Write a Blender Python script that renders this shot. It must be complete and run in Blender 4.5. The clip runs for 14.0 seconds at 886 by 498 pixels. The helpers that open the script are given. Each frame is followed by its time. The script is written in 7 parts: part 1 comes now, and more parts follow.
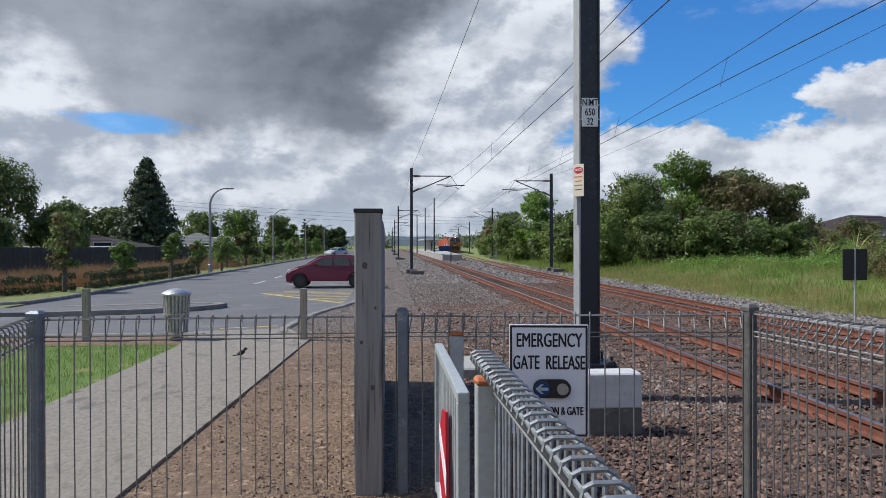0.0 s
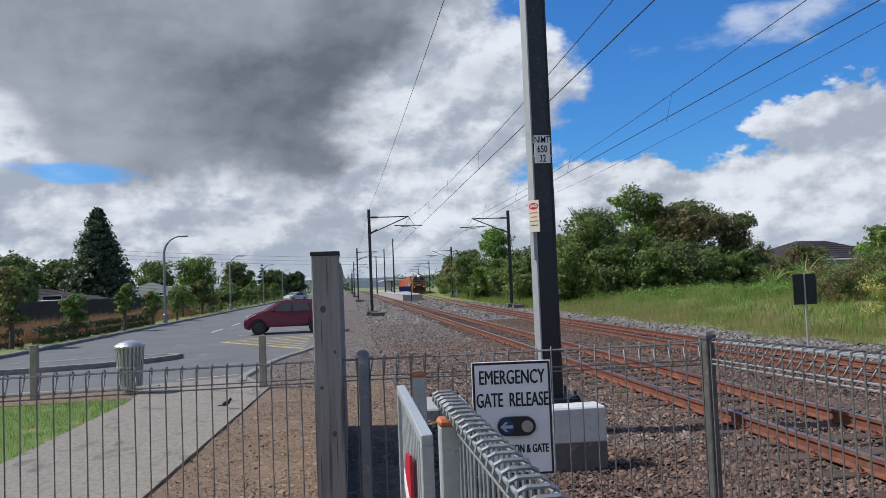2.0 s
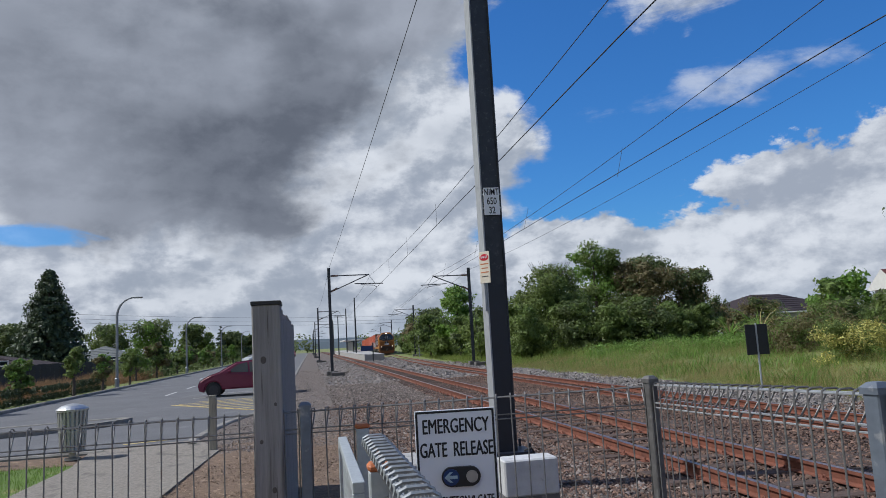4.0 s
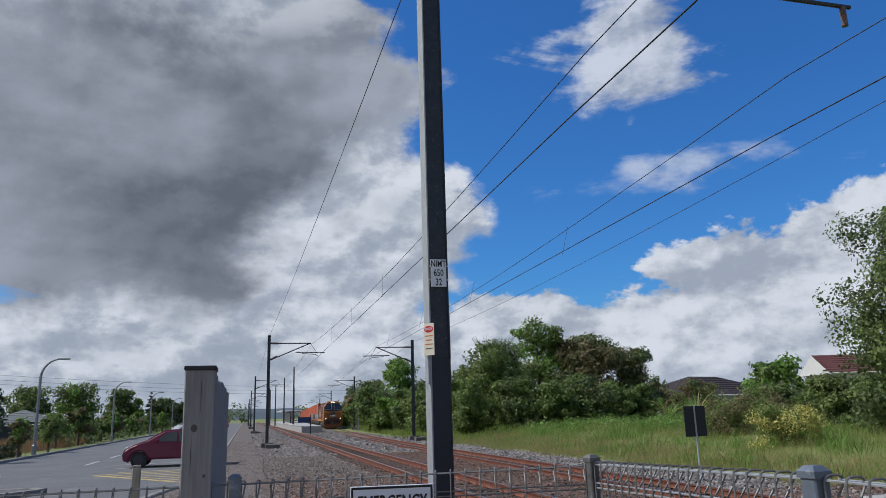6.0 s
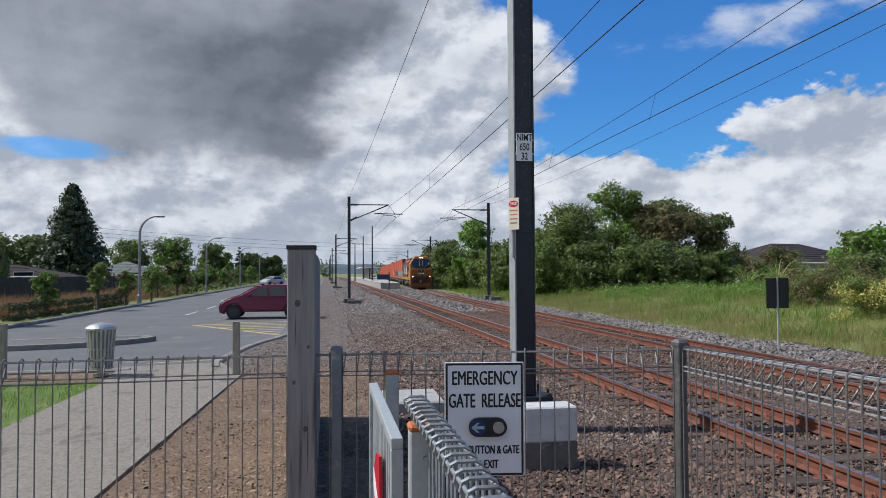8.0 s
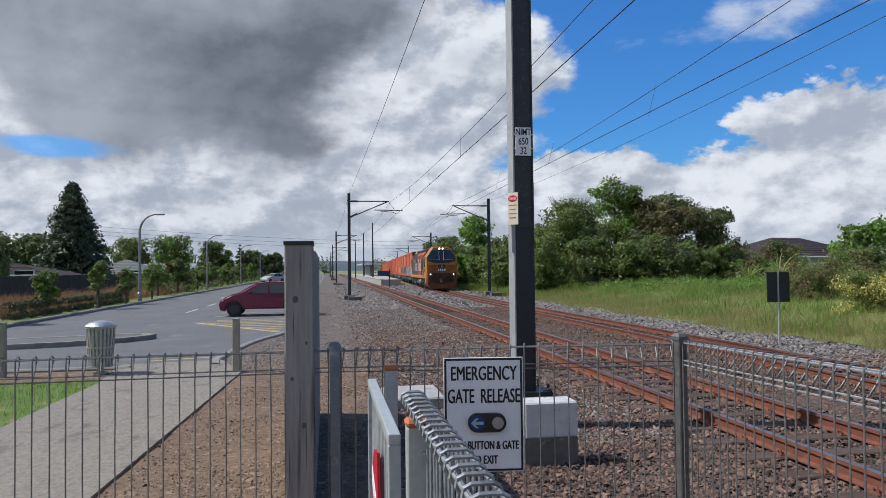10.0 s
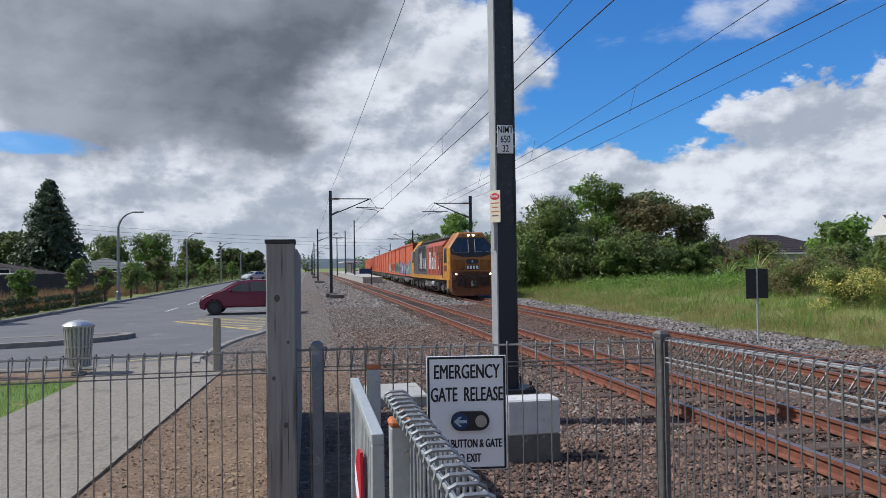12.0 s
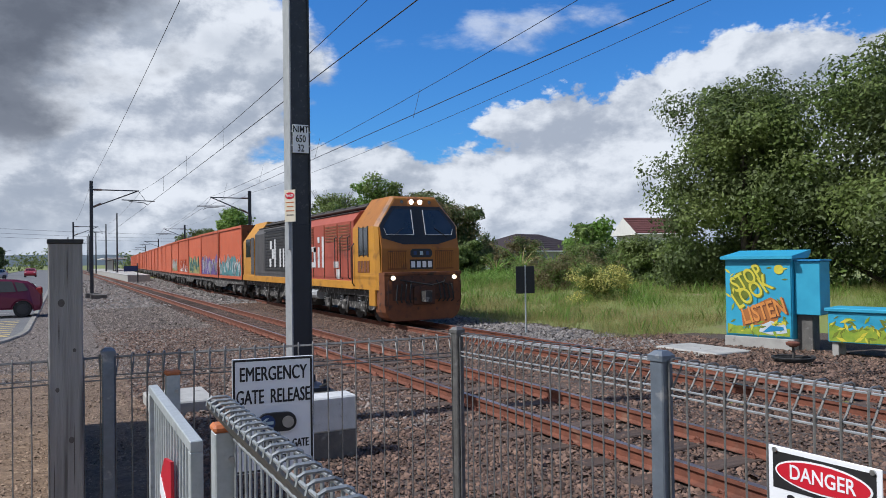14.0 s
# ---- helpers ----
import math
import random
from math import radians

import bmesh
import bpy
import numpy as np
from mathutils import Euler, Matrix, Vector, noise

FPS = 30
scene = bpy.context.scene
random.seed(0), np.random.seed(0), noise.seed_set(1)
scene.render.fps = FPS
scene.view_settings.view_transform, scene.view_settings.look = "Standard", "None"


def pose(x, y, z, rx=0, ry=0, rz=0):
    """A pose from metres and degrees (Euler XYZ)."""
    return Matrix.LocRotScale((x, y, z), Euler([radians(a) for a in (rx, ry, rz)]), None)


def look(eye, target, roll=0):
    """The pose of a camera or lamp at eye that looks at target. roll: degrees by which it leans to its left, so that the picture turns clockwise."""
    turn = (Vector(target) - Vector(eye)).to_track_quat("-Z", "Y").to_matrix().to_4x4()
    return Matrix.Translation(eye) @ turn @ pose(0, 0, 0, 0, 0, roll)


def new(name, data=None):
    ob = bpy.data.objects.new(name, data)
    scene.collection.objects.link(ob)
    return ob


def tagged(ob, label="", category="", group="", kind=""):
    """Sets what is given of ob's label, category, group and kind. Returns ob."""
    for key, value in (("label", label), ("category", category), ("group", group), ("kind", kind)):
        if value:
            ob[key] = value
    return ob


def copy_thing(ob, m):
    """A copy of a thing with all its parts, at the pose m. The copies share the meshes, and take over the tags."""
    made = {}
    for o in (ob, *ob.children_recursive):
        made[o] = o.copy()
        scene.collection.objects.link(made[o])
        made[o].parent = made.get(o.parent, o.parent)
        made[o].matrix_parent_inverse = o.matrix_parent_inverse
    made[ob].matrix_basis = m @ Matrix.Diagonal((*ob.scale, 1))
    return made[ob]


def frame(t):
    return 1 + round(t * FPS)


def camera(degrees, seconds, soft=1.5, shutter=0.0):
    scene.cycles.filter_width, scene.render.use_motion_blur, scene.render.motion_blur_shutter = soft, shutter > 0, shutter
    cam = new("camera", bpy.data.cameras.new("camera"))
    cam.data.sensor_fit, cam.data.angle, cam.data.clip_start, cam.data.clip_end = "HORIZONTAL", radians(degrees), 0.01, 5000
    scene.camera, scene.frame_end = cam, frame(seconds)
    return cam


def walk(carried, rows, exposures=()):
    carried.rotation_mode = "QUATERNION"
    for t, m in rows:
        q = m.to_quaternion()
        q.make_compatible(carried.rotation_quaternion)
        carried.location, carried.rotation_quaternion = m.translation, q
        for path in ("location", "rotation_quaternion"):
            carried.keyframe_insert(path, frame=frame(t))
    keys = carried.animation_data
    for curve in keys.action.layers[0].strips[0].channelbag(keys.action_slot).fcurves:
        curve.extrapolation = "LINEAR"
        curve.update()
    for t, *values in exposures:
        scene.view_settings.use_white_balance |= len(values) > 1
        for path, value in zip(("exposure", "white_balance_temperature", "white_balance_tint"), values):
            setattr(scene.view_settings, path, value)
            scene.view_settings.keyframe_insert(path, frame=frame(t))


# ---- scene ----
cam = camera(63.0, 14.0, soft=0.9)
PATH = [
    (0, (0.167, -0.52, 1.658), (0.316, 1.475, 1.647), -0.1),
    (0.5, (0.159, -0.534, 1.647), (0.331, 1.459, 1.633), 0.1),
    (1, (0.157, -0.521, 1.644), (0.351, 1.469, 1.639), 0.4),
    (1.5, (0.145, -0.508, 1.646), (0.362, 1.48, 1.656), 0.5),
    (2, (0.179, -0.506, 1.658), (0.441, 1.474, 1.754), -2.3),
    (2.2, (0.218, -0.5, 1.65), (0.503, 1.476, 1.76), -2.4),
    (4.3, (0.322, -0.507, 1.56), (0.718, 1.431, 1.855), -3.3),
    (4.5, (0.325, -0.47, 1.555), (0.747, 1.458, 1.879), -3.2),
    (5, (0.327, -0.464, 1.554), (0.802, 1.445, 1.914), -2.6),
    (5.5, (0.326, -0.468, 1.556), (0.825, 1.423, 1.975), -2.0),
    (6, (0.321, -0.479, 1.562), (0.835, 1.402, 2.004), -1.7),
    (6.5, (0.289, -0.509, 1.625), (0.822, 1.381, 2.004), -1.6),
    (7, (0.209, -0.494, 1.705), (0.599, 1.464, 1.83), -0.6),
    (7.5, (0.194, -0.488, 1.721), (0.55, 1.479, 1.795), -0.3),
    (8, (0.194, -0.489, 1.724), (0.512, 1.484, 1.789), -0.3),
    (10.5, (0.218, -0.451, 1.714), (0.54, 1.522, 1.767), -0.8),
    (11, (0.217, -0.447, 1.716), (0.552, 1.524, 1.766), -0.9),
    (11.5, (0.208, -0.449, 1.716), (0.557, 1.52, 1.763), -0.8),
    (12, (0.212, -0.447, 1.721), (0.578, 1.519, 1.768), -0.8),
    (12.5, (0.124, -0.404, 1.712), (0.55, 1.549, 1.75), -0.9),
    (13, (-0.126, -0.386, 1.748), (0.377, 1.549, 1.778), -0.9),
    (13.5, (-0.107, -0.473, 1.762), (0.558, 1.413, 1.791), -0.8),
    (14, (-0.016, -0.532, 1.758), (0.921, 1.235, 1.787), -0.8),
]
walk(cam, [(t, look(e, g, r)) for t, e, g, r in PATH], exposures=[(0, 0.06, 6000, 10), (1.6, 0.05, 6000, 10), (2.2, 0.0, 5950, 10), (4.3, -0.15, 5900, 10), (6.4, -0.2, 5850, 10), (7.0, 0.0, 6000, 10), (12.5, 0.04, 5950, 10), (14, 0.06, 5900, 10)])

# ---- world, sun ----
SUN_DIR = Vector((-0.975, 0.22, 0)).normalized()
SUN_EL = radians(50)
world = bpy.data.worlds.new("world")
scene.world = world
world.use_nodes = True


def sky_nodes():
    """Blue sky, a heavy grey cloud bank, cumulus near the horizon and thin wisps."""
    nt = world.node_tree
    nt.nodes.clear()
    N, L = nt.nodes.new, nt.links.new

    def m(op, a, b=None, c=None, clamp=False):
        n = N("ShaderNodeMath")
        n.operation, n.use_clamp = op, clamp
        for i, v in enumerate((a, b, c)):
            if v is None:
                continue
            if isinstance(v, (int, float)):
                n.inputs[i].default_value = v
            else:
                L(v, n.inputs[i])
        return n.outputs[0]

    def ss(v, lo, hi):
        n = N("ShaderNodeMapRange")
        n.interpolation_type = "SMOOTHSTEP"
        L(v, n.inputs[0])
        n.inputs[1].default_value, n.inputs[2].default_value = lo, hi
        return n.outputs[0]

    def mix(f, a, b):
        n = N("ShaderNodeMix")
        n.data_type = "RGBA"
        for s_, v in ((n.inputs[0], f), (n.inputs[6], a), (n.inputs[7], b)):
            if isinstance(v, (tuple, float)):
                s_.default_value = v
            else:
                L(v, s_)
        return n.outputs[2]

    def noise_at(u, v, su, sv, scale, detail, rough, seed, dist=0.0):
        c = N("ShaderNodeCombineXYZ")
        L(m("MULTIPLY", u, su), c.inputs[0])
        L(m("MULTIPLY", v, sv), c.inputs[1])
        c.inputs[2].default_value = seed
        n = N("ShaderNodeTexNoise")
        L(c.outputs[0], n.inputs["Vector"])
        n.inputs["Scale"].default_value, n.inputs["Detail"].default_value = scale, detail
        n.inputs["Roughness"].default_value, n.inputs["Distortion"].default_value = rough, dist
        return n.outputs[0]

    tc = N("ShaderNodeTexCoord")
    sep = N("ShaderNodeSeparateXYZ")
    L(tc.outputs["Generated"], sep.inputs[0])
    az = m("MULTIPLY", m("ARCTAN2", sep.outputs[0], sep.outputs[1]), 57.29578)
    el = m("MULTIPLY", m("ARCSINE", sep.outputs[2]), 57.29578)
    sky = N("ShaderNodeTexSky")
    sky.sky_type, sky.sun_disc = "NISHITA", False
    sky.sun_elevation = SUN_EL
    sky.sun_rotation = math.atan2(SUN_DIR.x, SUN_DIR.y)
    sky.air_density, sky.dust_density, sky.ozone_density = 1.3, 0.0, 6.0
    # billows, lit from the sun's side: thickness here against thickness a little nearer the sun
    def thick(da, de):
        return noise_at(m("ADD", az, da), m("ADD", el, de), 0.105, 0.17, 1.0, 9, 0.56, 3.1, 0.15)
    d0, d1 = thick(0.0, 0.0), thick(-1.5, 1.25)
    soft = noise_at(az, el, 0.045, 0.075, 1.0, 3, 0.5, 8.3, 0.3)
    wide = noise_at(az, el, 0.07, 0.11, 1.0, 5, 0.5, 31.0, 0.2)
    curl = m("SUBTRACT", noise_at(az, el, 0.30, 0.42, 1.0, 7, 0.6, 17.0), noise_at(m("ADD", az, -0.6), m("ADD", el, 0.55), 0.30, 0.42, 1.0, 7, 0.6, 17.0))
    wisp = noise_at(m("ADD", az, m("MULTIPLY", el, 1.2)), el, 0.07, 0.22, 1.0, 9, 0.62, 12.4, 0.6)
    dd = m("SUBTRACT", d0, 0.5)
    lit = ss(m("ADD", m("SUBTRACT", d0, d1), m("MULTIPLY", curl, 0.38)), -0.16, 0.13)
    # heavy bank to the north-west, its eastern edge bending west with height
    up = m("MAXIMUM", 0.0, m("SUBTRACT", el, 14.0))
    edge = m("SUBTRACT", m("ADD", m("SUBTRACT", 17.6, m("MULTIPLY", m("MULTIPLY", up, up), 0.028)), m("MULTIPLY", dd, 22.0)), az)
    bank = ss(edge, -0.6, 2.2)
    # low cumulus, towering to the east
    top = m("ADD", m("ADD", 9.4, m("MULTIPLY", ss(az, 31, 45), 5.4)), m("ADD", m("MULTIPLY", dd, 13.0), m("MULTIPLY", m("ABSOLUTE", curl), 3.5)))
    band = ss(m("SUBTRACT", top, el), -0.15, 0.75)
    def spot(a0, e0, ra, re):
        p, q = m("DIVIDE", m("SUBTRACT", az, a0), ra), m("DIVIDE", m("SUBTRACT", el, e0), re)
        return m("SUBTRACT", 1.0, m("SQRT", m("ADD", m("MULTIPLY", p, p), m("MULTIPLY", q, q))))
    rag = m("ADD", m("MULTIPLY", dd, 3.4), m("MULTIPLY", m("SUBTRACT", wisp, 0.5), 3.2))
    torn = m("MAXIMUM", m("MULTIPLY", ss(m("ADD", spot(31.0, 27.5, 9.0, 7.5), rag), 0.25, 1.0), 0.85), m("MULTIPLY", ss(m("ADD", spot(37.0, 18.3, 16.0, 2.2), rag), 0.2, 1.2), 0.6))
    gap = ss(m("ADD", spot(-19.5, 8.6, 4.4, 0.9), m("MULTIPLY", rag, 0.6)), 0.05, 0.5)
    cover = m("MAXIMUM", m("MAXIMUM", bank, band), torn, clamp=True)
    cover = m("MULTIPLY", cover, m("SUBTRACT", 1.0, m("MULTIPLY", gap, 0.8)))
    # tone: white sunlit sides and grey undersides; the bank's heart is heavy grey
    inner = m("SUBTRACT", m("MINIMUM", 14.0, m("ADD", -1.4, m("MULTIPLY", m("SUBTRACT", el, 8.8), 0.97))), az)
    foot = m("ADD", 7.6, m("MULTIPLY", m("SUBTRACT", 1.0, ss(az, -25, -17)), 5.0))
    deep = m("MULTIPLY", ss(m("ADD", inner, m("MULTIPLY", dd, 26.0)), -2.5, 4.5), ss(m("SUBTRACT", m("ADD", el, m("MULTIPLY", dd, 11.0)), foot), 0.0, 2.4))
    deep = m("MULTIPLY", deep, m("SUBTRACT", 1.0, m("MULTIPLY", ss(m("ADD", el, m("MULTIPLY", m("SUBTRACT", wide, 0.5), 22.0)), 26.0, 35.0), 0.8)))
    under = m("MULTIPLY", ss(m("SUBTRACT", wide, m("MULTIPLY", lit, 0.16)), 0.36, 0.56), m("SUBTRACT", 1.0, m("MULTIPLY", ss(az, 22, 34), 0.75)))
    cloud = mix(lit, (0.50, 0.535, 0.60, 1), (1.0, 1.0, 1.0, 1))
    cloud = mix(m("MULTIPLY", under, 0.62), cloud, (0.46, 0.50, 0.56, 1))
    grey = mix(m("ADD", m("MULTIPLY", ss(soft, 0.40, 0.66), 0.75), m("MULTIPLY", lit, 0.22), clamp=True), (0.175, 0.19, 0.225, 1), (0.52, 0.54, 0.59, 1))
    cloud = mix(deep, cloud, grey)
    haze = m("SUBTRACT", 1.0, ss(el, 0.0, 4.0))
    cloud = mix(m("MULTIPLY", haze, 0.5), cloud, (0.60, 0.66, 0.74, 1))
    a = N("ShaderNodeBackground")
    tint = N("ShaderNodeMix")
    tint.data_type, tint.blend_type = "RGBA", "MULTIPLY"
    tint.inputs[0].default_value, tint.inputs[7].default_value = 1.0, (0.47, 0.91, 1.36, 1)
    L(sky.outputs[0], tint.inputs[6])
    L(tint.outputs[2], a.inputs[0])
    a.inputs[1].default_value = 0.085
    b = N("ShaderNodeBackground")
    L(cloud, b.inputs[0])
    b.inputs[1].default_value = 0.80
    s_ = N("ShaderNodeMixShader")
    L(cover, s_.inputs[0])
    L(a.outputs[0], s_.inputs[1])
    L(b.outputs[0], s_.inputs[2])
    out = N("ShaderNodeOutputWorld")
    L(s_.outputs[0], out.inputs[0])


sky_nodes()
sun = new("sun", bpy.data.lights.new("sun", "SUN"))
sun.data.energy, sun.data.angle, sun.data.color = 4.3, radians(0.6), (1.0, 0.95, 0.88)
sun.matrix_world = look((SUN_DIR * math.cos(SUN_EL) + Vector((0, 0, math.sin(SUN_EL)))) * 50, (0, 0, 0))


# ---- materials ----
def material(name, c1, c2=None, scale=8.0, rough=0.7, metal=0.0, bump=0.15, bump_scale=60.0, spots=None, spot_scale=2.0, spot_lo=0.55, island=False, obrand=0.0, stretch=(1, 1, 1), spec=0.5, emit=None):
    """Two-scale colour variation, stains and fine relief in object space (metres)."""
    mt = bpy.data.materials.new(name)
    mt.use_nodes = True
    nt = mt.node_tree
    N, L = nt.nodes.new, nt.links.new
    bs = nt.nodes["Principled BSDF"]
    tc, mp = N("ShaderNodeTexCoord"), N("ShaderNodeMapping")
    L(tc.outputs["Object"], mp.inputs[0])
    mp.inputs["Scale"].default_value = stretch
    c2 = c2 or tuple(v * 0.75 for v in c1)
    n1, r1 = N("ShaderNodeTexNoise"), N("ShaderNodeMix")
    L(mp.outputs[0], n1.inputs["Vector"])
    n1.inputs["Scale"].default_value, n1.inputs["Detail"].default_value, n1.inputs["Roughness"].default_value = scale, 6, 0.6
    mr = N("ShaderNodeMapRange")
    L(n1.outputs[0], mr.inputs[0])
    mr.inputs[1].default_value, mr.inputs[2].default_value = 0.3, 0.7
    r1.data_type = "RGBA"
    L(mr.outputs[0], r1.inputs[0])
    r1.inputs[6].default_value, r1.inputs[7].default_value = (*c1, 1), (*c2, 1)
    col = r1.outputs[2]
    if spots:
        n2, m2, r2 = N("ShaderNodeTexNoise"), N("ShaderNodeMapRange"), N("ShaderNodeMix")
        L(mp.outputs[0], n2.inputs["Vector"])
        n2.inputs["Scale"].default_value, n2.inputs["Detail"].default_value = spot_scale, 8
        L(n2.outputs[0], m2.inputs[0])
        m2.inputs[1].default_value, m2.inputs[2].default_value = spot_lo, spot_lo + 0.12
        r2.data_type = "RGBA"
        L(m2.outputs[0], r2.inputs[0])
        L(col, r2.inputs[6])
        r2.inputs[7].default_value = (*spots, 1)
        col = r2.outputs[2]
    if island or obrand:
        src = N("ShaderNodeNewGeometry").outputs["Random Per Island"] if island else N("ShaderNodeObjectInfo").outputs["Random"]
        hs, mm = N("ShaderNodeHueSaturation"), N("ShaderNodeMapRange")
        L(src, mm.inputs[0])
        w = obrand or 0.35
        mm.inputs[3].default_value, mm.inputs[4].default_value = 1 - w, 1 + w
        L(mm.outputs[0], hs.inputs["Value"])
        L(col, hs.inputs["Color"])
        col = hs.outputs[0]
    L(col, bs.inputs["Base Color"])
    bs.inputs["Roughness"].default_value, bs.inputs["Metallic"].default_value = rough, metal
    bs.inputs["Specular IOR Level"].default_value = spec
    if bump:
        n3, b3 = N("ShaderNodeTexNoise"), N("ShaderNodeBump")
        L(mp.outputs[0], n3.inputs["Vector"])
        n3.inputs["Scale"].default_value, n3.inputs["Detail"].default_value = bump_scale, 4
        L(n3.outputs[0], b3.inputs["Height"])
        b3.inputs["Strength"].default_value, b3.inputs["Distance"].default_value = bump, 0.02
        L(b3.outputs[0], bs.inputs["Normal"])
    if emit:
        bs.inputs["Emission Color"].default_value, bs.inputs["Emission Strength"].default_value = (*emit[0], 1), emit[1]
    return mt


def leafy(name, c1, c2, trans=0.25):
    mt = material(name, c1, c2, scale=0.35, rough=0.55, bump=0, island=True, obrand=0.34, spec=0.3)
    nt = mt.node_tree
    bs = nt.nodes["Principled BSDF"]
    col = bs.inputs["Base Color"].links[0].from_socket
    tr, mx = nt.nodes.new("ShaderNodeBsdfTranslucent"), nt.nodes.new("ShaderNodeMixShader")
    nt.links.new(col, tr.inputs[0])
    mx.inputs[0].default_value = trans
    nt.links.new(bs.outputs[0], mx.inputs[1])
    nt.links.new(tr.outputs[0], mx.inputs[2])
    nt.links.new(mx.outputs[0], nt.nodes["Material Output"].inputs[0])
    return mt


M_GALV = material("galvanised", (0.46, 0.49, 0.50), (0.36, 0.39, 0.40), 25, 0.5, 0.25, 0.05, 120, (0.26, 0.27, 0.28), 9, 0.62)
M_GALVDULL = material("dull_galvanised", (0.34, 0.36, 0.37), (0.22, 0.235, 0.245), 28, 0.5, 0.3, 0.03, 120, (0.17, 0.175, 0.18), 9, 0.6)
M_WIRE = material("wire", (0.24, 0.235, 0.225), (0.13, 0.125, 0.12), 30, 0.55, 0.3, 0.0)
# lighter copy of the wire colour, sunlight painted in for the top rails
M_WIRE_LIT = material("wire_sunlit", (0.44, 0.455, 0.46), (0.30, 0.31, 0.315), 30, 0.45, 0.3, 0.0)
M_POST = material("post_paint", (0.17, 0.20, 0.24), (0.12, 0.14, 0.17), 12, 0.5, 0.3, 0.05, 90, (0.30, 0.31, 0.32), 14, 0.6)
M_POSTDARK = material("weathered_post", (0.17, 0.165, 0.16), (0.09, 0.085, 0.08), 14, 0.6, 0.3, 0.08, 90, (0.27, 0.27, 0.27), 8, 0.6)
M_MAST = material("mast_dark", (0.035, 0.04, 0.05), (0.022, 0.026, 0.034), 9, 0.5, 0.1, 0.1, 70, (0.075, 0.08, 0.085), 24, 0.6)
M_NAVY = material("mast_wrap", (0.010, 0.014, 0.026), (0.007, 0.010, 0.018), 6, 0.45, 0.0, 0.05, 40)
M_FLANGE = material("flange_grey", (0.40, 0.41, 0.42), (0.30, 0.31, 0.32), 6, 0.6, 0.2, 0.06, 60, (0.22, 0.22, 0.22), 5, 0.62)
M_CONC = material("concrete", (0.42, 0.41, 0.385), (0.32, 0.31, 0.29), 5, 0.9, 0, 0.25, 45, (0.20, 0.19, 0.175), 7, 0.62)
M_CONCDARK = material("dark_concrete", (0.16, 0.15, 0.135), (0.10, 0.095, 0.09), 6, 0.9, 0, 0.3, 40, (0.22, 0.21, 0.2), 9, 0.6)
M_WHITEWASH = material("whitewash", (0.62, 0.62, 0.61), (0.48, 0.48, 0.47), 8, 0.85, 0, 0.2, 50, (0.25, 0.24, 0.23), 16, 0.64)
M_PATH = material("path_concrete", (0.315, 0.280, 0.232), (0.190, 0.168, 0.140), 24, 0.92, 0, 0.8, 90, (0.155, 0.138, 0.118), 3.2, 0.57, stretch=(1, 0.6, 1))
M_ASPHALT = material("asphalt", (0.150, 0.150, 0.153), (0.115, 0.115, 0.118), 0.5, 0.9, 0, 0.4, 160, (0.18, 0.18, 0.178), 1.1, 0.6)
M_BOLLARD = material("bollard_timber", (0.36, 0.335, 0.27), (0.25, 0.23, 0.185), 8, 0.85, 0, 0.3, 40, (0.17, 0.155, 0.13), 6, 0.6, stretch=(4, 4, 0.4))
M_KERB = material("kerb_concrete", (0.30, 0.28, 0.245), (0.17, 0.16, 0.14), 3, 0.9, 0, 0.25, 60, (0.14, 0.14, 0.13), 2.5, 0.6)
M_DIRT = material("dirt", (0.245, 0.165, 0.105), (0.105, 0.070, 0.047), 16, 0.95, 0, 1.0, 40, (0.38, 0.28, 0.19), 7, 0.6)
M_BALLBED = material("ballast_bed", (0.105, 0.076, 0.060), (0.050, 0.037, 0.030), 22, 0.95, 0, 1.0, 34, (0.20, 0.165, 0.14), 30, 0.58)
M_BALLFAR = material("ballast_far", (0.17, 0.140, 0.118), (0.085, 0.068, 0.057), 14, 0.95, 0, 1.0, 24, (0.24, 0.205, 0.18), 18, 0.58)
M_STONE = material("ballast_stone", (0.200, 0.126, 0.090), (0.080, 0.048, 0.036), 9, 0.9, 0, 0.3, 60, island=True, obrand=0.6)
M_STONEMIX = material("mixed_stone", (0.275, 0.228, 0.195), (0.125, 0.102, 0.086), 9, 0.9, 0, 0.3, 60, island=True, obrand=0.55)
M_STONEGREY = material("grey_stone", (0.25, 0.225, 0.205), (0.13, 0.116, 0.105), 9, 0.9, 0, 0.3, 60, island=True, obrand=0.5)
M_RAIL = material("rusty_rail", (0.225, 0.080, 0.046), (0.12, 0.046, 0.03), 6, 0.85, 0.1, 0.2, 50, (0.23, 0.12, 0.08), 4, 0.6)
M_RAILTOP = material("rail_head", (0.36, 0.30, 0.29), (0.22, 0.15, 0.13), 3, 0.38, 0.75, 0.03, 60)
M_SLEEPER = material("sleeper_timber", (0.115, 0.075, 0.055), (0.06, 0.042, 0.034), 6, 0.9, 0, 0.5, 40, (0.20, 0.15, 0.12), 5, 0.62, stretch=(0.3, 2, 1), obrand=0.25)
M_TIMBER = material("weathered_timber", (0.34, 0.325, 0.315), (0.215, 0.205, 0.20), 5, 0.85, 0, 0.5, 30, (0.13, 0.12, 0.115), 2.4, 0.60, stretch=(7, 7, 0.3))
M_TIMBERCAP = material("bitumen_cap", (0.018, 0.018, 0.02), (0.03, 0.03, 0.03), 20, 0.6, 0, 0.1)
M_SIGNWHITE = material("sign_white", (0.84, 0.85, 0.88), (0.78, 0.79, 0.82), 4, 0.5, 0, 0.02, 30)
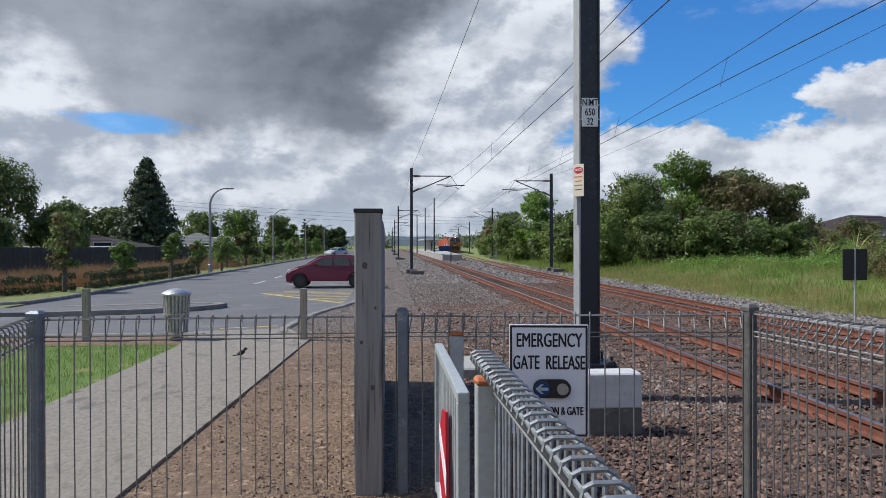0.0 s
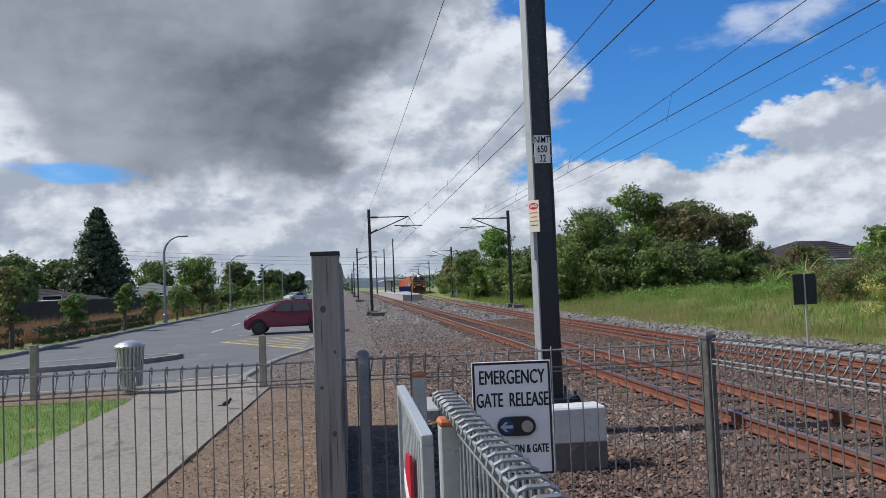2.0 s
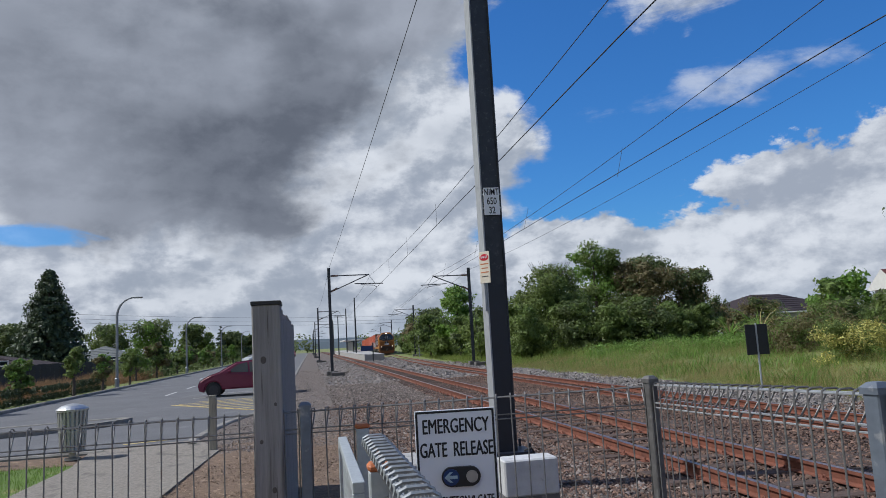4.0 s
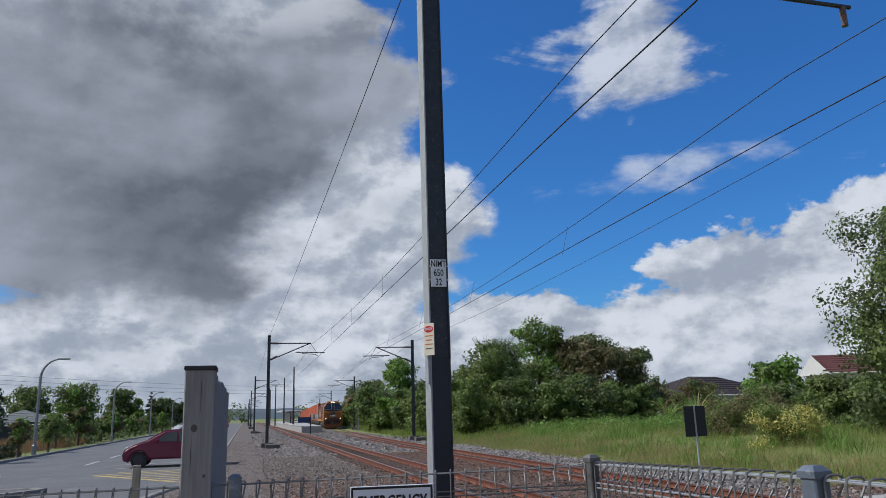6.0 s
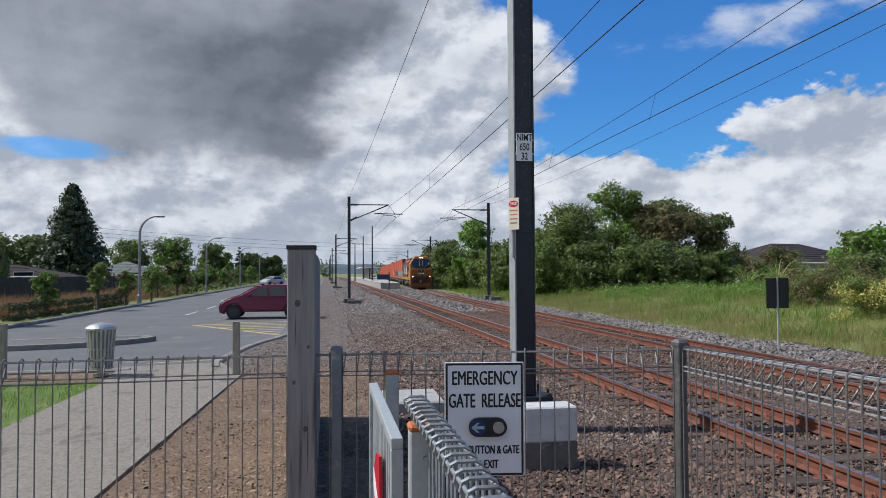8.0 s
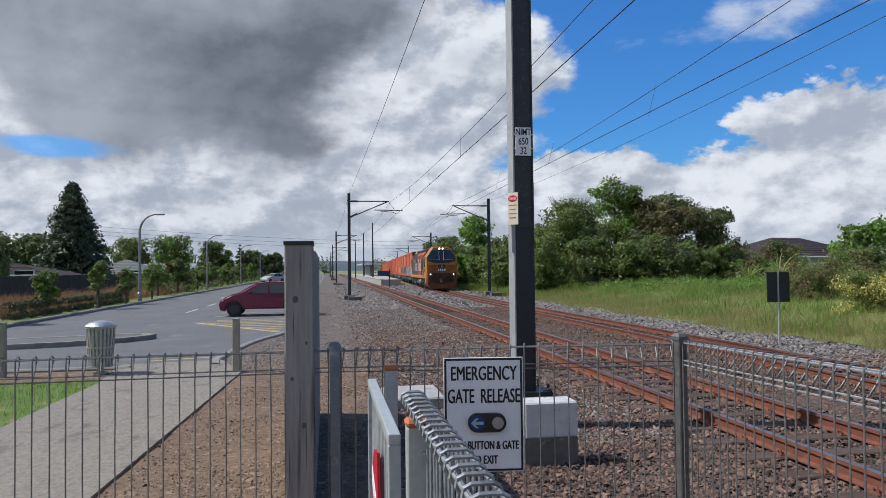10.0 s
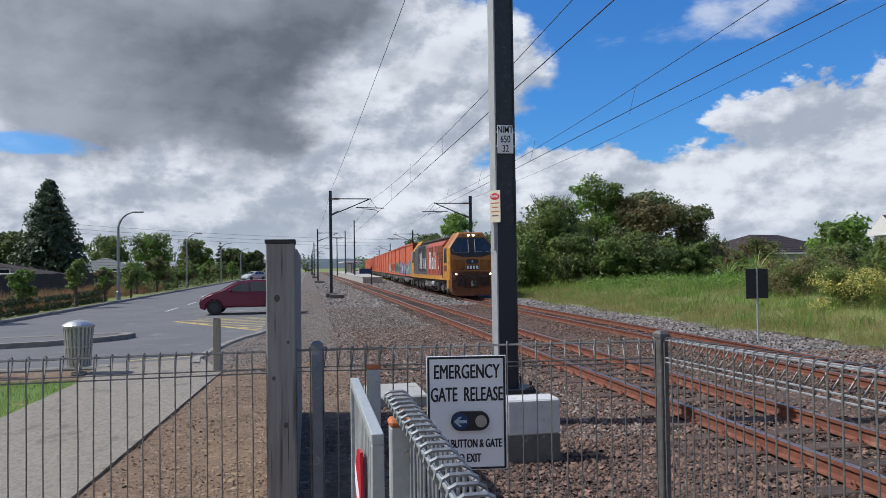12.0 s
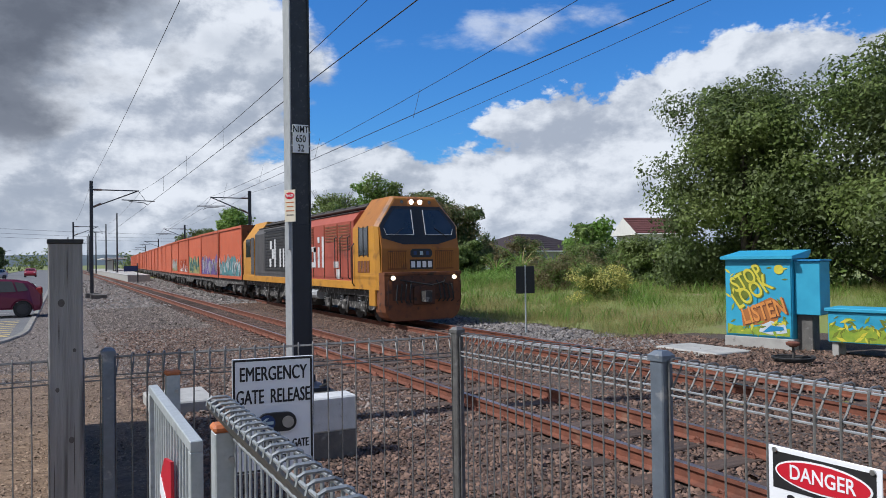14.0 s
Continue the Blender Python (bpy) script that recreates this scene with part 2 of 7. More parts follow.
M_BLACK = material("sign_black", (0.012, 0.012, 0.014), (0.02, 0.02, 0.022), 20, 0.5, 0, 0.0)
M_BLUE = material("sign_blue", (0.012, 0.045, 0.16), (0.01, 0.03, 0.12), 10, 0.4, 0, 0.0)
M_ARROW = material("sign_pale_blue", (0.42, 0.55, 0.62), None, 10, 0.5, 0, 0)
M_RED = material("sign_red", (0.55, 0.012, 0.03), (0.48, 0.01, 0.025), 6, 0.4, 0, 0.0)
M_CREAM = material("sign_cream", (0.72, 0.66, 0.54), (0.64, 0.57, 0.45), 10, 0.5, 0, 0)
M_ORANGECAP = material("orange_cap", (0.52, 0.17, 0.055), (0.40, 0.12, 0.04), 15, 0.6, 0, 0.05, spots=(0.2, 0.12, 0.08), spot_scale=20, spot_lo=0.6)
M_STEEL = material("button_steel", (0.5, 0.5, 0.5), (0.4, 0.4, 0.4), 20, 0.35, 0.9, 0)
M_STAINLESS = material("stainless", (0.55, 0.56, 0.57), (0.42, 0.43, 0.44), 10, 0.4, 0.8, 0.02)
M_BINSLAT = material("bin_slat", (0.46, 0.46, 0.42), (0.33, 0.33, 0.30), 9, 0.5, 0.4, 0.05)
M_YELLOW = material("road_paint", (0.60, 0.46, 0.16), (0.48, 0.36, 0.13), 4, 0.85, 0, 0.1, spots=(0.16, 0.14, 0.10), spot_scale=9, spot_lo=0.6)
M_WHITEPAINT = material("white_road_paint", (0.55, 0.54, 0.52), (0.40, 0.39, 0.38), 4, 0.85, 0, 0.1)
M_GRASS = leafy("grass_blades", (0.17, 0.26, 0.05), (0.28, 0.31, 0.085), 0.4)
M_LAWNBLADE = leafy("lawn_blades", (0.13, 0.235, 0.03), (0.19, 0.28, 0.045), 0.3)
M_DRYGRASS = leafy("dry_grass", (0.3, 0.28, 0.1), (0.37, 0.3, 0.14), 0.35)
M_LAWN = material("lawn_soil", (0.13, 0.20, 0.032), (0.10, 0.16, 0.03), 1.2, 0.9, 0, 0.6, 90, (0.27, 0.23, 0.09), 1.4, 0.6)
M_FIELD = material("verge_soil", (0.14, 0.185, 0.045), (0.20, 0.21, 0.07), 0.25, 0.95, 0, 0.6, 20, (0.22, 0.19, 0.095), 0.6, 0.6)
M_LEAF_DARK = leafy("leaf_dark", (0.108, 0.15, 0.054), (0.16, 0.19, 0.072), 0.45)
M_LEAF_MID = leafy("leaf_mid", (0.145, 0.215, 0.054), (0.21, 0.25, 0.08), 0.45)
M_LEAF_LIGHT = leafy("leaf_light", (0.15, 0.27, 0.048), (0.21, 0.31, 0.07), 0.4)
M_LEAF_BROWN = leafy("leaf_brown", (0.175, 0.165, 0.07), (0.22, 0.172, 0.085), 0.42)
M_HEDGE = leafy("hedge_leaf", (0.042, 0.062, 0.028), (0.065, 0.085, 0.038), 0.15)
M_LEAF_YEL = leafy("leaf_yellow", (0.58, 0.52, 0.16), (0.36, 0.37, 0.10))
M_CONIFER = leafy("conifer_needles", (0.052, 0.082, 0.048), (0.09, 0.115, 0.055), 0.2)
M_RUSH = leafy("rush_brown", (0.36, 0.185, 0.095), (0.25, 0.19, 0.10))
M_BARK = material("bark", (0.13, 0.105, 0.085), (0.075, 0.06, 0.05), 6, 0.9, 0, 0.6, 25)
M_ROOFDARK = material("tile_roof_dark", (0.060, 0.046, 0.048), (0.040, 0.032, 0.034), 2, 0.9, 0, 0.4, 8, spec=0.2)
M_ROOFRED = material("tile_roof_red", (0.14, 0.05, 0.042), (0.10, 0.036, 0.032), 2, 0.8, 0, 0.4, 8)
M_ROOFGREY = material("tile_roof_grey", (0.17, 0.18, 0.17), (0.12, 0.13, 0.12), 2, 0.8, 0, 0.4, 8)
M_ROOFPALE = material("iron_roof_pale", (0.45, 0.46, 0.47), (0.38, 0.39, 0.40), 1, 0.5, 0.2, 0.05)
M_WALLWHITE = material("house_wall", (0.66, 0.65, 0.62), (0.58, 0.57, 0.54), 2, 0.85, 0, 0.1)
M_WALLGREY = material("house_wall_grey", (0.36, 0.37, 0.37), (0.30, 0.31, 0.31), 2, 0.85, 0, 0.1)
M_FENCEDARK = material("fence_dark", (0.055, 0.048, 0.045), (0.035, 0.032, 0.03), 4, 0.85, 0, 0.2)
M_GLASS = material("dark_glass", (0.018, 0.022, 0.026), (0.03, 0.034, 0.04), 3, 0.08, 0.0, 0, spec=0.8)
M_RUBBER = material("rubber", (0.015, 0.015, 0.016), (0.03, 0.03, 0.03), 12, 0.8, 0, 0.1)
M_ALLOY = material("wheel_dark", (0.05, 0.05, 0.055), (0.035, 0.035, 0.04), 12, 0.45, 0.4, 0)
M_LAMPGLASS = material("lamp_glass", (0.5, 0.5, 0.5), (0.6, 0.6, 0.6), 12, 0.15, 0.2, 0)
M_TAIL = material("tail_lamp", (0.3, 0.01, 0.012), None, 12, 0.2, 0, 0)
M_DIRTSTONE = material("dirt_stone", (0.31, 0.225, 0.16), (0.14, 0.098, 0.07), 9, 0.95, 0, 0.3, 60, island=True, obrand=0.5)
M_LISTEN = material("mural_bright_orange", (0.66, 0.27, 0.06), (0.58, 0.22, 0.05), 5, 0.6, 0, 0)
M_KNOT = material("timber_knot", (0.13, 0.115, 0.105), (0.08, 0.07, 0.065), 30, 0.9, 0, 0.2)
# blue of distance haze mixed into the hill colour
M_HILL = material("far_hill", (0.060, 0.085, 0.105), (0.085, 0.11, 0.125), 0.006, 0.95, 0, 0)
M_LAMPPOST = material("lamp_post_grey", (0.30, 0.31, 0.32), (0.23, 0.24, 0.25), 5, 0.5, 0.5, 0.02)
M_COPPER = material("overhead_wire", (0.05, 0.05, 0.055), (0.035, 0.035, 0.04), 5, 0.5, 0.4, 0)
M_INSUL = material("insulator", (0.16, 0.10, 0.08), (0.1, 0.06, 0.05), 5, 0.3, 0, 0)
# train
M_LOCO_YELLOW = material("loco_yellow", (0.53, 0.25, 0.025), (0.42, 0.185, 0.02), 1.5, 0.5, 0, 0.05, 20, (0.26, 0.115, 0.022), 2.4, 0.58)
# darker than the cab yellow: the unlit front's shade is in this colour
M_LOCO_ORANGE = material("loco_nose", (0.36, 0.135, 0.016), (0.28, 0.10, 0.014), 2.0, 0.55, 0, 0.05, 20, (0.15, 0.058, 0.017), 2.5, 0.58)
M_LOCO_RED = material("loco_red", (0.36, 0.075, 0.045), (0.27, 0.055, 0.035), 1.3, 0.6, 0, 0.06, 20, (0.17, 0.05, 0.035), 2.0, 0.62)
M_LOCO_GREY = material("loco_grey", (0.085, 0.08, 0.08), (0.05, 0.047, 0.047), 2, 0.7, 0, 0.08, 20)
M_LOCO_ROOF = material("loco_roof", (0.07, 0.062, 0.058), (0.045, 0.042, 0.04), 3, 0.8, 0.1, 0.1, 20)
M_LOCO_GRIME = material("loco_grime", (0.060, 0.030, 0.022), (0.11, 0.042, 0.024), 5, 0.8, 0, 0.2, 25, (0.03, 0.022, 0.02), 5, 0.55)
M_LOCO_APRON = material("loco_apron", (0.22, 0.075, 0.026), (0.13, 0.045, 0.02), 3, 0.75, 0, 0.1, 25, (0.05, 0.03, 0.022), 4, 0.56)
M_BOGIE = material("bogie_grime", (0.075, 0.07, 0.066), (0.04, 0.037, 0.035), 8, 0.85, 0.1, 0.3, 40, (0.30, 0.285, 0.265), 6, 0.53)
M_GRAFF_WHITE = material("spray_white", (0.62, 0.62, 0.62), (0.5, 0.5, 0.5), 5, 0.6, 0, 0)
M_GRAFF_TEAL = material("spray_teal", (0.10, 0.26, 0.26), (0.06, 0.16, 0.19), 3, 0.6, 0, 0)
M_GRAFF_PURPLE = material("spray_purple", (0.16, 0.10, 0.30), (0.10, 0.07, 0.2), 3, 0.6, 0, 0)
M_GRAFF_YELLOW = material("spray_yellow", (0.35, 0.33, 0.10), (0.2, 0.2, 0.12), 3, 0.6, 0, 0)
M_BOX = material("container_red", (0.50, 0.115, 0.05), (0.42, 0.09, 0.042), 0.9, 0.6, 0, 0.05, 15, (0.36, 0.12, 0.07), 1.5, 0.62, obrand=0.12)
M_HEADLIGHT = material("headlight", (0.9, 0.88, 0.8), None, 5, 0.2, 0, 0, emit=((1.0, 0.88, 0.68), 5.0))
M_DITCH = material("ditch_light", (0.9, 0.8, 0.6), None, 5, 0.2, 0, 0, emit=((1.0, 0.78, 0.5), 3.0))
M_CAR = material("car_maroon", (0.150, 0.016, 0.048), (0.13, 0.014, 0.042), 2, 0.25, 0.2, 0)
M_CARWHITE = material("car_silver", (0.50, 0.52, 0.53), (0.42, 0.44, 0.45), 2, 0.3, 0.3, 0)
M_CARRED = material("car_red", (0.30, 0.02, 0.03), (0.25, 0.015, 0.025), 2, 0.3, 0.1, 0)
# painted cabinet
M_CYAN = material("cabinet_cyan", (0.05, 0.37, 0.55), (0.035, 0.30, 0.47), 2, 0.5, 0, 0.03, 20)
M_CYANDARK = material("cabinet_blue", (0.02, 0.22, 0.45), (0.015, 0.18, 0.40), 2, 0.5, 0, 0.03)
M_LIME = material("mural_lime", (0.35, 0.40, 0.03), (0.15, 0.28, 0.03), 7, 0.6, 0, 0)
M_OLIVE = material("mural_olive", (0.11, 0.16, 0.015), (0.17, 0.2, 0.02), 9, 0.6, 0, 0)
M_MURALYEL = material("mural_yellow", (0.62, 0.55, 0.05), (0.55, 0.47, 0.04), 5, 0.6, 0, 0)
M_MURALOR = material("mural_orange", (0.42, 0.16, 0.04), (0.35, 0.12, 0.03), 5, 0.6, 0, 0)
M_MURALWHITE = material("mural_white", (0.6, 0.66, 0.7), None, 5, 0.6, 0, 0)


# ---- mesh helpers ----
def mesh_of(bm, name, mat):
    me = bpy.data.meshes.new(name)
    bm.to_mesh(me)
    bm.free()
    for mm in (mat if isinstance(mat, (list, tuple)) else [mat]):
        me.materials.append(mm)
    return me


def part(name, bm, mat, parent=None, label=""):
    ob = new(name, mesh_of(bm, name, mat))
    if parent:
        ob.parent = parent
    if label:
        ob["label"] = label
    return ob


def empty(name, label, category, at=(0, 0, 0), group="", kind="", rz=0):
    ob = new(name)
    ob.empty_display_size = 0.2
    ob.matrix_world = pose(*at, 0, 0, rz)
    return tagged(ob, label, category, group, kind)


def box(bm, x0, y0, z0, x1, y1, z1, bevel=0.0, m=None):
    r = bmesh.ops.create_cube(bm, size=1)
    mat = Matrix.Translation(((x0 + x1) / 2, (y0 + y1) / 2, (z0 + z1) / 2)) @ Matrix.Diagonal((abs(x1 - x0), abs(y1 - y0), abs(z1 - z0), 1))
    if m:
        mat = m @ mat
    bmesh.ops.transform(bm, matrix=mat, verts=r["verts"])
    if bevel:
        es = list({e for v in r["verts"] for e in v.link_edges})
        bmesh.ops.bevel(bm, geom=es, offset=bevel, segments=1, affect="EDGES", clamp_overlap=True)
    return bm


def B(*a, **k):
    return box(bmesh.new(), *a, **k)


def tube(bm, pts, r, n=6, r2=None, caps=True):
    """A tube of n sides along points."""
    pts = [Vector(p) for p in pts]
    rings = []
    for i, p in enumerate(pts):
        d = (pts[min(i + 1, len(pts) - 1)] - pts[max(i - 1, 0)]).normalized()
        u = d.orthogonal().normalized() if i == 0 else (u - d * u.dot(d)).normalized()
        w = d.cross(u)
        rr = r if r2 is None else r + (r2 - r) * i / (len(pts) - 1)
        rings.append([bm.verts.new(p + (u * math.cos(a) + w * math.sin(a)) * rr) for a in (2 * math.pi * k / n for k in range(n))])
    for a, b in zip(rings, rings[1:]):
        for k in range(n):
            bm.faces.new((a[k], a[(k + 1) % n], b[(k + 1) % n], b[k]))
    if caps:
        bm.faces.new(rings[0][::-1])
        bm.faces.new(rings[-1])
    return bm


def prism(bm, outline, lo, hi, axis="z", m=None):
    """An outline of 2D points pushed from lo to hi along an axis."""
    def at(p, q):
        return {"z": (p[0], p[1], q), "x": (q, p[0], p[1]), "y": (p[0], q, p[1])}[axis]
    a = [bm.verts.new(at(p, lo)) for p in outline]
    b = [bm.verts.new(at(p, hi)) for p in outline]
    n = len(outline)
    bm.faces.new(a[::-1])
    bm.faces.new(b)
    for i in range(n):
        bm.faces.new((a[i], a[(i + 1) % n], b[(i + 1) % n], b[i]))
    bmesh.ops.recalc_face_normals(bm, faces=bm.faces)
    if m:
        bmesh.ops.transform(bm, matrix=m, verts=a + b)
    return bm


def lathe(bm, profile, n=16, cx=0, cy=0):
    rings = [[bm.verts.new((cx + r * math.cos(2 * math.pi * k / n), cy + r * math.sin(2 * math.pi * k / n), z)) for k in range(n)] for r, z in profile]
    for a, b in zip(rings, rings[1:]):
        for k in range(n):
            bm.faces.new((a[k], a[(k + 1) % n], b[(k + 1) % n], b[k]))
    bm.faces.new(rings[0][::-1])
    bm.faces.new(rings[-1])
    return bm


def words(body, size, m, mat, parent=None, name="lettering", depth=0.001, align="CENTER", sx=1.0, bold=0.0):
    """Lettering as a mesh, in the plane x right, y up of the matrix m."""
    cu = bpy.data.curves.new(name, "FONT")
    cu.body, cu.size, cu.extrude, cu.align_x, cu.align_y = body, size, depth, align, "CENTER"
    cu.resolution_u, cu.offset = 3, bold
    tmp = bpy.data.objects.new(name, cu)
    scene.collection.objects.link(tmp)
    dg = bpy.context.evaluated_depsgraph_get()
    me = bpy.data.meshes.new_from_object(tmp.evaluated_get(dg))
    bpy.data.objects.remove(tmp)
    me.materials.clear()
    me.materials.append(mat)
    me.transform(m @ Matrix.Diagonal((sx, 1, 1, 1)))
    ob = new(name, me)
    if parent:
        ob.parent = parent
    return ob


def facing(p, n):
    """A frame at p whose z is the normal n and whose y is up."""
    n = Vector(n).normalized()
    x = Vector((0, 0, 1)).cross(n).normalized()
    y = n.cross(x)
    return Matrix.Translation(p) @ Matrix((x, y, n)).transposed().to_4x4()


def scatter(name, verts, faces, places, mat, seed, tilt=math.pi, squash=(1, 1, 1)):
    """One mesh of many small pieces. places: rows x, y, z, size."""
    rng = np.random.default_rng(seed)
    V, P = np.array(verts, float), np.array(places, float)
    n, k = len(P), len(V)
    a, b, c = rng.uniform(0, 2 * np.pi, n), rng.uniform(-tilt, tilt, n), rng.uniform(-tilt, tilt, n)
    Vs = V[None] * (np.array(squash) * rng.uniform(0.75, 1.25, (n, 3)))[:, None, :] * P[:, 3][:, None, None]
    def rot(v, ang, i, j):
        o = v.copy()
        cs, sn = np.cos(ang)[:, None], np.sin(ang)[:, None]
        o[:, :, i], o[:, :, j] = v[:, :, i] * cs - v[:, :, j] * sn, v[:, :, i] * sn + v[:, :, j] * cs
        return o
    Vs = rot(rot(rot(Vs, b, 1, 2), c, 0, 2), a, 0, 1) + P[:, None, :3]
    F = np.array(faces)
    me = bpy.data.meshes.new(name)
    nf, fs = len(F), F.shape[1]
    allf = (F[None] + (np.arange(n) * k)[:, None, None]).reshape(-1)
    me.vertices.add(n * k)
    me.vertices.foreach_set("co", Vs.reshape(-1))
    me.loops.add(len(allf))
    me.loops.foreach_set("vertex_index", allf)
    me.polygons.add(n * nf)
    me.polygons.foreach_set("loop_start", np.arange(n * nf) * fs)
    me.materials.append(mat)
    me.update(calc_edges=True)
    me.validate()
    return new(name, me)


ROCK_V = [(0.6, 0.1, -0.2), (0.15, 0.55, -0.12), (-0.5, 0.3, -0.2), (-0.35, -0.45, -0.1), (0.3, -0.5, -0.22), (0.12, 0.08, 0.42)]
ROCK_F = [(5, 0, 1), (5, 1, 2), (5, 2, 3), (5, 3, 4), (5, 4, 0)]
LEAF_V = [(-0.5, 0, 0), (0, -0.28, 0.06), (0.5, 0, 0), (0, 0.28, 0.06)]
LEAF_F = [(0, 1, 2), (0, 2, 3)]
BLADE_V = [(-0.05, 0, 0), (0.05, 0, 0), (0.03, 0.08, 0.6), (0.02, 0.28, 1.0), (-0.02, 0.08, 0.6), (0.5, 0.3, 0), (0.58, 0.3, 0), (0.55, 0.2, 0.85)]
BLADE_F = [(0, 1, 2), (0, 2, 4), (4, 2, 3), (5, 6, 7)]


# ---- ground ----
def sheet(name, x0, y0, x1, y1, z, mat, label, category, nx=1, ny=1, f=None):
    bm = bmesh.new()
    g = [[bm.verts.new((x0 + (x1 - x0) * i / nx, y0 + (y1 - y0) * j / ny, 0)) for i in range(nx + 1)] for j in range(ny + 1)]
    for row in g:
        for v in row:
            v.co.z = z + (f(v.co.x, v.co.y) if f else 0)
    for a, b in zip(g, g[1:]):
        for i in range(nx):
            bm.faces.new((a[i], a[i + 1], b[i + 1], b[i]))
    return tagged(part(name, bm, mat), label, category, kind="structure")


def slab(name, outline, z0, z1, mat, label, category):
    return tagged(part(name, prism(bmesh.new(), outline, z0, z1), mat), label, category, kind="structure")


def far_x(y):
    """Centre line of the far track: straight, then bearing away."""
    return 9.25 if y < 28 else (9.25 + 0.0006 * (y - 28) ** 2 if y < 72 else 10.41 + 0.0528 * (y - 72))


def bank(x, y):
    """Height of the grass bank east of the tracks."""
    k = min(max((x - 11.6 - max(0, far_x(y) - 9.25)) / 9, 0), 1)
    if x < 16.6 and y < 12.6:
        return -0.12
    return 0.75 * k * k * (3 - 2 * k) + 0.05 * noise.noise((x * 0.5, y * 0.5, 0))


sheet("ground", -2500, -2500, 2500, 2500, -0.30, M_FIELD, "flat green and earthy land reaching the horizon", "ground")
sheet("verge", 11.2, -14, 120, 230, -0.22, M_FIELD, "rough grassy bank rising beside the railway", "verge", 46, 60, bank)
sheet("ballast_bed", 0.9, -14, 12.6, 60, -0.185, M_BALLBED, "brown stony railway ballast between the tracks", "ballast", 30, 90, lambda x, y: 0.02 * noise.noise((x * 1.4, y * 1.4, 0)) - 0.11 * min(1, max(0, (2.0 - abs(x - far_x(y))) / 0.7)))
sheet("ballast_bed_far", 0.9, 60, 16, 320, -0.25, M_BALLFAR, "grey stony railway ballast far along the line", "ballast")
sheet("dirt_strip", -2.9, -14, 0.95, 14.4, -0.168, M_DIRT, "bare brown gravelly earth beside the footpath", "earth", 16, 110, lambda x, y: 0.02 * noise.noise((x * 1.2, y * 1.2, 3)))
sheet("dirt_strip_far", -0.85, 14.4, 0.95, 320, -0.17, M_BALLFAR, "gravelly earth strip between street and railway", "earth")
sheet("dirt_corner", -2.0, 14.4, -0.85, 23, -0.172, M_BALLFAR, "gravelly earth corner beside the kerb", "earth")
slab("footpath", [(-4.3, -14), (-2.72, -14), (-1.36, 13.4), (-2.0, 15.35), (-3.9, 15.0), (-3.6, 12.5)], -0.4, -0.14, M_PATH, "pale grey concrete footpath with worn edges", "path")
sheet("lawn", -26, -14, -3.6, 13.0, -0.165, M_LAWN, "mown green lawn with a dry brown edge", "lawn", 30, 30, lambda x, y: 0.015 * noise.noise((x, y, 5)))
sheet("bare_edge", -26, 13.0, -3.6, 14.3, -0.16, M_DIRT, "strip of bare earth along the lawn edge", "earth")
road = slab("road", [(-80, 14.3), (-3.7, 14.6), (-2.2, 15.2), (-2.05, 16.8), (-1.86, 18.6), (-1.34, 20.8), (-0.95, 23.5), (-0.9, 34), (-0.85, 52), (-0.85, 320), (-10.8, 320), (-10.8, 24), (-11.5, 21.5), (-14, 20.6), (-80, 20.4)], -0.4, -0.155, M_ASPHALT, "worn grey asphalt street", "road")


def kerb(name, pts, w, h, label, mat=M_KERB):
    bm = bmesh.new()
    P = [Vector((*p, 0)) for p in pts]
    rows = []
    for i, p in enumerate(P):
        d = (P[min(i + 1, len(P) - 1)] - P[max(i - 1, 0)]).normalized()
        s_ = Vector((d.y, -d.x, 0))
        rows.append([bm.verts.new(p + s_ * a + Vector((0, 0, z))) for a, z in ((-w / 2, -0.3), (-w / 2, -0.155 + h), (w / 2 - 0.03, -0.155 + h), (w / 2, -0.155 + h - 0.03), (w / 2 + 0.02, -0.3))])
    for a, b in zip(rows, rows[1:]):
        for k in range(4):
            bm.faces.new((a[k], a[k + 1], b[k + 1], b[k]))
    bmesh.ops.recalc_face_normals(bm, faces=bm.faces)
    return tagged(part(name, bm, mat), label, "kerb", kind="structure")


kerb("kerb_east", [(-2.0, 14.6), (-2.1, 15.4), (-2.0, 16.8), (-1.8, 18.6), (-1.55, 19.9), (-1.26, 20.9), (-1.0, 22.2), (-0.88, 23.5), (-0.83, 34), (-0.78, 52), (-0.78, 320)], 0.18, 0.035, "pale concrete kerb curving along the street")
kerb("kerb_west", [(-80, 20.5), (-14, 20.7), (-12, 21.3), (-11.0, 22.6), (-10.8, 24.5), (-10.8, 320)], 0.18, 0.12, "concrete kerb below the planted strip")
kerb("kerb_south", [(-80, 14.2), (-3.6, 14.5)], 0.14, 0.04, "low concrete kerb at the lawn edge")
# kerbed island nose
isl = [(-30, 18.3), (-9, 18.5), (-6.4, 19.2), (-5.2, 20.0), (-4.75, 20.6), (-4.65, 21.0), (-5.0, 21.3), (-6, 21.15), (-9, 20.35), (-30, 20.1)]
slab("traffic_island", [(a * 0.995 - 0.05, 19.9 + (b - 19.9) * 0.86) for a, b in isl], -0.3, -0.05, M_ASPHALT, "asphalt surface of the kerbed traffic island", "island")
kerb("island_kerb", isl[1:][::-1][1:], 0.2, 0.13, "rounded concrete kerb of the traffic island")

# planted strip west of the street
sheet("planted_strip", -17.5, 21, -10.9, 320, -0.12, M_FIELD, "planted roadside strip with rough grass", "verge")
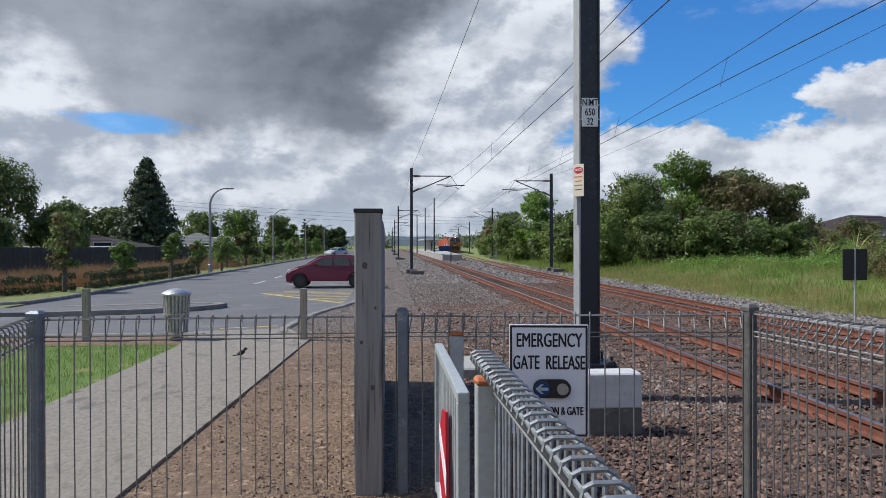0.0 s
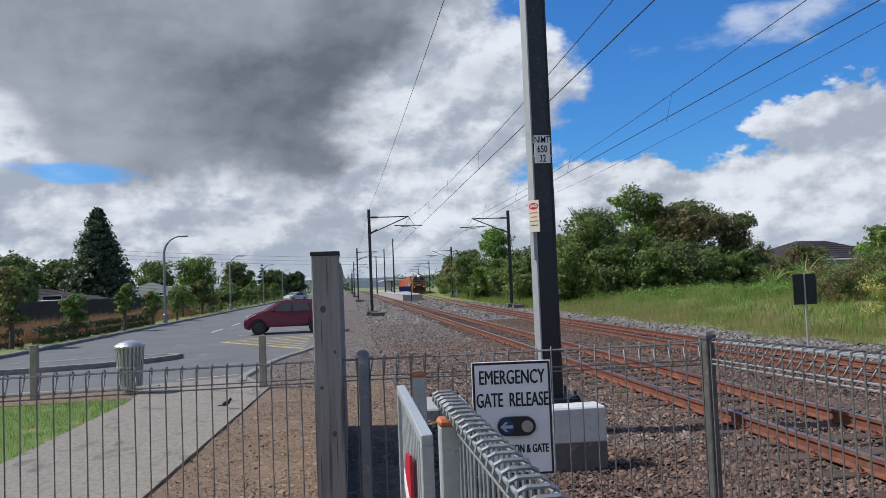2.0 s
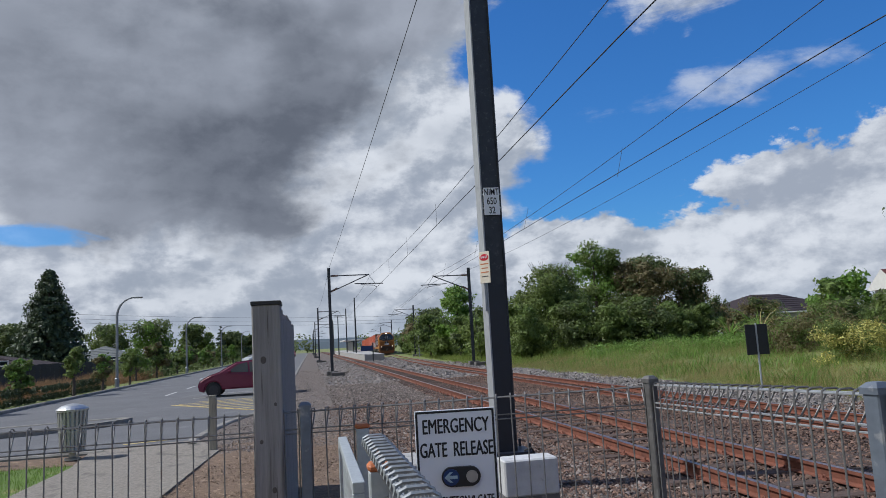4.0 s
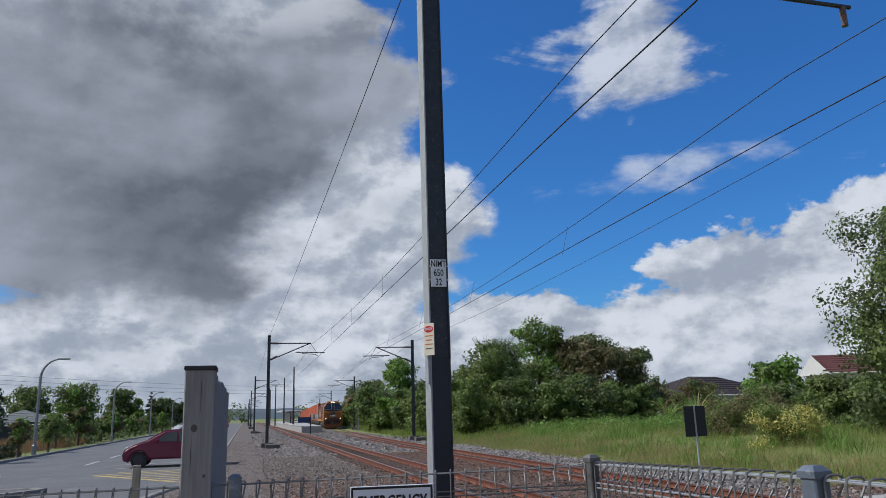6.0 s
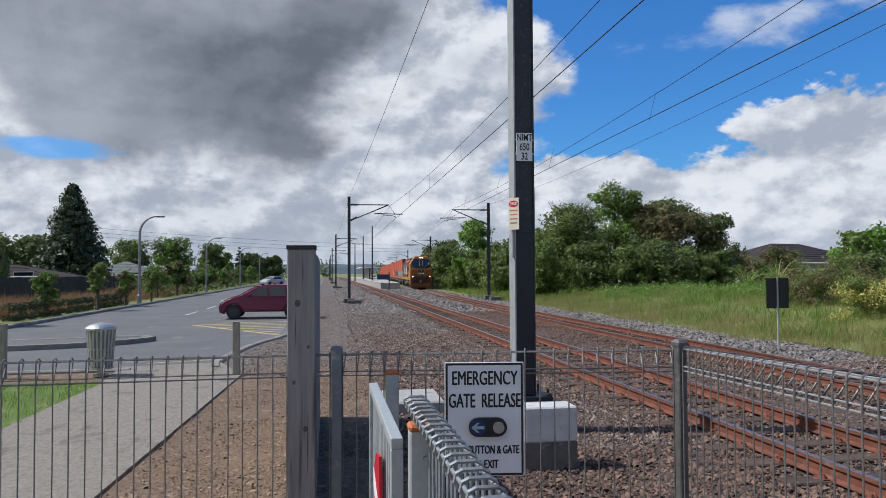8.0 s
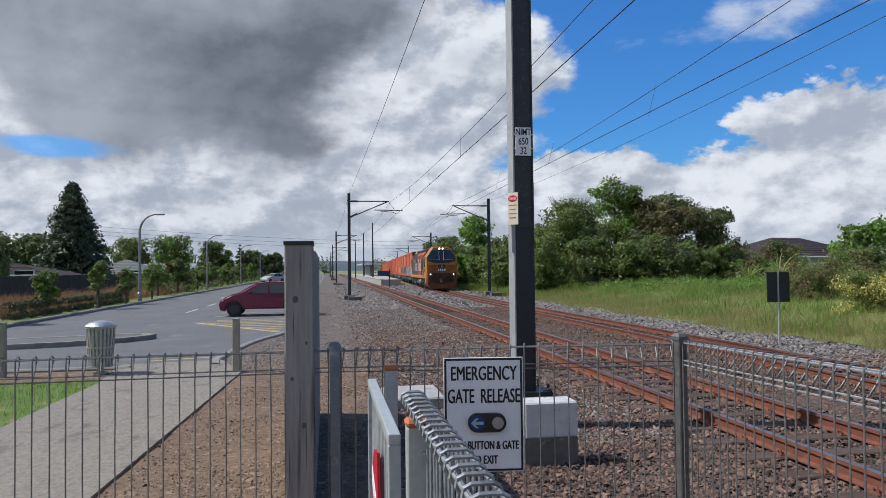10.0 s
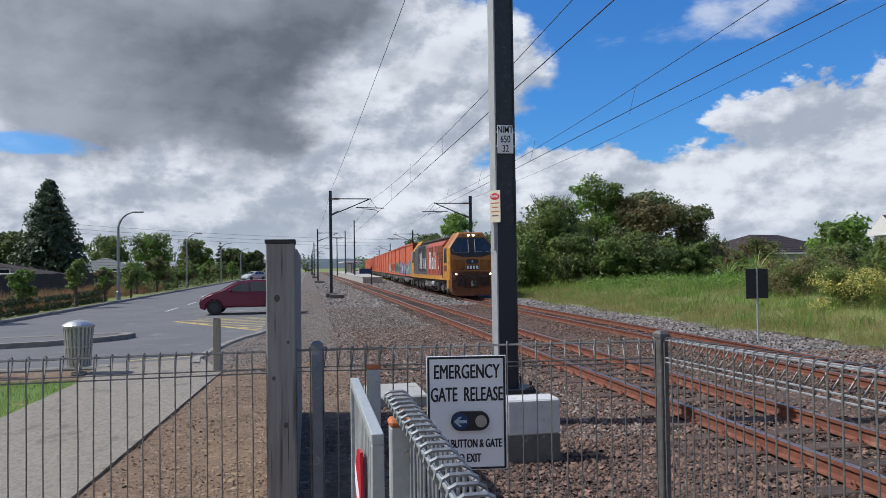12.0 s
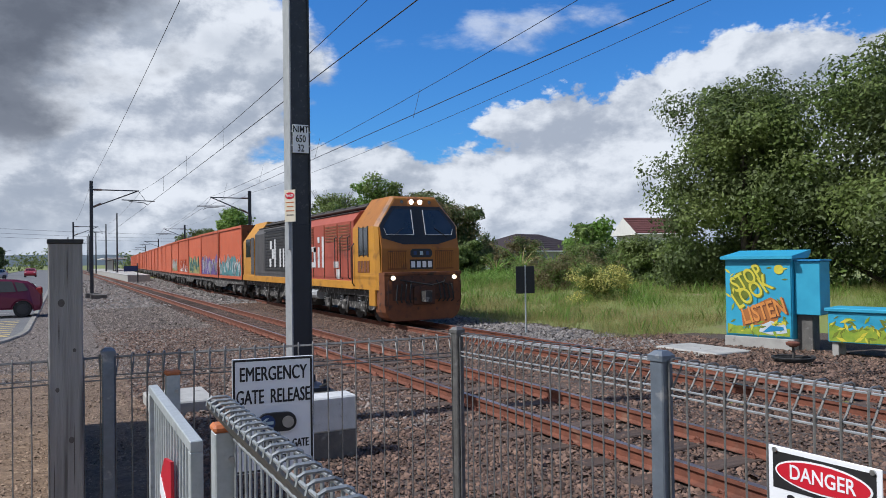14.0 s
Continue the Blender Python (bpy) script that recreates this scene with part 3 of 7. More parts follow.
sheet("back_lots", -140, 20.8, -17.5, 320, -0.16, M_FIELD, "grassy ground behind the fences", "ground")


def paint_line(name, outline, mat, label):
    return tagged(part(name, prism(bmesh.new(), outline, -0.154, -0.151), mat), label, "road marking", kind="structure")


# hatched yellow lines in the parking bay
def hatching():
    for i in range(8):
        y = 22.5 + i * 0.78
        xl = -1.45 - (y - 22.2) * 0.64 if y < 27 else -4.5 + (y - 27) * 0.6
        paint_line("road_marking", [(xl, y), (-1.25, y + 0.3), (-1.25, y + 0.46), (xl, y + 0.16)], M_YELLOW, "faded yellow hatching painted on asphalt")
    paint_line("road_marking", [(-1.35, 22.15), (-1.2, 22.25), (-4.45, 27.1), (-4.65, 27.05)], M_YELLOW, "faded yellow edge line painted on asphalt")


hatching()
paint_line("road_marking", [(-3.5, 15.5), (-2.3, 15.9), (-2.3, 16.0), (-3.5, 15.6)], M_YELLOW, "short yellow line painted beside the kerb")
for yy in (34, 40, 48, 58, 70):
    paint_line("road_marking", [(-6.2, yy), (-6.08, yy), (-6.08, yy + 3), (-6.2, yy + 3)], M_WHITEPAINT, "worn white lane dash on asphalt")
for yy in (30.5, 33.2):
    paint_line("road_marking", [(-4.4, yy), (-1.8, yy), (-1.8, yy + 0.09), (-4.4, yy + 0.09)], M_WHITEPAINT, "white parking bay line on asphalt")


# ---- railway tracks ----
def rail_profile(bm, xs, zt):
    """One rail along points (x, y), head at zt."""
    prof = [(-0.065, -0.15), (0.065, -0.15), (0.065, -0.138), (0.012, -0.12), (0.012, -0.045), (0.034, -0.036), (0.034, 0), (-0.034, 0), (-0.034, -0.036), (-0.012, -0.045), (-0.012, -0.12), (-0.065, -0.138)]
    rows = [[bm.verts.new((x + a, y, zt + b)) for a, b in prof] for x, y in xs]
    n = len(prof)
    for a, b in zip(rows, rows[1:]):
        for k in range(n):
            f = bm.faces.new((a[k], a[(k + 1) % n], b[(k + 1) % n], b[k]))
            f.material_index = 1 if k == 6 else 0
    bmesh.ops.recalc_face_normals(bm, faces=bm.faces)
    return bm


def track(name, fx, zt, label):
    tr = empty(name, label, "railway track", kind="structure")
    ys = [-14] + list(range(28, 330, 4))
    for s_ in (-0.57, 0.57):
        part("rail", rail_profile(bmesh.new(), [(fx(y) + s_, y) for y in ys], zt), [M_RAIL, M_RAILTOP], tr, "rust-red steel rail with a worn head")
    sl = mesh_of(B(-1.05, -0.11, -0.13, 1.05, 0.11, 0.01, bevel=0.012), "sleeper", M_SLEEPER)
    clip = bmesh.new()
    for sx in (-0.57, 0.57):
        box(clip, sx - 0.13, -0.07, 0.01, sx + 0.13, 0.07, 0.022)
        for o in (-0.1, 0.1):
            tube(clip, [(sx + o, -0.045, 0.02), (sx + o, -0.03, 0.055), (sx + o * 0.75, 0.02, 0.06), (sx + o * 0.72, 0.05, 0.03)], 0.011, 5)
    cm = mesh_of(clip, "rail_clip", M_RAIL)
    for i in range(150):
        y = -8 + i * 0.64 + random.uniform(-0.03, 0.03)
        o = new("sleeper", sl)
        o.parent = tr
        o.matrix_world = pose(fx(y) + random.uniform(-0.04, 0.04), y, zt - 0.155, 0, 0, random.uniform(-1, 1))
        if y < 30:
            c = new("rail_clip", cm)
            c.parent = tr
            c.matrix_world = pose(fx(y), y, zt - 0.157)
    return tr


NEAR_X = 5.25
track("track_near", lambda y: NEAR_X, 0.0, "rusty narrow-gauge track on dark sleepers")
track("track_far", far_x, -0.11, "rusty narrow-gauge track that bears away")


def stones():
    rng = np.random.default_rng(5)
    def lay(name, n, x0, x1, ya, yb, s0, s1, mat, label, power=1.7, z=-0.175, keep=None, seed=1):
        x = rng.uniform(x0, x1, n)
        y = ya + (yb - ya) * rng.uniform(0, 1, n) ** power
        s_ = rng.uniform(s0, s1, n) * (0.6 + 0.9 * rng.uniform(0, 1, n) ** 3)
        P = np.stack([x, y, np.full(n, z) + s_ * 0.15, s_], 1)
        if keep is not None:
            P = P[keep(P[:, 0], P[:, 1])]
        return tagged(scatter(name, ROCK_V, ROCK_F, P, mat, seed, tilt=0.75), label, "ballast", kind="stuff")
    off = lambda c: (lambda x, y: (np.abs(np.abs(x - c) - 0.57) > 0.09))
    lay("ballast_stones", 66000, 0.75, 4.6, 2.5, 22, 0.018, 0.050, M_STONE, "coarse brown ballast stones", 1.7, -0.18, seed=2)
    lay("ballast_stones", 30000, 4.1, 6.4, 1.0, 30, 0.024, 0.056, M_STONE, "brown ballast stones between rusty rails", 1.6, -0.168, off(5.25), seed=3)
    lay("ballast_stones", 27000, 6.4, 8.4, 1.0, 36, 0.022, 0.052, M_STONE, "brown ballast stones between the tracks", 1.6, -0.185, seed=4)
    lay("ballast_stones", 14000, 8.1, 10.3, 1.0, 40, 0.025, 0.055, M_STONE, "brown ballast stones between rusty rails", 1.6, -0.27, off(9.25), seed=5)
    lay("ballast_shoulder", 12000, 10.2, 12.2, 11.0, 44, 0.05, 0.09, M_STONEGREY, "fresh grey ballast stones on the track shoulder", 1.4, -0.19, seed=6)
    lay("ballast_shoulder", 14000, 10.2, 13.4, 2.0, 13, 0.025, 0.06, M_STONE, "dark brown gravel before the cabinets", 1.0, -0.165, seed=9)
    lay("ballast_stones", 34000, 0.9, 4.6, 7, 60, 0.022, 0.055, M_STONEMIX, "grey ballast stones beside the track", 1.2, -0.18, seed=7)
    lay("gravel", 46000, -2.1, 0.95, 3.5, 16, 0.007, 0.026, M_DIRTSTONE, "loose small gravel on bare earth", 1.5, -0.165, lambda x, y: (x > -2.02 + 0.05 * y) & (rng.uniform(0, 1, len(x)) < 0.3 + 0.7 * (x + 1.9) / 2.8), seed=8)
    lay("gravel_strip", 26000, -1.75, 1.4, 13, 60, 0.018, 0.045, M_STONEMIX, "grey-brown gravel beside the kerb", 1.5, -0.172, lambda x, y: x > np.where(y < 23.5, -1.95 + 0.115 * np.maximum(0, y - 15.5), -0.72), seed=10)
    lay("ballast_far_stones", 18000, 1.0, 11.8, 34, 100, 0.08, 0.15, M_STONEGREY, "grey ballast along the distant tracks", 1.3, -0.2, lambda x, y: (np.abs(x - 5.25) > 0.75) & (np.abs(x - 9.25 - 0.0006 * np.maximum(0, y - 28) ** 2) > 0.8), seed=11)


stones()


# ---- fences ----
Z0 = -0.2


def fence_post(name, x, y, top, mat, label, w=0.065, rz=0):
    e = empty(name, label, "fence post", (x, y, 0), "posts of the wire fence", rz=rz)
    part("post_shaft", B(-w / 2, -w / 2, Z0, w / 2, w / 2, top - 0.025, bevel=0.006), mat, e)
    bm = bmesh.new()
    h = w / 2 + 0.006
    prism(bm, [(-h, -h), (h, -h), (h, h), (-h, h)], top - 0.045, top - 0.02)
    r = bmesh.ops.create_cone(bm, cap_ends=True, segments=4, radius1=h * 1.41, radius2=h * 0.75, depth=0.02)
    bmesh.ops.transform(bm, matrix=Matrix.Translation((0, 0, top - 0.01)) @ Matrix.Rotation(radians(45), 4, "Z"), verts=r["verts"])
    part("post_cap", bm, mat, e)
    return e


def roll_top(name, a, b, za, zb, label, side=1, mat=M_WIRE, matb=M_WIRE_LIT, spacing=0.105, roll=0.09, bottom=-0.12, r=0.005):
    """Welded wire panel whose uprights bend over into a triangular roll at the top."""
    A, Bv = Vector((*a, 0)), Vector((*b, 0))
    d = (Bv - A).normalized()
    s_ = Vector((d.y, -d.x, 0)) * side
    ln = (Bv - A).length
    e = empty(name, label, "wire fence", (0, 0, 0), "panels of the wire fence")
    n = max(2, round(ln / spacing))
    for i in range(n + 1):
        k = i / n
        p = A + d * (0.045 + (ln - 0.09) * k)
        z = za + (zb - za) * k
        bm = bmesh.new()
        up = Vector((0, 0, 1))
        bow = s_ * (0.004 * math.sin(i * 1.7)) + d * (0.004 * math.sin(i * 2.3))
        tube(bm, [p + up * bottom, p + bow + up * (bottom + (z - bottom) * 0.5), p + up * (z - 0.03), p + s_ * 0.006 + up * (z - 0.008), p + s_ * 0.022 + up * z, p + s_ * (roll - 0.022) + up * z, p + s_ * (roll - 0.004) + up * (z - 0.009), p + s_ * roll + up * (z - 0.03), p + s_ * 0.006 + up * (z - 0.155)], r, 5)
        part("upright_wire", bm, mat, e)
    # matb can be the lighter wire, so these rails look sunlit by colour
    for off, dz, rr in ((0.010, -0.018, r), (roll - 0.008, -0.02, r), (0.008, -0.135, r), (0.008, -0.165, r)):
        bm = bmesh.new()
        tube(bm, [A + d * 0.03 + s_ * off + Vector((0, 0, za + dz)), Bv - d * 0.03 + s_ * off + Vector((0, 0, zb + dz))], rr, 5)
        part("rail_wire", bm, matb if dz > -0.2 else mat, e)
    return e


PA, PB, PC, PD, PE = (-2.245, 4.62), (0.266, 4.805), (2.573, 4.146), (2.43, 1.95), (2.5, -0.45)
PZ = (-1.72, 2.3)
fence_post("fence_post", *PA, 1.215, M_POST, "blue-grey painted square steel fence post", 0.085, -6)
fence_post("fence_post", *PB, 1.20, M_POST, "blue-grey speckled steel fence post", 0.075)
fence_post("fence_post", *PC, 1.26, M_POSTDARK, "weathered grey-brown steel fence post", 0.07, 12)
fence_post("fence_post", *PD, 1.325, M_POST, "pale blue-grey steel fence post with a cap", 0.075, 5)
fence_post("fence_post", *PE, 1.33, M_POST, "blue-grey steel fence post", 0.075)
fence_post("fence_post", *PZ, 1.22, M_POST, "blue-grey steel fence post", 0.075)
roll_top("wire_fence", PA, PB, 1.165, 1.15, "welded wire fence with a rolled top edge", -1, matb=M_WIRE)
roll_top("wire_fence", PB, PC, 1.15, 1.205, "welded wire fence with a rolled top edge", -1, matb=M_WIRE)
roll_top("wire_fence", PC, PD, 1.215, 1.29, "welded wire fence with a rolled top coloured as if sunlit", -1)
roll_top("wire_fence", PD, PE, 1.29, 1.29, "welded wire fence with a rolled top coloured as if sunlit", -1)
roll_top("wire_fence", PZ, PA, 1.17, 1.165, "welded wire fence with a rolled top edge", -1)


def gate():
    x, ya, yb, top = 0.505, 4.42, 2.76, 0.985
    e = empty("swing_gate", "open galvanised steel pedestrian gate with upright bars", "gate", (x, yb, 0))
    L = ya - yb
    part("top_rail", B(-0.028, 0, top - 0.05, 0.028, L, top, bevel=0.004), M_GALV, e)
    part("bottom_rail", B(-0.025, 0, 0.0, 0.025, L, 0.05, bevel=0.004), M_GALV, e)
    part("gate_stile", B(-0.028, 0, -0.02, 0.028, 0.06, top - 0.05, bevel=0.004), M_GALV, e)
    part("gate_stile", B(-0.028, L - 0.05, -0.02, 0.028, L, top - 0.05, bevel=0.004), M_GALV, e)
    for i in range(14):
        y = 0.06 + (L - 0.11) * (i + 1) / 15
        part("gate_bar", tube(bmesh.new(), [(0, y, 0.05), (0, y, top - 0.05)], 0.010, 8), M_GALV, e)
    bd = part("reflector_board", prism(bmesh.new(), [(0.42, 0.0), (0.92, 0.0), (0.92, 0.60), (0.75, 0.74), (0.5, 0.78)], -0.045, -0.03, "x"), M_RED, e, "red board with white stripes")
    for k in range(2):
        part("white_stripe", prism(bmesh.new(), [(0.43, 0.02 + 0.34 * k), (0.91, 0.18 + 0.34 * k), (0.91, 0.28 + 0.34 * k), (0.43, 0.14 + 0.34 * k)], -0.048, -0.0455, "x"), M_SIGNWHITE, bd, "white reflective stripe")
    for x_, y_, t_ in ((0.655, 4.68, 1.035), (0.580, 2.55, 1.095)):
        p = empty("gate_post", "grey steel gate post with an orange plastic cap", "gate post", (x_, y_, 0), "gate posts")
        part("post_shaft", B(-0.045, -0.045, Z0, 0.045, 0.045, t_ - 0.03, bevel=0.006), M_GALV, p)
        part("post_cap", B(-0.05, -0.05, t_ - 0.035, 0.05, 0.05, t_, bevel=0.012), M_ORANGECAP, p, "faded orange cap")
        part("bolt", tube(bmesh.new(), [(0.02, -0.046, t_ - 0.14), (0.02, -0.06, t_ - 0.14)], 0.012, 8), M_STEEL, p)


gate()


def return_fence():
    a, b, z = (0.615, 2.62), (0.655, -1.6), 1.20
    roll_top("barrier_fence", a, b, z, z, "close galvanised wire barrier with a rolled top", 1, M_GALVDULL, M_GALVDULL, 0.084, 0.098, -0.05, 0.0065)


return_fence()


# ---- timber screen ----
def timber_wall():
    e = empty("timber_screen", "weathered grey upright timber screen with a dark cap", "timber wall", (-0.084, 4.77, 0))
    bm = B(0, 0, Z0, 0.2, 0.26, 1.90, bevel=0.008)
    part("timber_post", bm, M_TIMBER, e, "thick grey post with knots and cracks")
    part("cap_strip", B(-0.006, -0.01, 1.895, 0.206, 0.27, 1.925, bevel=0.004), M_TIMBERCAP, e, "black bituminous cap")
    for kx, kz, kr in ((0.075, 1.51, 0.02), (0.13, 0.62, 0.016), (0.05, 0.95, 0.012), (0.15, 1.2, 0.01)):
        part("knot", prism(bmesh.new(), [(kx + kr * math.cos(a), kz + 1.3 * kr * math.sin(a)) for a in np.linspace(0, 6.283, 14, endpoint=False)], -0.0025, 0.004, "y"), M_KNOT, e)
    for kx, z0, z1 in ((0.145, 0.3, 0.75), (0.06, 1.2, 1.45), (0.11, 1.6, 1.88), (0.03, 0.2, 0.5)):
        part("crack", prism(bmesh.new(), [(kx, z0), (kx + 0.004, (z0 + z1) / 2), (kx + 0.001, z1), (kx - 0.003, (z0 + z1) / 2)], -0.0025, 0.003, "y"), M_KNOT, e)
    y = 0.275
    for i in range(11):
        d = 0.38
        z = 1.88 + random.uniform(-0.03, 0.03)
        part("timber_post", B(0.01 + random.uniform(0, 0.012), y, Z0, 0.195, y + d - 0.02, z, bevel=0.01), M_TIMBER, e)
        y += d


timber_wall()


# ---- emergency sign ----
def emergency_sign():
    n = Vector((-0.13, -1, 0)).normalized()
    c = Vector((1.235, 4.265, 0.745))
    m = facing(c, n)
    e = empty("emergency_sign", "white emergency gate release sign with black lettering on the fence", "sign")
    w, h = 0.265, 0.378
    part("sign_plate", B(-w, -h, -0.006, w, h, 0, bevel=0.003, m=m), M_SIGNWHITE, e)
    for x0, y0, x1, y1 in ((-w + 0.008, h - 0.02, w - 0.008, h - 0.006), (-w + 0.008, -h + 0.006, w - 0.008, -h + 0.02), (-w + 0.006, -h + 0.02, -w + 0.02, h - 0.02), (w - 0.02, -h + 0.02, w - 0.006, h - 0.02)):
        part("border", B(x0, y0, 0.0005, x1, y1, 0.002, m=m), M_BLACK, e, "black border line")
    for body, y, s_, sx in (("EMERGENCY", 0.268, 0.132, 0.585), ("GATE  RELEASE", 0.118, 0.132, 0.54), ("PUSH BUTTON & GATE", -0.205, 0.078, 0.56), ("TO EXIT", -0.30, 0.078, 0.60)):
        for k, dx in enumerate((-0.0022, 0.0, 0.0022)):
            words(body, s_, m @ Matrix.Translation((0.002 + dx, y + 0.0012 * (k - 1), 0.0015 + 0.0003 * k)), M_BLACK, e, "lettering", 0.0006, sx=sx)
    bm = bmesh.new()
    pts = [(0.085 + 0.062 * math.cos(a), -0.05 + 0.062 * math.sin(a)) for a in np.linspace(-math.pi / 2, math.pi / 2, 10)] + [(-0.045 + 0.062 * math.cos(a), -0.05 + 0.062 * math.sin(a)) for a in np.linspace(math.pi / 2, 1.5 * math.pi, 10)]
    bt = part("button_housing", prism(bm, pts, 0.001, 0.03, m=m), M_BLACK, e, "black oval push-button housing")
    part("arrow_disc", prism(bmesh.new(), [(-0.045 + 0.052 * math.cos(a), -0.05 + 0.052 * math.sin(a)) for a in np.linspace(0, 2 * math.pi, 24, endpoint=False)], 0.03, 0.033, m=m), M_BLUE, bt, "blue disc")
    part("arrow", prism(bmesh.new(), [(-0.09, -0.05), (-0.055, -0.018), (-0.035, -0.018), (-0.058, -0.04), (-0.005, -0.04), (-0.005, -0.06), (-0.058, -0.06), (-0.035, -0.082), (-0.055, -0.082)], 0.033, 0.035, m=m), M_ARROW, bt, "pale arrow pointing to the gate")
    part("push_button", prism(bmesh.new(), [(0.09 + 0.038 * math.cos(a), -0.05 + 0.038 * math.sin(a)) for a in np.linspace(0, 2 * math.pi, 20, endpoint=False)], 0.03, 0.045, m=m), M_STEEL, bt, "steel push button")


emergency_sign()


def danger_sign():
    n = Vector((-1, -0.06, 0)).normalized()
    m = facing(Vector((2.44, 1.17, 0.76)), n)
    e = empty("danger_sign", "white danger high voltage sign on the wire fence", "sign")
    w, h = 0.215, 0.26
    part("sign_plate", B(-w, -h, -0.005, w, h, 0, bevel=0.004, m=m), M_SIGNWHITE, e)
    part("black_panel", B(-w + 0.02, 0.10, 0.0005, w - 0.02, h - 0.02, 0.0015, m=m), M_BLACK, e)
    part("red_oval", prism(bmesh.new(), [(0.185 * math.cos(a), 0.172 + 0.058 * math.sin(a)) for a in np.linspace(0, 2 * math.pi, 28, endpoint=False)], 0.0015, 0.003, m=m), M_SIGNWHITE, e)
    part("red_oval", prism(bmesh.new(), [(0.177 * math.cos(a), 0.172 + 0.051 * math.sin(a)) for a in np.linspace(0, 2 * math.pi, 28, endpoint=False)], 0.003, 0.0045, m=m), M_RED, e, "red oval")
    words("DANGER", 0.076, m @ Matrix.Translation((0, 0.172, 0.005)), M_SIGNWHITE, e, sx=0.82, bold=0.001)
    words("25000", 0.115, m @ Matrix.Translation((-0.02, 0.04, 0.001)), M_BLACK, e, sx=0.85, bold=0.001)
    words("VOLTS", 0.115, m @ Matrix.Translation((-0.02, -0.10, 0.001)), M_BLACK, e, sx=0.85, bold=0.001)
    for sx in (-w + 0.03, w - 0.03):
        part("bolt", prism(bmesh.new(), [(sx + 0.01 * math.cos(a), 0.245 + 0.01 * math.sin(a)) for a in np.linspace(0, 2 * math.pi, 8, endpoint=False)], 0, 0.008, m=m), M_STEEL, e)


danger_sign()


# ---- overhead line ----
def near_mast():
    x, y, top = 2.42, 7.92, 8.2
    e = empty("line_mast", "tall dark steel overhead-line mast on a concrete base", "mast", (x, y, 0))
    # sun and shade painted in: pale left flange, dark web and right flange
    part("flange", B(0, 0, 0.25, 0.018, 0.27, top, bevel=0.002), M_FLANGE, e, "steel flange coloured pale grey as if sunlit")
    part("flange", B(0.232, 0, 0.25, 0.25, 0.27, top, bevel=0.002), M_MAST, e)
    part("web", B(0.018, 0.02, 2.2, 0.232, 0.04, top), M_MAST, e, "speckled steel web coloured dark as if shaded")
    part("wrap", B(0.0185, 0.003, 0.25, 0.2315, 0.045, 2.2, bevel=0.003), M_NAVY, e, "navy protective wrap")
    part("base_plate", B(-0.1, -0.12, 0.2, 0.42, 0.38, 0.25, bevel=0.006), M_NAVY, e)
    for bx, by in ((-0.06, -0.08), (0.37, -0.08), (-0.06, 0.33), (0.37, 0.33)):
        part("anchor_bolt", tube(bmesh.new(), [(bx, by, 0.25), (bx, by, 0.34)], 0.018, 8), M_NAVY, e)
    tube_bm = tube(bmesh.new(), [(0.30, -0.1, 0.26), (0.36, -0.18, 0.30), (0.42, -0.1, 0.22), (0.36, -0.02, 0.27)], 0.012, 6)
    part("bond_cable", tube_bm, M_RUBBER, e)
    part("foundation", B(-0.2, -0.2, -0.35, 0.5, 0.5, 0.2, bevel=0.012), M_CONCDARK, e, "concrete foundation")
    # number plate
    pl = part("asset_plate", B(0.03, -0.012, 3.06, 0.225, -0.004, 3.40, bevel=0.002), M_SIGNWHITE, e, "white plate with black characters")
    mm = facing(Vector((0.1275, -0.013, 3.23)), (0, -1, 0))
    for body, dy, s_ in (("NIMT", 0.112, 0.115), ("650", -0.002, 0.12), ("32", -0.115, 0.12)):
        words(body, s_, mm @ Matrix.Translation((0, dy, 0.001)), M_BLACK, pl, sx=0.70, bold=0.0012)
    for a_ in (3.14, 3.31):
        part("strap", B(-0.006, -0.004, a_, 0.256, 0.0, a_ + 0.015), M_STEEL, e)
    m2 = facing(Vector((-0.02, -0.035, 2.42)), (-0.8, -0.6, 0)) @ Matrix.Diagonal((0.72, 1, 1, 1))
    sg = part("warning_plate", B(-0.11, -0.19, -0.006, 0.11, 0.19, 0, bevel=0.002, m=m2), M_CREAM, e, "small cream and red danger plate")
    part("red_oval", prism(bmesh.new(), [(0.095 * math.cos(a), 0.12 + 0.04 * math.sin(a)) for a in np.linspace(0, 2 * math.pi, 20, endpoint=False)], 0.0, 0.002, m=m2), M_RED, sg)
    words("DANGER", 0.045, m2 @ Matrix.Translation((0, 0.12, 0.003)), M_SIGNWHITE, sg, sx=0.8)
    for k in range(4):
        part("text_bar", B(-0.085 + 0.02 * (k % 2), 0.035 - k * 0.05, 0.0005, 0.085 - 0.015 * (k % 2), 0.047 - k * 0.05, 0.0015, m=m2), M_ORANGECAP if k < 3 else M_KNOT, sg)
    part("conduit", tube(bmesh.new(), [(0.27, 0.1, 2.2), (0.27, 0.1, 2.75)], 0.012, 6), M_FLANGE, e)
    part("cable_guard", B(-0.03, 0.0, 1.9, -0.001, 0.05, 2.25, bevel=0.004), M_FLANGE, e)
    # long cantilever over both tracks, above head height of the view
    part("cantilever", tube(bmesh.new(), [(0.25, 0.1, 7.8), (7.2, 0.1, 7.8)], 0.035, 8), M_MAST, e)
    part("insulator", tube(bmesh.new(), [(7.05, 0.1, 7.78), (7.05, 0.1, 7.45)], 0.05, 10), M_INSUL, e)
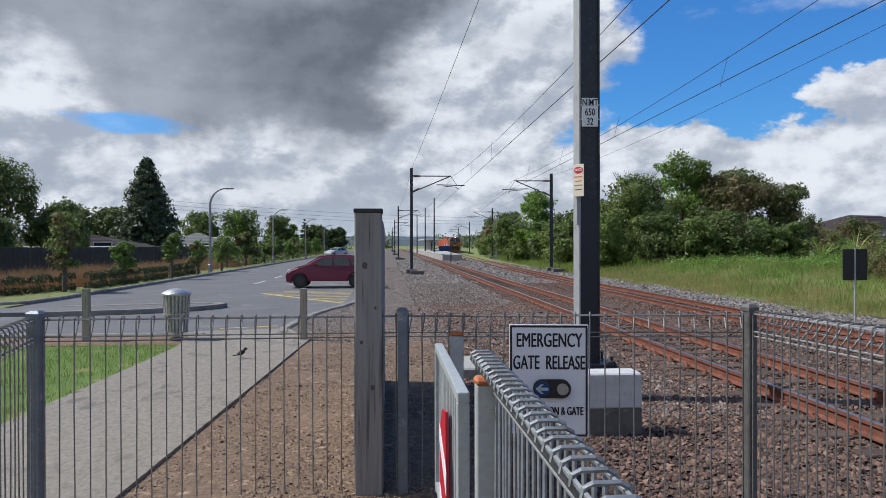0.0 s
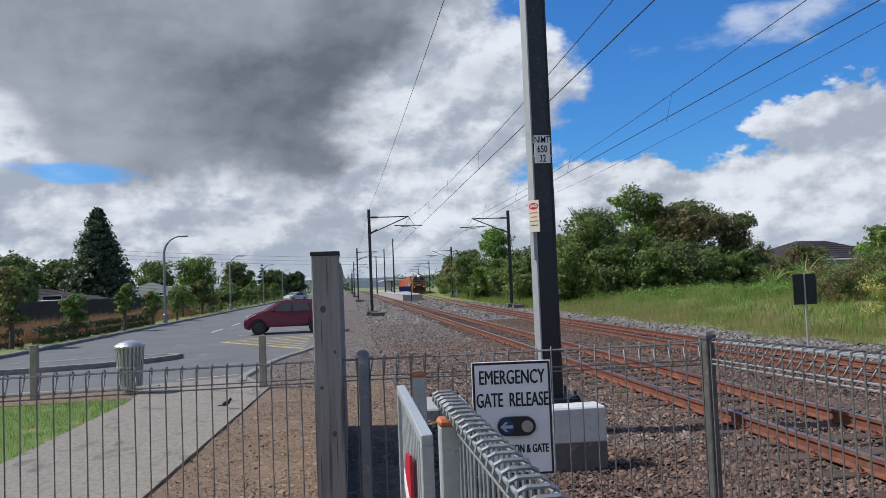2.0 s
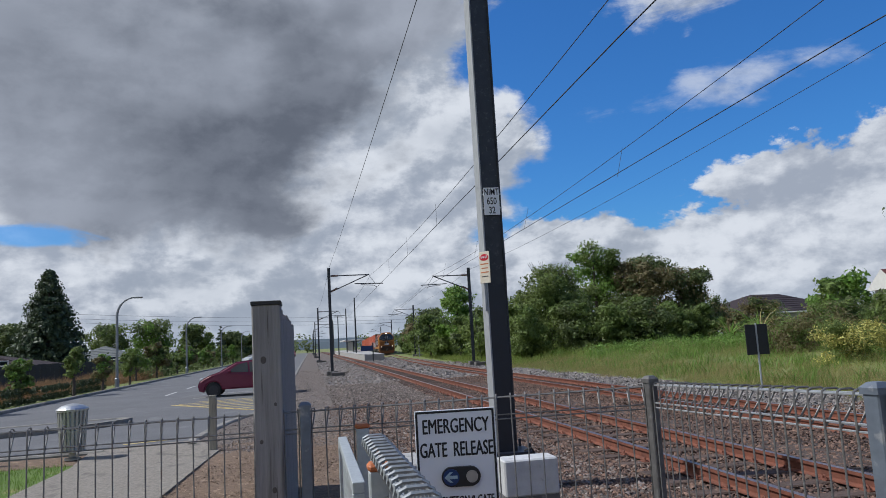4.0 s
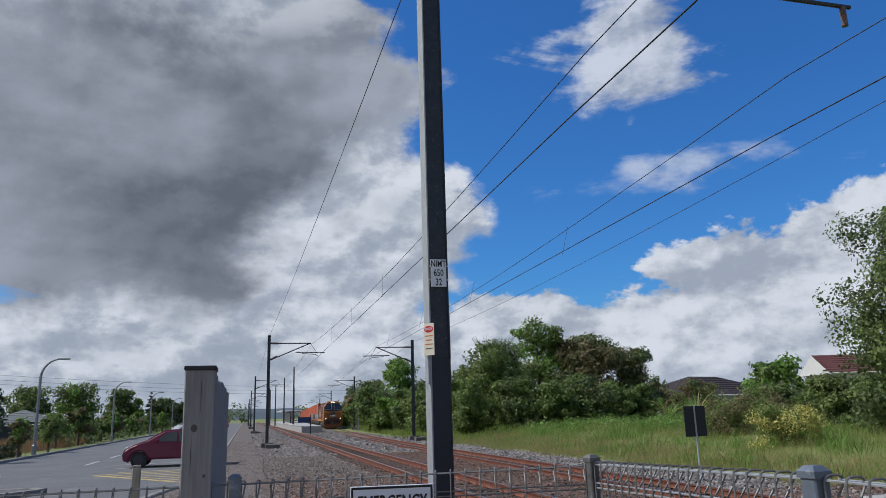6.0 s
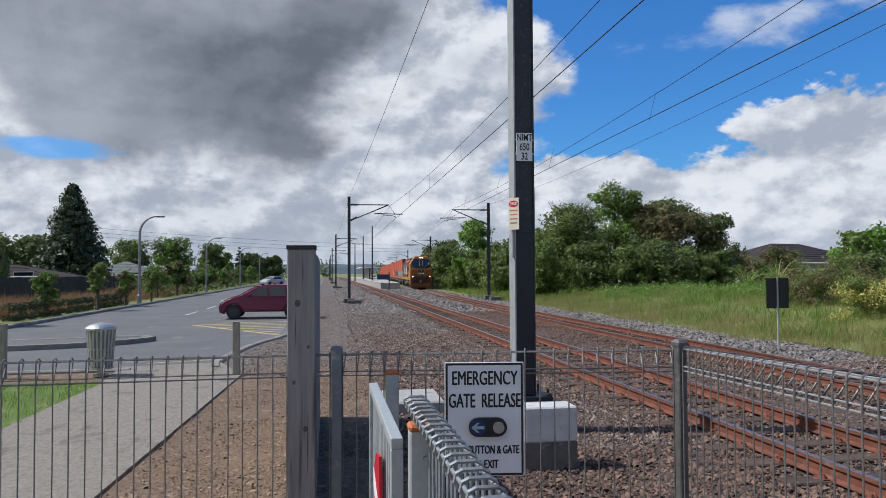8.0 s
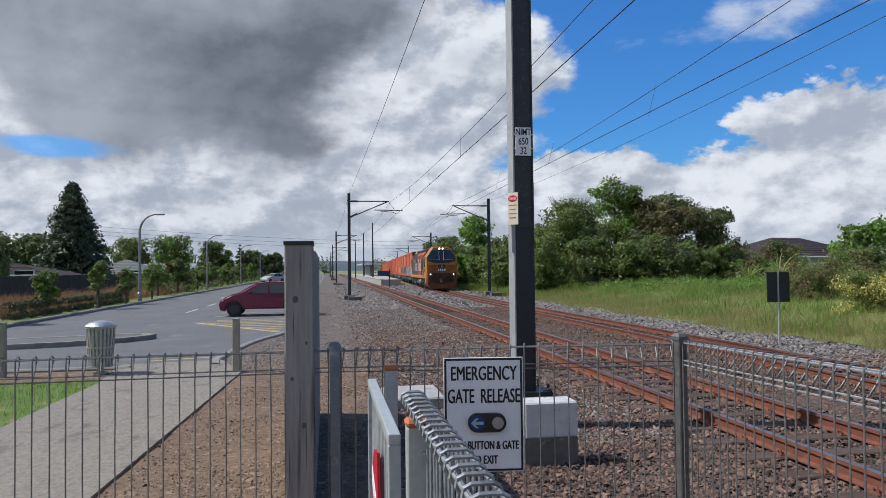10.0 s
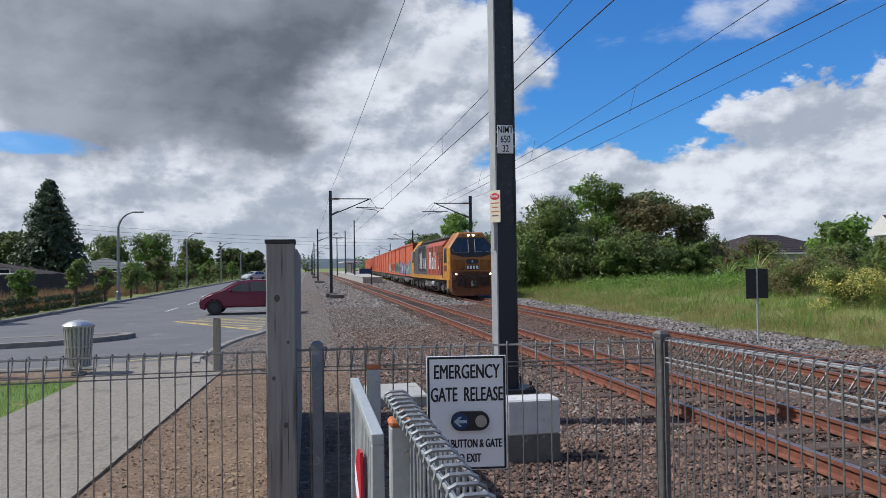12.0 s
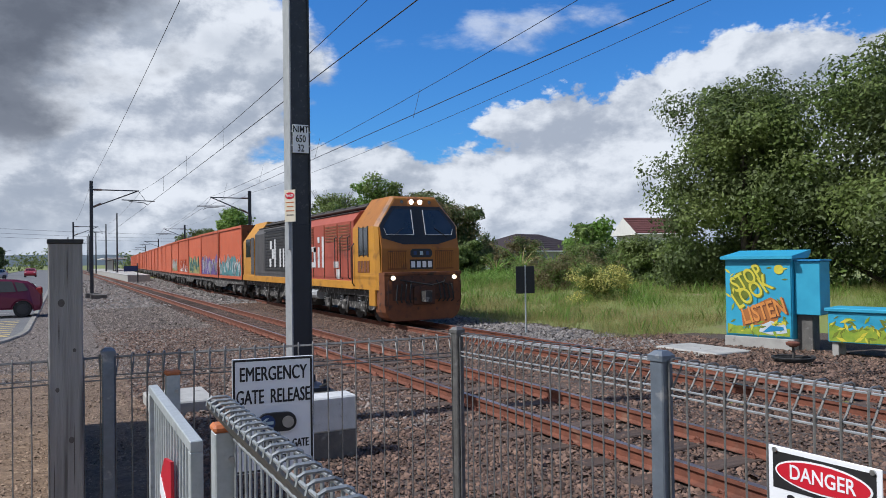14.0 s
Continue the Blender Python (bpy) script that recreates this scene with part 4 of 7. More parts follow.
    part("insulator", tube(bmesh.new(), [(2.9, 0.1, 7.78), (2.9, 0.1, 7.4)], 0.05, 10), M_INSUL, e)
    blk = empty("concrete_block", "whitewashed concrete anchor block with a darker lower part", "concrete block", (2.07, 6.28, 0))
    part("block_top", B(0, 0, 0.08, 0.53, 0.3, 0.42, bevel=0.015), M_WHITEWASH, blk, "whitewashed upper part")
    part("block_foot", B(0.004, 0.004, -0.35, 0.526, 0.296, 0.08), M_CONCDARK, blk, "darker lower part")


near_mast()
tagged(part("concrete_cover", B(1.0, 9.3, -0.3, 1.8, 10.4, -0.03, bevel=0.02), M_CONC), "flat pale concrete cover in the ballast", "concrete cover")
tagged(part("concrete_cover", B(1.75, 3.6, -0.25, 2.3, 4.0, -0.1, bevel=0.02), M_CONC), "flat pale concrete cover by the fence", "concrete cover")


def line_mast(x, y, side, top=6.55, arm=3.0, group="overhead line masts", stay=False):
    """side +1: arm reaches east, -1: west."""
    e = empty("line_mast", "slender dark steel overhead-line mast with a cantilever arm", "mast", (x, y, 0), group)
    bm = bmesh.new()
    for a, b in (((-0.09, -0.09), (0.09, -0.075)), ((-0.09, 0.075), (0.09, 0.09)), ((-0.008, -0.075), (0.008, 0.075))):
        box(bm, a[0], a[1], 0.0, b[0], b[1], top)
    part("mast_shaft", bm, M_MAST, e)
    part("foundation", B(-0.35, -0.3, -0.5, 0.35, 0.3, 0.12, bevel=0.02), M_CONCDARK, e, "dark concrete foundation")
    part("anchor_block", B(-0.1, -1.1, -0.5, 0.75, -0.45, 0.05, bevel=0.02), M_CONCDARK, e, "dark concrete block")
    s_ = side
    part("top_arm", tube(bmesh.new(), [(0, 0, 6.05), (s_ * (arm - 0.45), 0, 6.05)], 0.035, 6), M_MAST, e)
    part("diagonal_arm", tube(bmesh.new(), [(0, 0, 5.0), (s_ * (arm - 0.55), 0, 6.03)], 0.035, 6), M_MAST, e)
    part("registration_arm", tube(bmesh.new(), [(s_ * (arm - 1.4), 0, 5.5), (s_ * (arm + 0.4), 0, 5.46)], 0.03, 6), M_MAST, e)
    part("steady_arm", tube(bmesh.new(), [(s_ * (arm - 1.0), 0, 5.42), (s_ * (arm - 0.2), 0, 5.36), (s_ * arm, 0, 5.24)], 0.02, 6), M_MAST, e)
    part("insulator", tube(bmesh.new(), [(s_ * 0.12, 0, 6.05), (s_ * 0.55, 0, 6.05)], 0.06, 8), M_INSUL, e)
    part("insulator", tube(bmesh.new(), [(s_ * 0.1, 0, 5.05), (s_ * 0.5, 0, 5.26)], 0.06, 8), M_INSUL, e)
    part("drop_wire", tube(bmesh.new(), [(s_ * (arm - 0.5), 0, 6.05), (s_ * (arm - 0.1), 0, 5.48)], 0.012, 5), M_COPPER, e)
    if stay:
        part("stay_wire", tube(bmesh.new(), [(0.05, 0, 5.5), (1.1, 2.2, 0.0)], 0.015, 5), M_COPPER, e)
    return e


WEST = [(1.6, 45.5), (1.35, 91), (1.25, 140), (1.2, 195), (1.2, 250)]
EAST = [(11.3, 48.5), (13.9, 95), (17.0, 150), (20, 205)]
for x_, y_ in WEST:
    line_mast(x_, y_, 1)
for i, (x_, y_) in enumerate(EAST):
    line_mast(x_, y_, -1, stay=(i == 0))
for x_, y_, t_ in ((7.2, 112, 9.0), (6.6, 128, 8.2), (6.0, 150, 7.8), (5.6, 175, 8.4), (6.2, 205, 9.0), (9, 140, 7.0), (5.3, 160, 7.4)):
    e_ = empty("light_mast", "slender dark platform lighting mast", "mast", (x_, y_, 0), "platform masts")
    part("mast_shaft", tube(bmesh.new(), [(0, 0, 0), (0, 0, t_)], 0.13, 6, 0.09), M_MAST, e_)


def wires():
    def run(name, pts, r, label):
        e = tagged(part(name, tube(bmesh.new(), pts, r, 5), M_COPPER), label, "overhead wire")
        return e
    def sag(a, b, s_, n=12):
        A, Bv = Vector(a), Vector(b)
        return [A.lerp(Bv, i / n) - Vector((0, 0, s_ * 4 * (i / n) * (1 - i / n))) for i in range(n + 1)]
    near_y, far_y = 8.0, 45.5
    back = -45
    run("feeder_wire", sag((2.3, 8.0, 7.35), (1.6, 45.5, 6.5), 0.15) + sag((1.6, 45.5, 6.5), (1.35, 91, 6.5), 0.5)[1:], 0.007, "thin dark feeder wire along the masts")
    # near track
    for zc, x0, x1, s_, nm, lb in ((5.42, 4.45, 4.65, 0.0, "contact_wire", "dark contact wire over the near track"), (6.45, 4.8, 4.25, 0.35, "catenary_wire", "dark catenary wire over the near track")):
        run(nm, sag((x1, back, zc), (x0, near_y, zc), s_) + sag((x0, near_y, zc), (x1, far_y, zc - (0.4 if s_ else 0.15)), s_)[1:] + sag((x1, far_y, zc - (0.4 if s_ else 0.15)), (x1 + 0.2, 91, zc - 0.3), s_)[1:], 0.010 if s_ == 0 else 0.008, lb)
    for k in range(1, 5):
        y = near_y + (far_y - near_y) * k / 5
        run("dropper", [(4.6, y, 5.38), (4.6, y, 6.15)], 0.005, "thin dropper between the overhead wires")
    for zc, x0, x1, s_, nm, lb in ((5.42, 7.75, 8.15, 0.0, "contact_wire", "dark contact wire over the far track"), (6.45, 8.2, 8.65, 0.35, "catenary_wire", "dark catenary wire over the far track")):
        run(nm, sag((x1, back, zc), (x0, near_y, zc), s_) + sag((x0, near_y, zc), (x1, 48.5, zc - (0.4 if s_ else 0.15)), s_)[1:] + sag((x1, 48.5, zc - (0.4 if s_ else 0.15)), (x1 + 2.6, 95, zc - 0.3), s_)[1:], 0.010 if s_ == 0 else 0.008, lb)
    for k in range(1, 5):
        y = near_y + (48.5 - near_y) * k / 5
        run("dropper", [(8.0, y, 5.4), (8.2, y, 6.15)], 0.005, "thin dropper between the overhead wires")
    run("feeder_wire", sag((10.4, back, 6.4), (10.4, 8, 6.4), 0.2) + sag((10.4, 8, 6.4), (11.3, 48.5, 6.4), 0.3)[1:] + sag((11.3, 48.5, 6.4), (13.9, 95, 6.4), 0.3)[1:], 0.007, "thin dark feeder wire beyond the far track")
    for k, z in enumerate((13.5, 12.6, 11.8)):
        run("power_line", sag((-60, 190 + k * 8, z), (60, 260 + k * 8, z - 2), 1.5), 0.03, "thin power line crossing the valley")


wires()


# ---- train ----
def ring_loft(bm, rings):
    vs = [[bm.verts.new(p) for p in r] for r in rings]
    n = len(vs[0])
    for a, b in zip(vs, vs[1:]):
        for k in range(n):
            bm.faces.new((a[k], a[(k + 1) % n], b[(k + 1) % n], b[k]))
    bm.faces.new(vs[0][::-1])
    bm.faces.new(vs[-1])
    bmesh.ops.recalc_face_normals(bm, faces=bm.faces)
    return bm


def bogie(parent, y, axles, spacing, r=0.46):
    """A bogie frame at y with its wheelsets; returns the wheelsets."""
    e = part("bogie", bmesh.new(), M_BOGIE, parent)
    e.location = (0, y, 0)
    ln = spacing * (axles - 1) / 2 + 0.75
    for s_ in (-1, 1):
        bm = prism(bmesh.new(), [(-ln, 0.5), (-ln + 0.25, 0.38), (ln - 0.25, 0.38), (ln, 0.5), (ln, 0.78), (ln - 0.4, 0.85), (0.4, 0.72), (-0.4, 0.72), (-ln + 0.4, 0.85), (-ln, 0.78)], s_ * 0.92, s_ * 1.02, "x")
        part("side_frame", bm, M_BOGIE, e)
        for a in range(axles):
            yy = (a - (axles - 1) / 2) * spacing
            part("axle_box", B(min(s_ * 1.0, s_ * 1.16), yy - 0.16, 0.3, max(s_ * 1.0, s_ * 1.16), yy + 0.16, 0.62, bevel=0.03), M_BOGIE, e)
            part("coil_spring", tube(bmesh.new(), [(s_ * 1.08 + 0.055 * math.cos(q * 1.3), yy + 0.3 + 0.055 * math.sin(q * 1.3), 0.45 + q * 0.016) for q in range(24)], 0.018, 5), M_STEEL, e)
            part("brake_rod", tube(bmesh.new(), [(s_ * 1.1, yy - 0.35, 0.75), (s_ * 1.14, yy - 0.3, 0.4), (s_ * 1.1, yy - 0.18, 0.22)], 0.025, 6), M_STEEL if a % 2 else M_BOGIE, e)
    ws = []
    for a in range(axles):
        yy = (a - (axles - 1) / 2) * spacing
        bm = bmesh.new()
        m = Matrix.Rotation(radians(90), 4, "Y")
        lathe(bm, [(0.09, -0.75), (0.1, -0.6), (r, -0.6), (r + 0.025, -0.53), (r + 0.025, -0.50), (0.1, -0.48), (0.09, 0.48), (r + 0.025, 0.5), (r + 0.025, 0.53), (r, 0.6), (0.1, 0.6), (0.09, 0.75)], 18)
        bmesh.ops.transform(bm, matrix=m, verts=bm.verts)
        w = part("wheelset", bm, M_BOGIE, parent, "grimy steel wheels on an axle")
        w.location = (0, y + yy, r)
        ws.append((w, y + yy, r))
    return ws


def lathe_x(r, d, x, z):
    """A short round bezel facing along the line."""
    return tube(bmesh.new(), [(x, -0.12, z), (x, -0.12 - d, z)], r, 14)


def locomotive():
    e = empty("locomotive", "yellow and red diesel locomotive with lit headlights hauling containers", "locomotive")
    L = 17.0
    # cab: faceted nose, rounded roof shoulders
    def sec(y, k=1.0, rake=0.0):
        pts = [(-1.36, 1.02), (-1.36, 2.85), (-1.2, 3.08), (-0.72, 3.74), (0.72, 3.74), (1.2, 3.08), (1.36, 2.85), (1.36, 1.02)]
        return [(x * k, y + rake * max(0, z - 2.2), z if z < 2 else 2 + (z - 2) * (0.97 if k < 1 else 1)) for x, z in pts]
    cab = part("cab", ring_loft(bmesh.new(), [sec(0.0, 0.93, 0.26), sec(0.16, 1.0, 0.22), sec(0.9), sec(1.95)]), [M_LOCO_YELLOW, M_LOCO_ORANGE], e, "yellow driving cab")
    for f in cab.data.polygons:
        if f.center.z > 2.9:
            f.material_index = 1
    def front(x, z, d=0.0):
        return (x, 0.26 * max(0, z - 2.2) - d, z)
    def plate(name, pts, mat, d0, d1, parent, label=""):
        bm = bmesh.new()
        a = [bm.verts.new(front(x, z, d0)) for x, z in pts]
        b = [bm.verts.new(front(x, z, d1)) for x, z in pts]
        bm.faces.new(b)
        for i in range(len(pts)):
            j = (i + 1) % len(pts)
            bm.faces.new((a[i], a[j], b[j], b[i]))
        bmesh.ops.recalc_face_normals(bm, faces=bm.faces)
        return part(name, bm, mat, parent, label)
    # nose plates carry painted shade besides their weathering stains
    plate("nose_panel", [(-1.25, 1.5), (1.25, 1.5), (1.25, 2.2), (-1.25, 2.2)], M_LOCO_ORANGE, -0.03, 0.012, cab, "weathered nose coloured darker orange as if in shade")
    plate("nose_upper", [(-1.24, 2.2), (1.24, 2.2), (1.24, 2.8), (1.1, 3.05), (0.66, 3.64), (-0.66, 3.64), (-1.1, 3.05), (-1.24, 2.8)], M_LOCO_ORANGE, -0.05, 0.012, cab)
    ws = plate("windscreen_frame", [(-1.2, 2.50), (-0.55, 2.32), (0.55, 2.32), (1.2, 2.50), (1.23, 2.84), (1.1, 3.06), (0.78, 3.44), (-0.78, 3.44), (-1.1, 3.06), (-1.23, 2.84)], M_BLACK, 0.0, 0.02, cab, "black windscreen surround")
    for s_ in (-1, 1):
        plate("windscreen_pane", [(s_ * 0.2, 2.60), (s_ * 1.06, 2.60), (s_ * 1.12, 2.84), (s_ * 0.74, 3.34), (s_ * 0.2, 3.34)][::s_], M_GLASS, 0.0, 0.026, ws, "dark windscreen glass")
        tube_pts = [front(s_ * 0.19, 2.60, 0.03), front(s_ * 0.19, 3.33, 0.03)]
        part("pane_trim", tube(bmesh.new(), tube_pts, 0.018, 5), M_FLANGE, ws)
        part("pane_trim", tube(bmesh.new(), [front(s_ * 0.19, 2.60, 0.03), front(s_ * 1.05, 2.60, 0.03), front(s_ * 1.11, 2.78, 0.03)], 0.012, 5), M_FLANGE, ws)
        part("wiper", tube(bmesh.new(), [front(s_ * 0.9, 2.52, 0.04), front(s_ * 0.5, 2.80, 0.04)], 0.012, 5), M_BLACK, ws)
        gr = plate("grille", [(s_ * 0.46, 1.60), (s_ * 1.06, 1.60), (s_ * 1.06, 2.14), (s_ * 0.46, 2.14)][::s_], M_LOCO_APRON, 0.0, 0.016, cab, "louvred nose grille")
        for k in range(9):
            x = s_ * (0.49 + k * 0.067)
            part("louvre", B(x - 0.022, -0.035, 1.63, x + 0.022, -0.012, 2.11), M_LOCO_ORANGE, gr)
    plate("badge", [(-0.35, 2.01), (-0.28, 1.94), (0.28, 1.94), (0.35, 2.01), (0.35, 2.12), (0.28, 2.19), (-0.28, 2.19), (-0.35, 2.12)], M_NAVY, 0, 0.02, cab, "dark badge plate")
    for x in (-0.2, 0, 0.2):
        plate("badge_mark", [(x - 0.05, 2.01), (x + 0.05, 2.01), (x + 0.05, 2.12), (x - 0.05, 2.12)], M_ARROW if x == 0 else M_BLUE, 0, 0.024, cab)
    plate("number_board", [(-0.37, 1.60), (0.37, 1.60), (0.37, 1.88), (-0.37, 1.88)], M_BLACK, 0, 0.02, cab, "black number board with plain bars")
    for k in range(4):
        x = -0.27 + k * 0.18
        plate("number_bar", [(x - 0.06, 1.65), (x + 0.06, 1.65), (x + 0.06, 1.83), (x - 0.06, 1.83)], M_SIGNWHITE, 0, 0.024, cab)
    for x in (-0.14, 0.14):
        part("headlight", tube(bmesh.new(), [front(x, 3.57, -0.05), front(x, 3.57, 0.035)], 0.07, 12), M_HEADLIGHT, cab, "lit round headlight")
    part("lamp_housing", B(-0.26, 0.345, 3.47, 0.26, 0.5, 3.68, bevel=0.02), M_LOCO_APRON, cab, "dark headlight housing")
    for x in (0.45, -0.45):
        part("roof_lamp", tube(bmesh.new(), [front(x, 3.57, -0.02), front(x, 3.57, 0.025)], 0.05, 10), M_GLASS, cab)
    # apron, coupler, hoses
    skirt = [(-1.3, 1.52), (1.3, 1.52), (1.3, 0.62), (1.26, 0.4), (1.16, 0.24), (1.0, 0.14), (-1.0, 0.14), (-1.16, 0.24), (-1.26, 0.4), (-1.3, 0.62)]
    ap = part("apron", ring_loft(bmesh.new(), [[(x * 0.94, -0.13, z) for x, z in skirt], [(x, 0.02, z) for x, z in skirt], [(x, 0.4, z) for x, z in skirt]]), M_LOCO_APRON, e, "rust-stained orange-brown front apron")
    part("buffer_beam", B(-1.24, -0.165, 1.44, 1.24, -0.10, 1.53, bevel=0.01), M_LOCO_APRON, ap)
    part("grime_panel", B(-0.98, -0.136, 0.72, 0.98, -0.126, 1.42), M_LOCO_GRIME, ap, "oily dark coupling recess")
    part("coupler", prism(bmesh.new(), [(-0.1, -0.48), (0.1, -0.48), (0.16, -0.36), (0.09, -0.1), (-0.09, -0.1), (-0.16, -0.36)], 0.68, 0.98), M_BOGIE, ap, "worn knuckle coupler")
    part("draw_box", B(-0.34, -0.2, 0.58, 0.34, -0.1, 1.12, bevel=0.02), M_LOCO_GRIME, ap)
    part("air_pipe", tube(bmesh.new(), [(-0.75, -0.16, 1.3), (-0.3, -0.24, 1.22), (0.2, -0.26, 1.14), (0.62, -0.22, 1.22), (0.7, -0.16, 1.36)], 0.02, 6), M_RUBBER, ap)
    for s_ in (-1, 1):
        part("lamp_bezel", lathe_x(0.085, 0.05, s_ * 0.98, 1.36), M_BLACK, ap)
        part("ditch_light", tube(bmesh.new(), [(s_ * 0.98, -0.12, 1.36), (s_ * 0.98, -0.22, 1.36)], 0.06, 12), M_DITCH, ap, "lit ditch light")
        for k in range(4):
            x = s_ * (0.42 + 0.14 * k)
            part("brake_hose", tube(bmesh.new(), [(x, -0.12, 1.28 - 0.05 * k), (x + 0.03 * s_, -0.24, 1.15), (x + 0.08 * s_, -0.26, 0.78 - 0.06 * (k % 2)), (x + 0.02 * s_, -0.2, 0.66)], 0.022, 6), M_RUBBER, ap)
        part("grab_rail", tube(bmesh.new(), [(s_ * 1.1, -0.14, 1.3), (s_ * 1.16, -0.24, 1.24), (s_ * 1.16, -0.24, 0.7), (s_ * 1.1, -0.14, 0.62)], 0.014, 5), M_LOCO_GRIME, ap)
        # cab side window and door trim
        x0, x1 = (-1.375, -1.355) if s_ < 0 else (1.355, 1.375)
        w = part("cab_window", B(x0, 0.72, 2.02, x1, 1.42, 2.84, bevel=0.006), M_GLASS, cab, "dark sliding side window")
        for yy in (0.72, 1.07, 1.42):
            part("window_trim", B(x0 - 0.006, yy - 0.03, 1.98, x1 + 0.006, yy + 0.03, 2.87), M_BLACK, w)
        for k in range(4):
            part("number_bar", B(x0 - 0.001, 0.62 + k * 0.24, 1.52, x1 + 0.001, 0.80 + k * 0.24, 1.86), M_LOCO_APRON, cab)
        part("grab_rail", tube(bmesh.new(), [(s_ * 1.36, 1.85, 1.1), (s_ * 1.43, 1.85, 1.2), (s_ * 1.43, 1.85, 2.3), (s_ * 1.36, 1.85, 2.4)], 0.02, 5), M_BLACK, cab)
        part("cab_step", B(min(s_ * 1.1, s_ * 1.36), 0.25, 0.55, max(s_ * 1.1, s_ * 1.36), 0.7, 1.04, bevel=0.02), M_LOCO_YELLOW, cab)
    # hood
    hs = [(-1.33, 1.25), (-1.33, 3.1), (-1.1, 3.38), (-0.5, 3.54), (0.5, 3.54), (1.1, 3.38), (1.33, 3.1), (1.33, 1.25)]
    hood = part("hood_front", ring_loft(bmesh.new(), [[(x, 1.95, z) for x, z in hs], [(x, 8.6, z) for x, z in hs]]), M_LOCO_RED, e, "faded red engine hood with louvres")
    rear = part("hood_rear", ring_loft(bmesh.new(), [[(x, 8.6, z) for x, z in hs], [(x, 14.6, z) for x, z in hs]]), M_LOCO_GREY, e, "dark grey louvred engine hood")
    part("roof_deck", B(-1.16, 1.97, 3.37, 1.16, 14.58, 3.40, bevel=0.01), M_LOCO_ROOF, e)
    part("roof_deck", B(-0.9, 2.0, 3.5, 0.9, 14.4, 3.58, bevel=0.03), M_LOCO_ROOF, e, "sooty roof")
    for y in np.arange(2.2, 14.2, 1.1):
        part("roof_hatch", B(-0.75, y, 3.57, 0.75, y + 0.85, 3.66, bevel=0.02), M_LOCO_ROOF, e)
    part("sill", B(-1.37, 1.96, 1.0, 1.37, L - 0.1, 1.25, bevel=0.01), M_LOCO_YELLOW, e, "yellow sill stripe")
    part("underframe", B(-1.2, 0.35, 0.8, 1.2, L - 0.1, 1.0), M_BOGIE, e)
    for s_ in (-1, 1):
        xa, xb = (-1.345, -1.328) if s_ < 0 else (1.328, 1.345)
        for y0, y1, z0, z1, n in ((2.3, 3.3, 2.2, 3.05, 9), (3.5, 4.6, 2.5, 3.05, 6), (6.0, 7.2, 2.5, 3.05, 6)):
            for k in range(n):
                z = z0 + (z1 - z0) * k / n
                part("louvre", B(xa, y0, z, xb, y1, z + (z1 - z0) / n * 0.55), M_LOCO_APRON, hood)
        for k in range(14):
            z = 1.5 + k * 0.13
            part("louvre", B(xa - 0.01, 9.2, z, xb + 0.01, 12.8, z + 0.07), M_BLACK, rear)
        for y in (2.15, 3.4, 4.7, 5.9, 7.3):
            part("panel_seam", B(xa - 0.004, y, 1.3, xb + 0.004, y + 0.035, 3.08), M_LOCO_APRON, hood)
        for y in (2.25, 2.95, 3.45):
            part("grab_rail", tube(bmesh.new(), [(s_ * 1.33, y, 1.3), (s_ * 1.41, y, 1.35), (s_ * 1.41, y, 2.6), (s_ * 1.33, y, 2.65)], 0.018, 5), M_BLACK, hood)
        # white logo, plain bold shapes
        for y0, y1, z0, z1 in ((3.3, 3.75, 1.65, 1.85), (3.2, 3.5, 1.3, 1.6), (4.75, 4.95, 1.65, 2.7), (5.2, 5.4, 1.65, 2.35), (5.2, 5.4, 2.5, 2.7), (5.65, 6.25, 1.65, 1.83), (5.65, 5.85, 1.83, 2.35), (6.1, 6.25, 1.83, 2.35), (5.65, 6.25, 2.2, 2.38), (6.6, 6.85, 1.65, 2.75), (6.85, 7.4, 2.55, 2.75), (7.2, 7.4, 2.2, 2.6), (6.85, 7.3, 2.1, 2.25), (7.1, 7.4, 1.65, 2.1)):
            part("logo_shape", B(xa - 0.003, y0, z0, xb + 0.003, y1, z1), M_GRAFF_WHITE, hood)
        for y0, y1, z0, z1 in ((9.0, 9.2, 1.65, 2.4), (9.6, 9.8, 1.65, 2.4), (10.1, 10.3, 1.65, 2.4), (10.9, 11.1, 1.65, 2.8), (11.2, 11.5, 2.0, 2.4), (11.6, 11.9, 1.65, 2.0), (11.5, 11.8, 2.4, 2.75)):
            part("logo_shape", B(xa - 0.014, y0, z0, xb + 0.014, y1, z1), M_GRAFF_WHITE, rear)
    # rear cab
    rc = part("rear_cab", ring_loft(bmesh.new(), [sec(14.6), sec(16.3), [(x * 0.97, y + 0.0, z) for x, y, z in sec(17.0)]]), M_LOCO_YELLOW, e, "yellow rear cab")
    for s_ in (-1, 1):
        x0, x1 = (-1.375, -1.355) if s_ < 0 else (1.355, 1.375)
        part("cab_window", B(x0, 15.3, 2.1, x1, 16.2, 2.95, bevel=0.006), M_GLASS, rc)
        part("cab_panel", B(x0, 14.65, 1.3, x1, 15.2, 3.0), M_LOCO_GREY, rc)
    tank = part("fuel_tank", ring_loft(bmesh.new(), [[(x, y, z) for x, z in ((-1.2, 0.95), (-1.25, 0.5), (-0.95, 0.25), (0.95, 0.25), (1.25, 0.5), (1.2, 0.95))] for y in (6.9, 10.2)]), M_BOGIE, e, "grimy fuel tank")
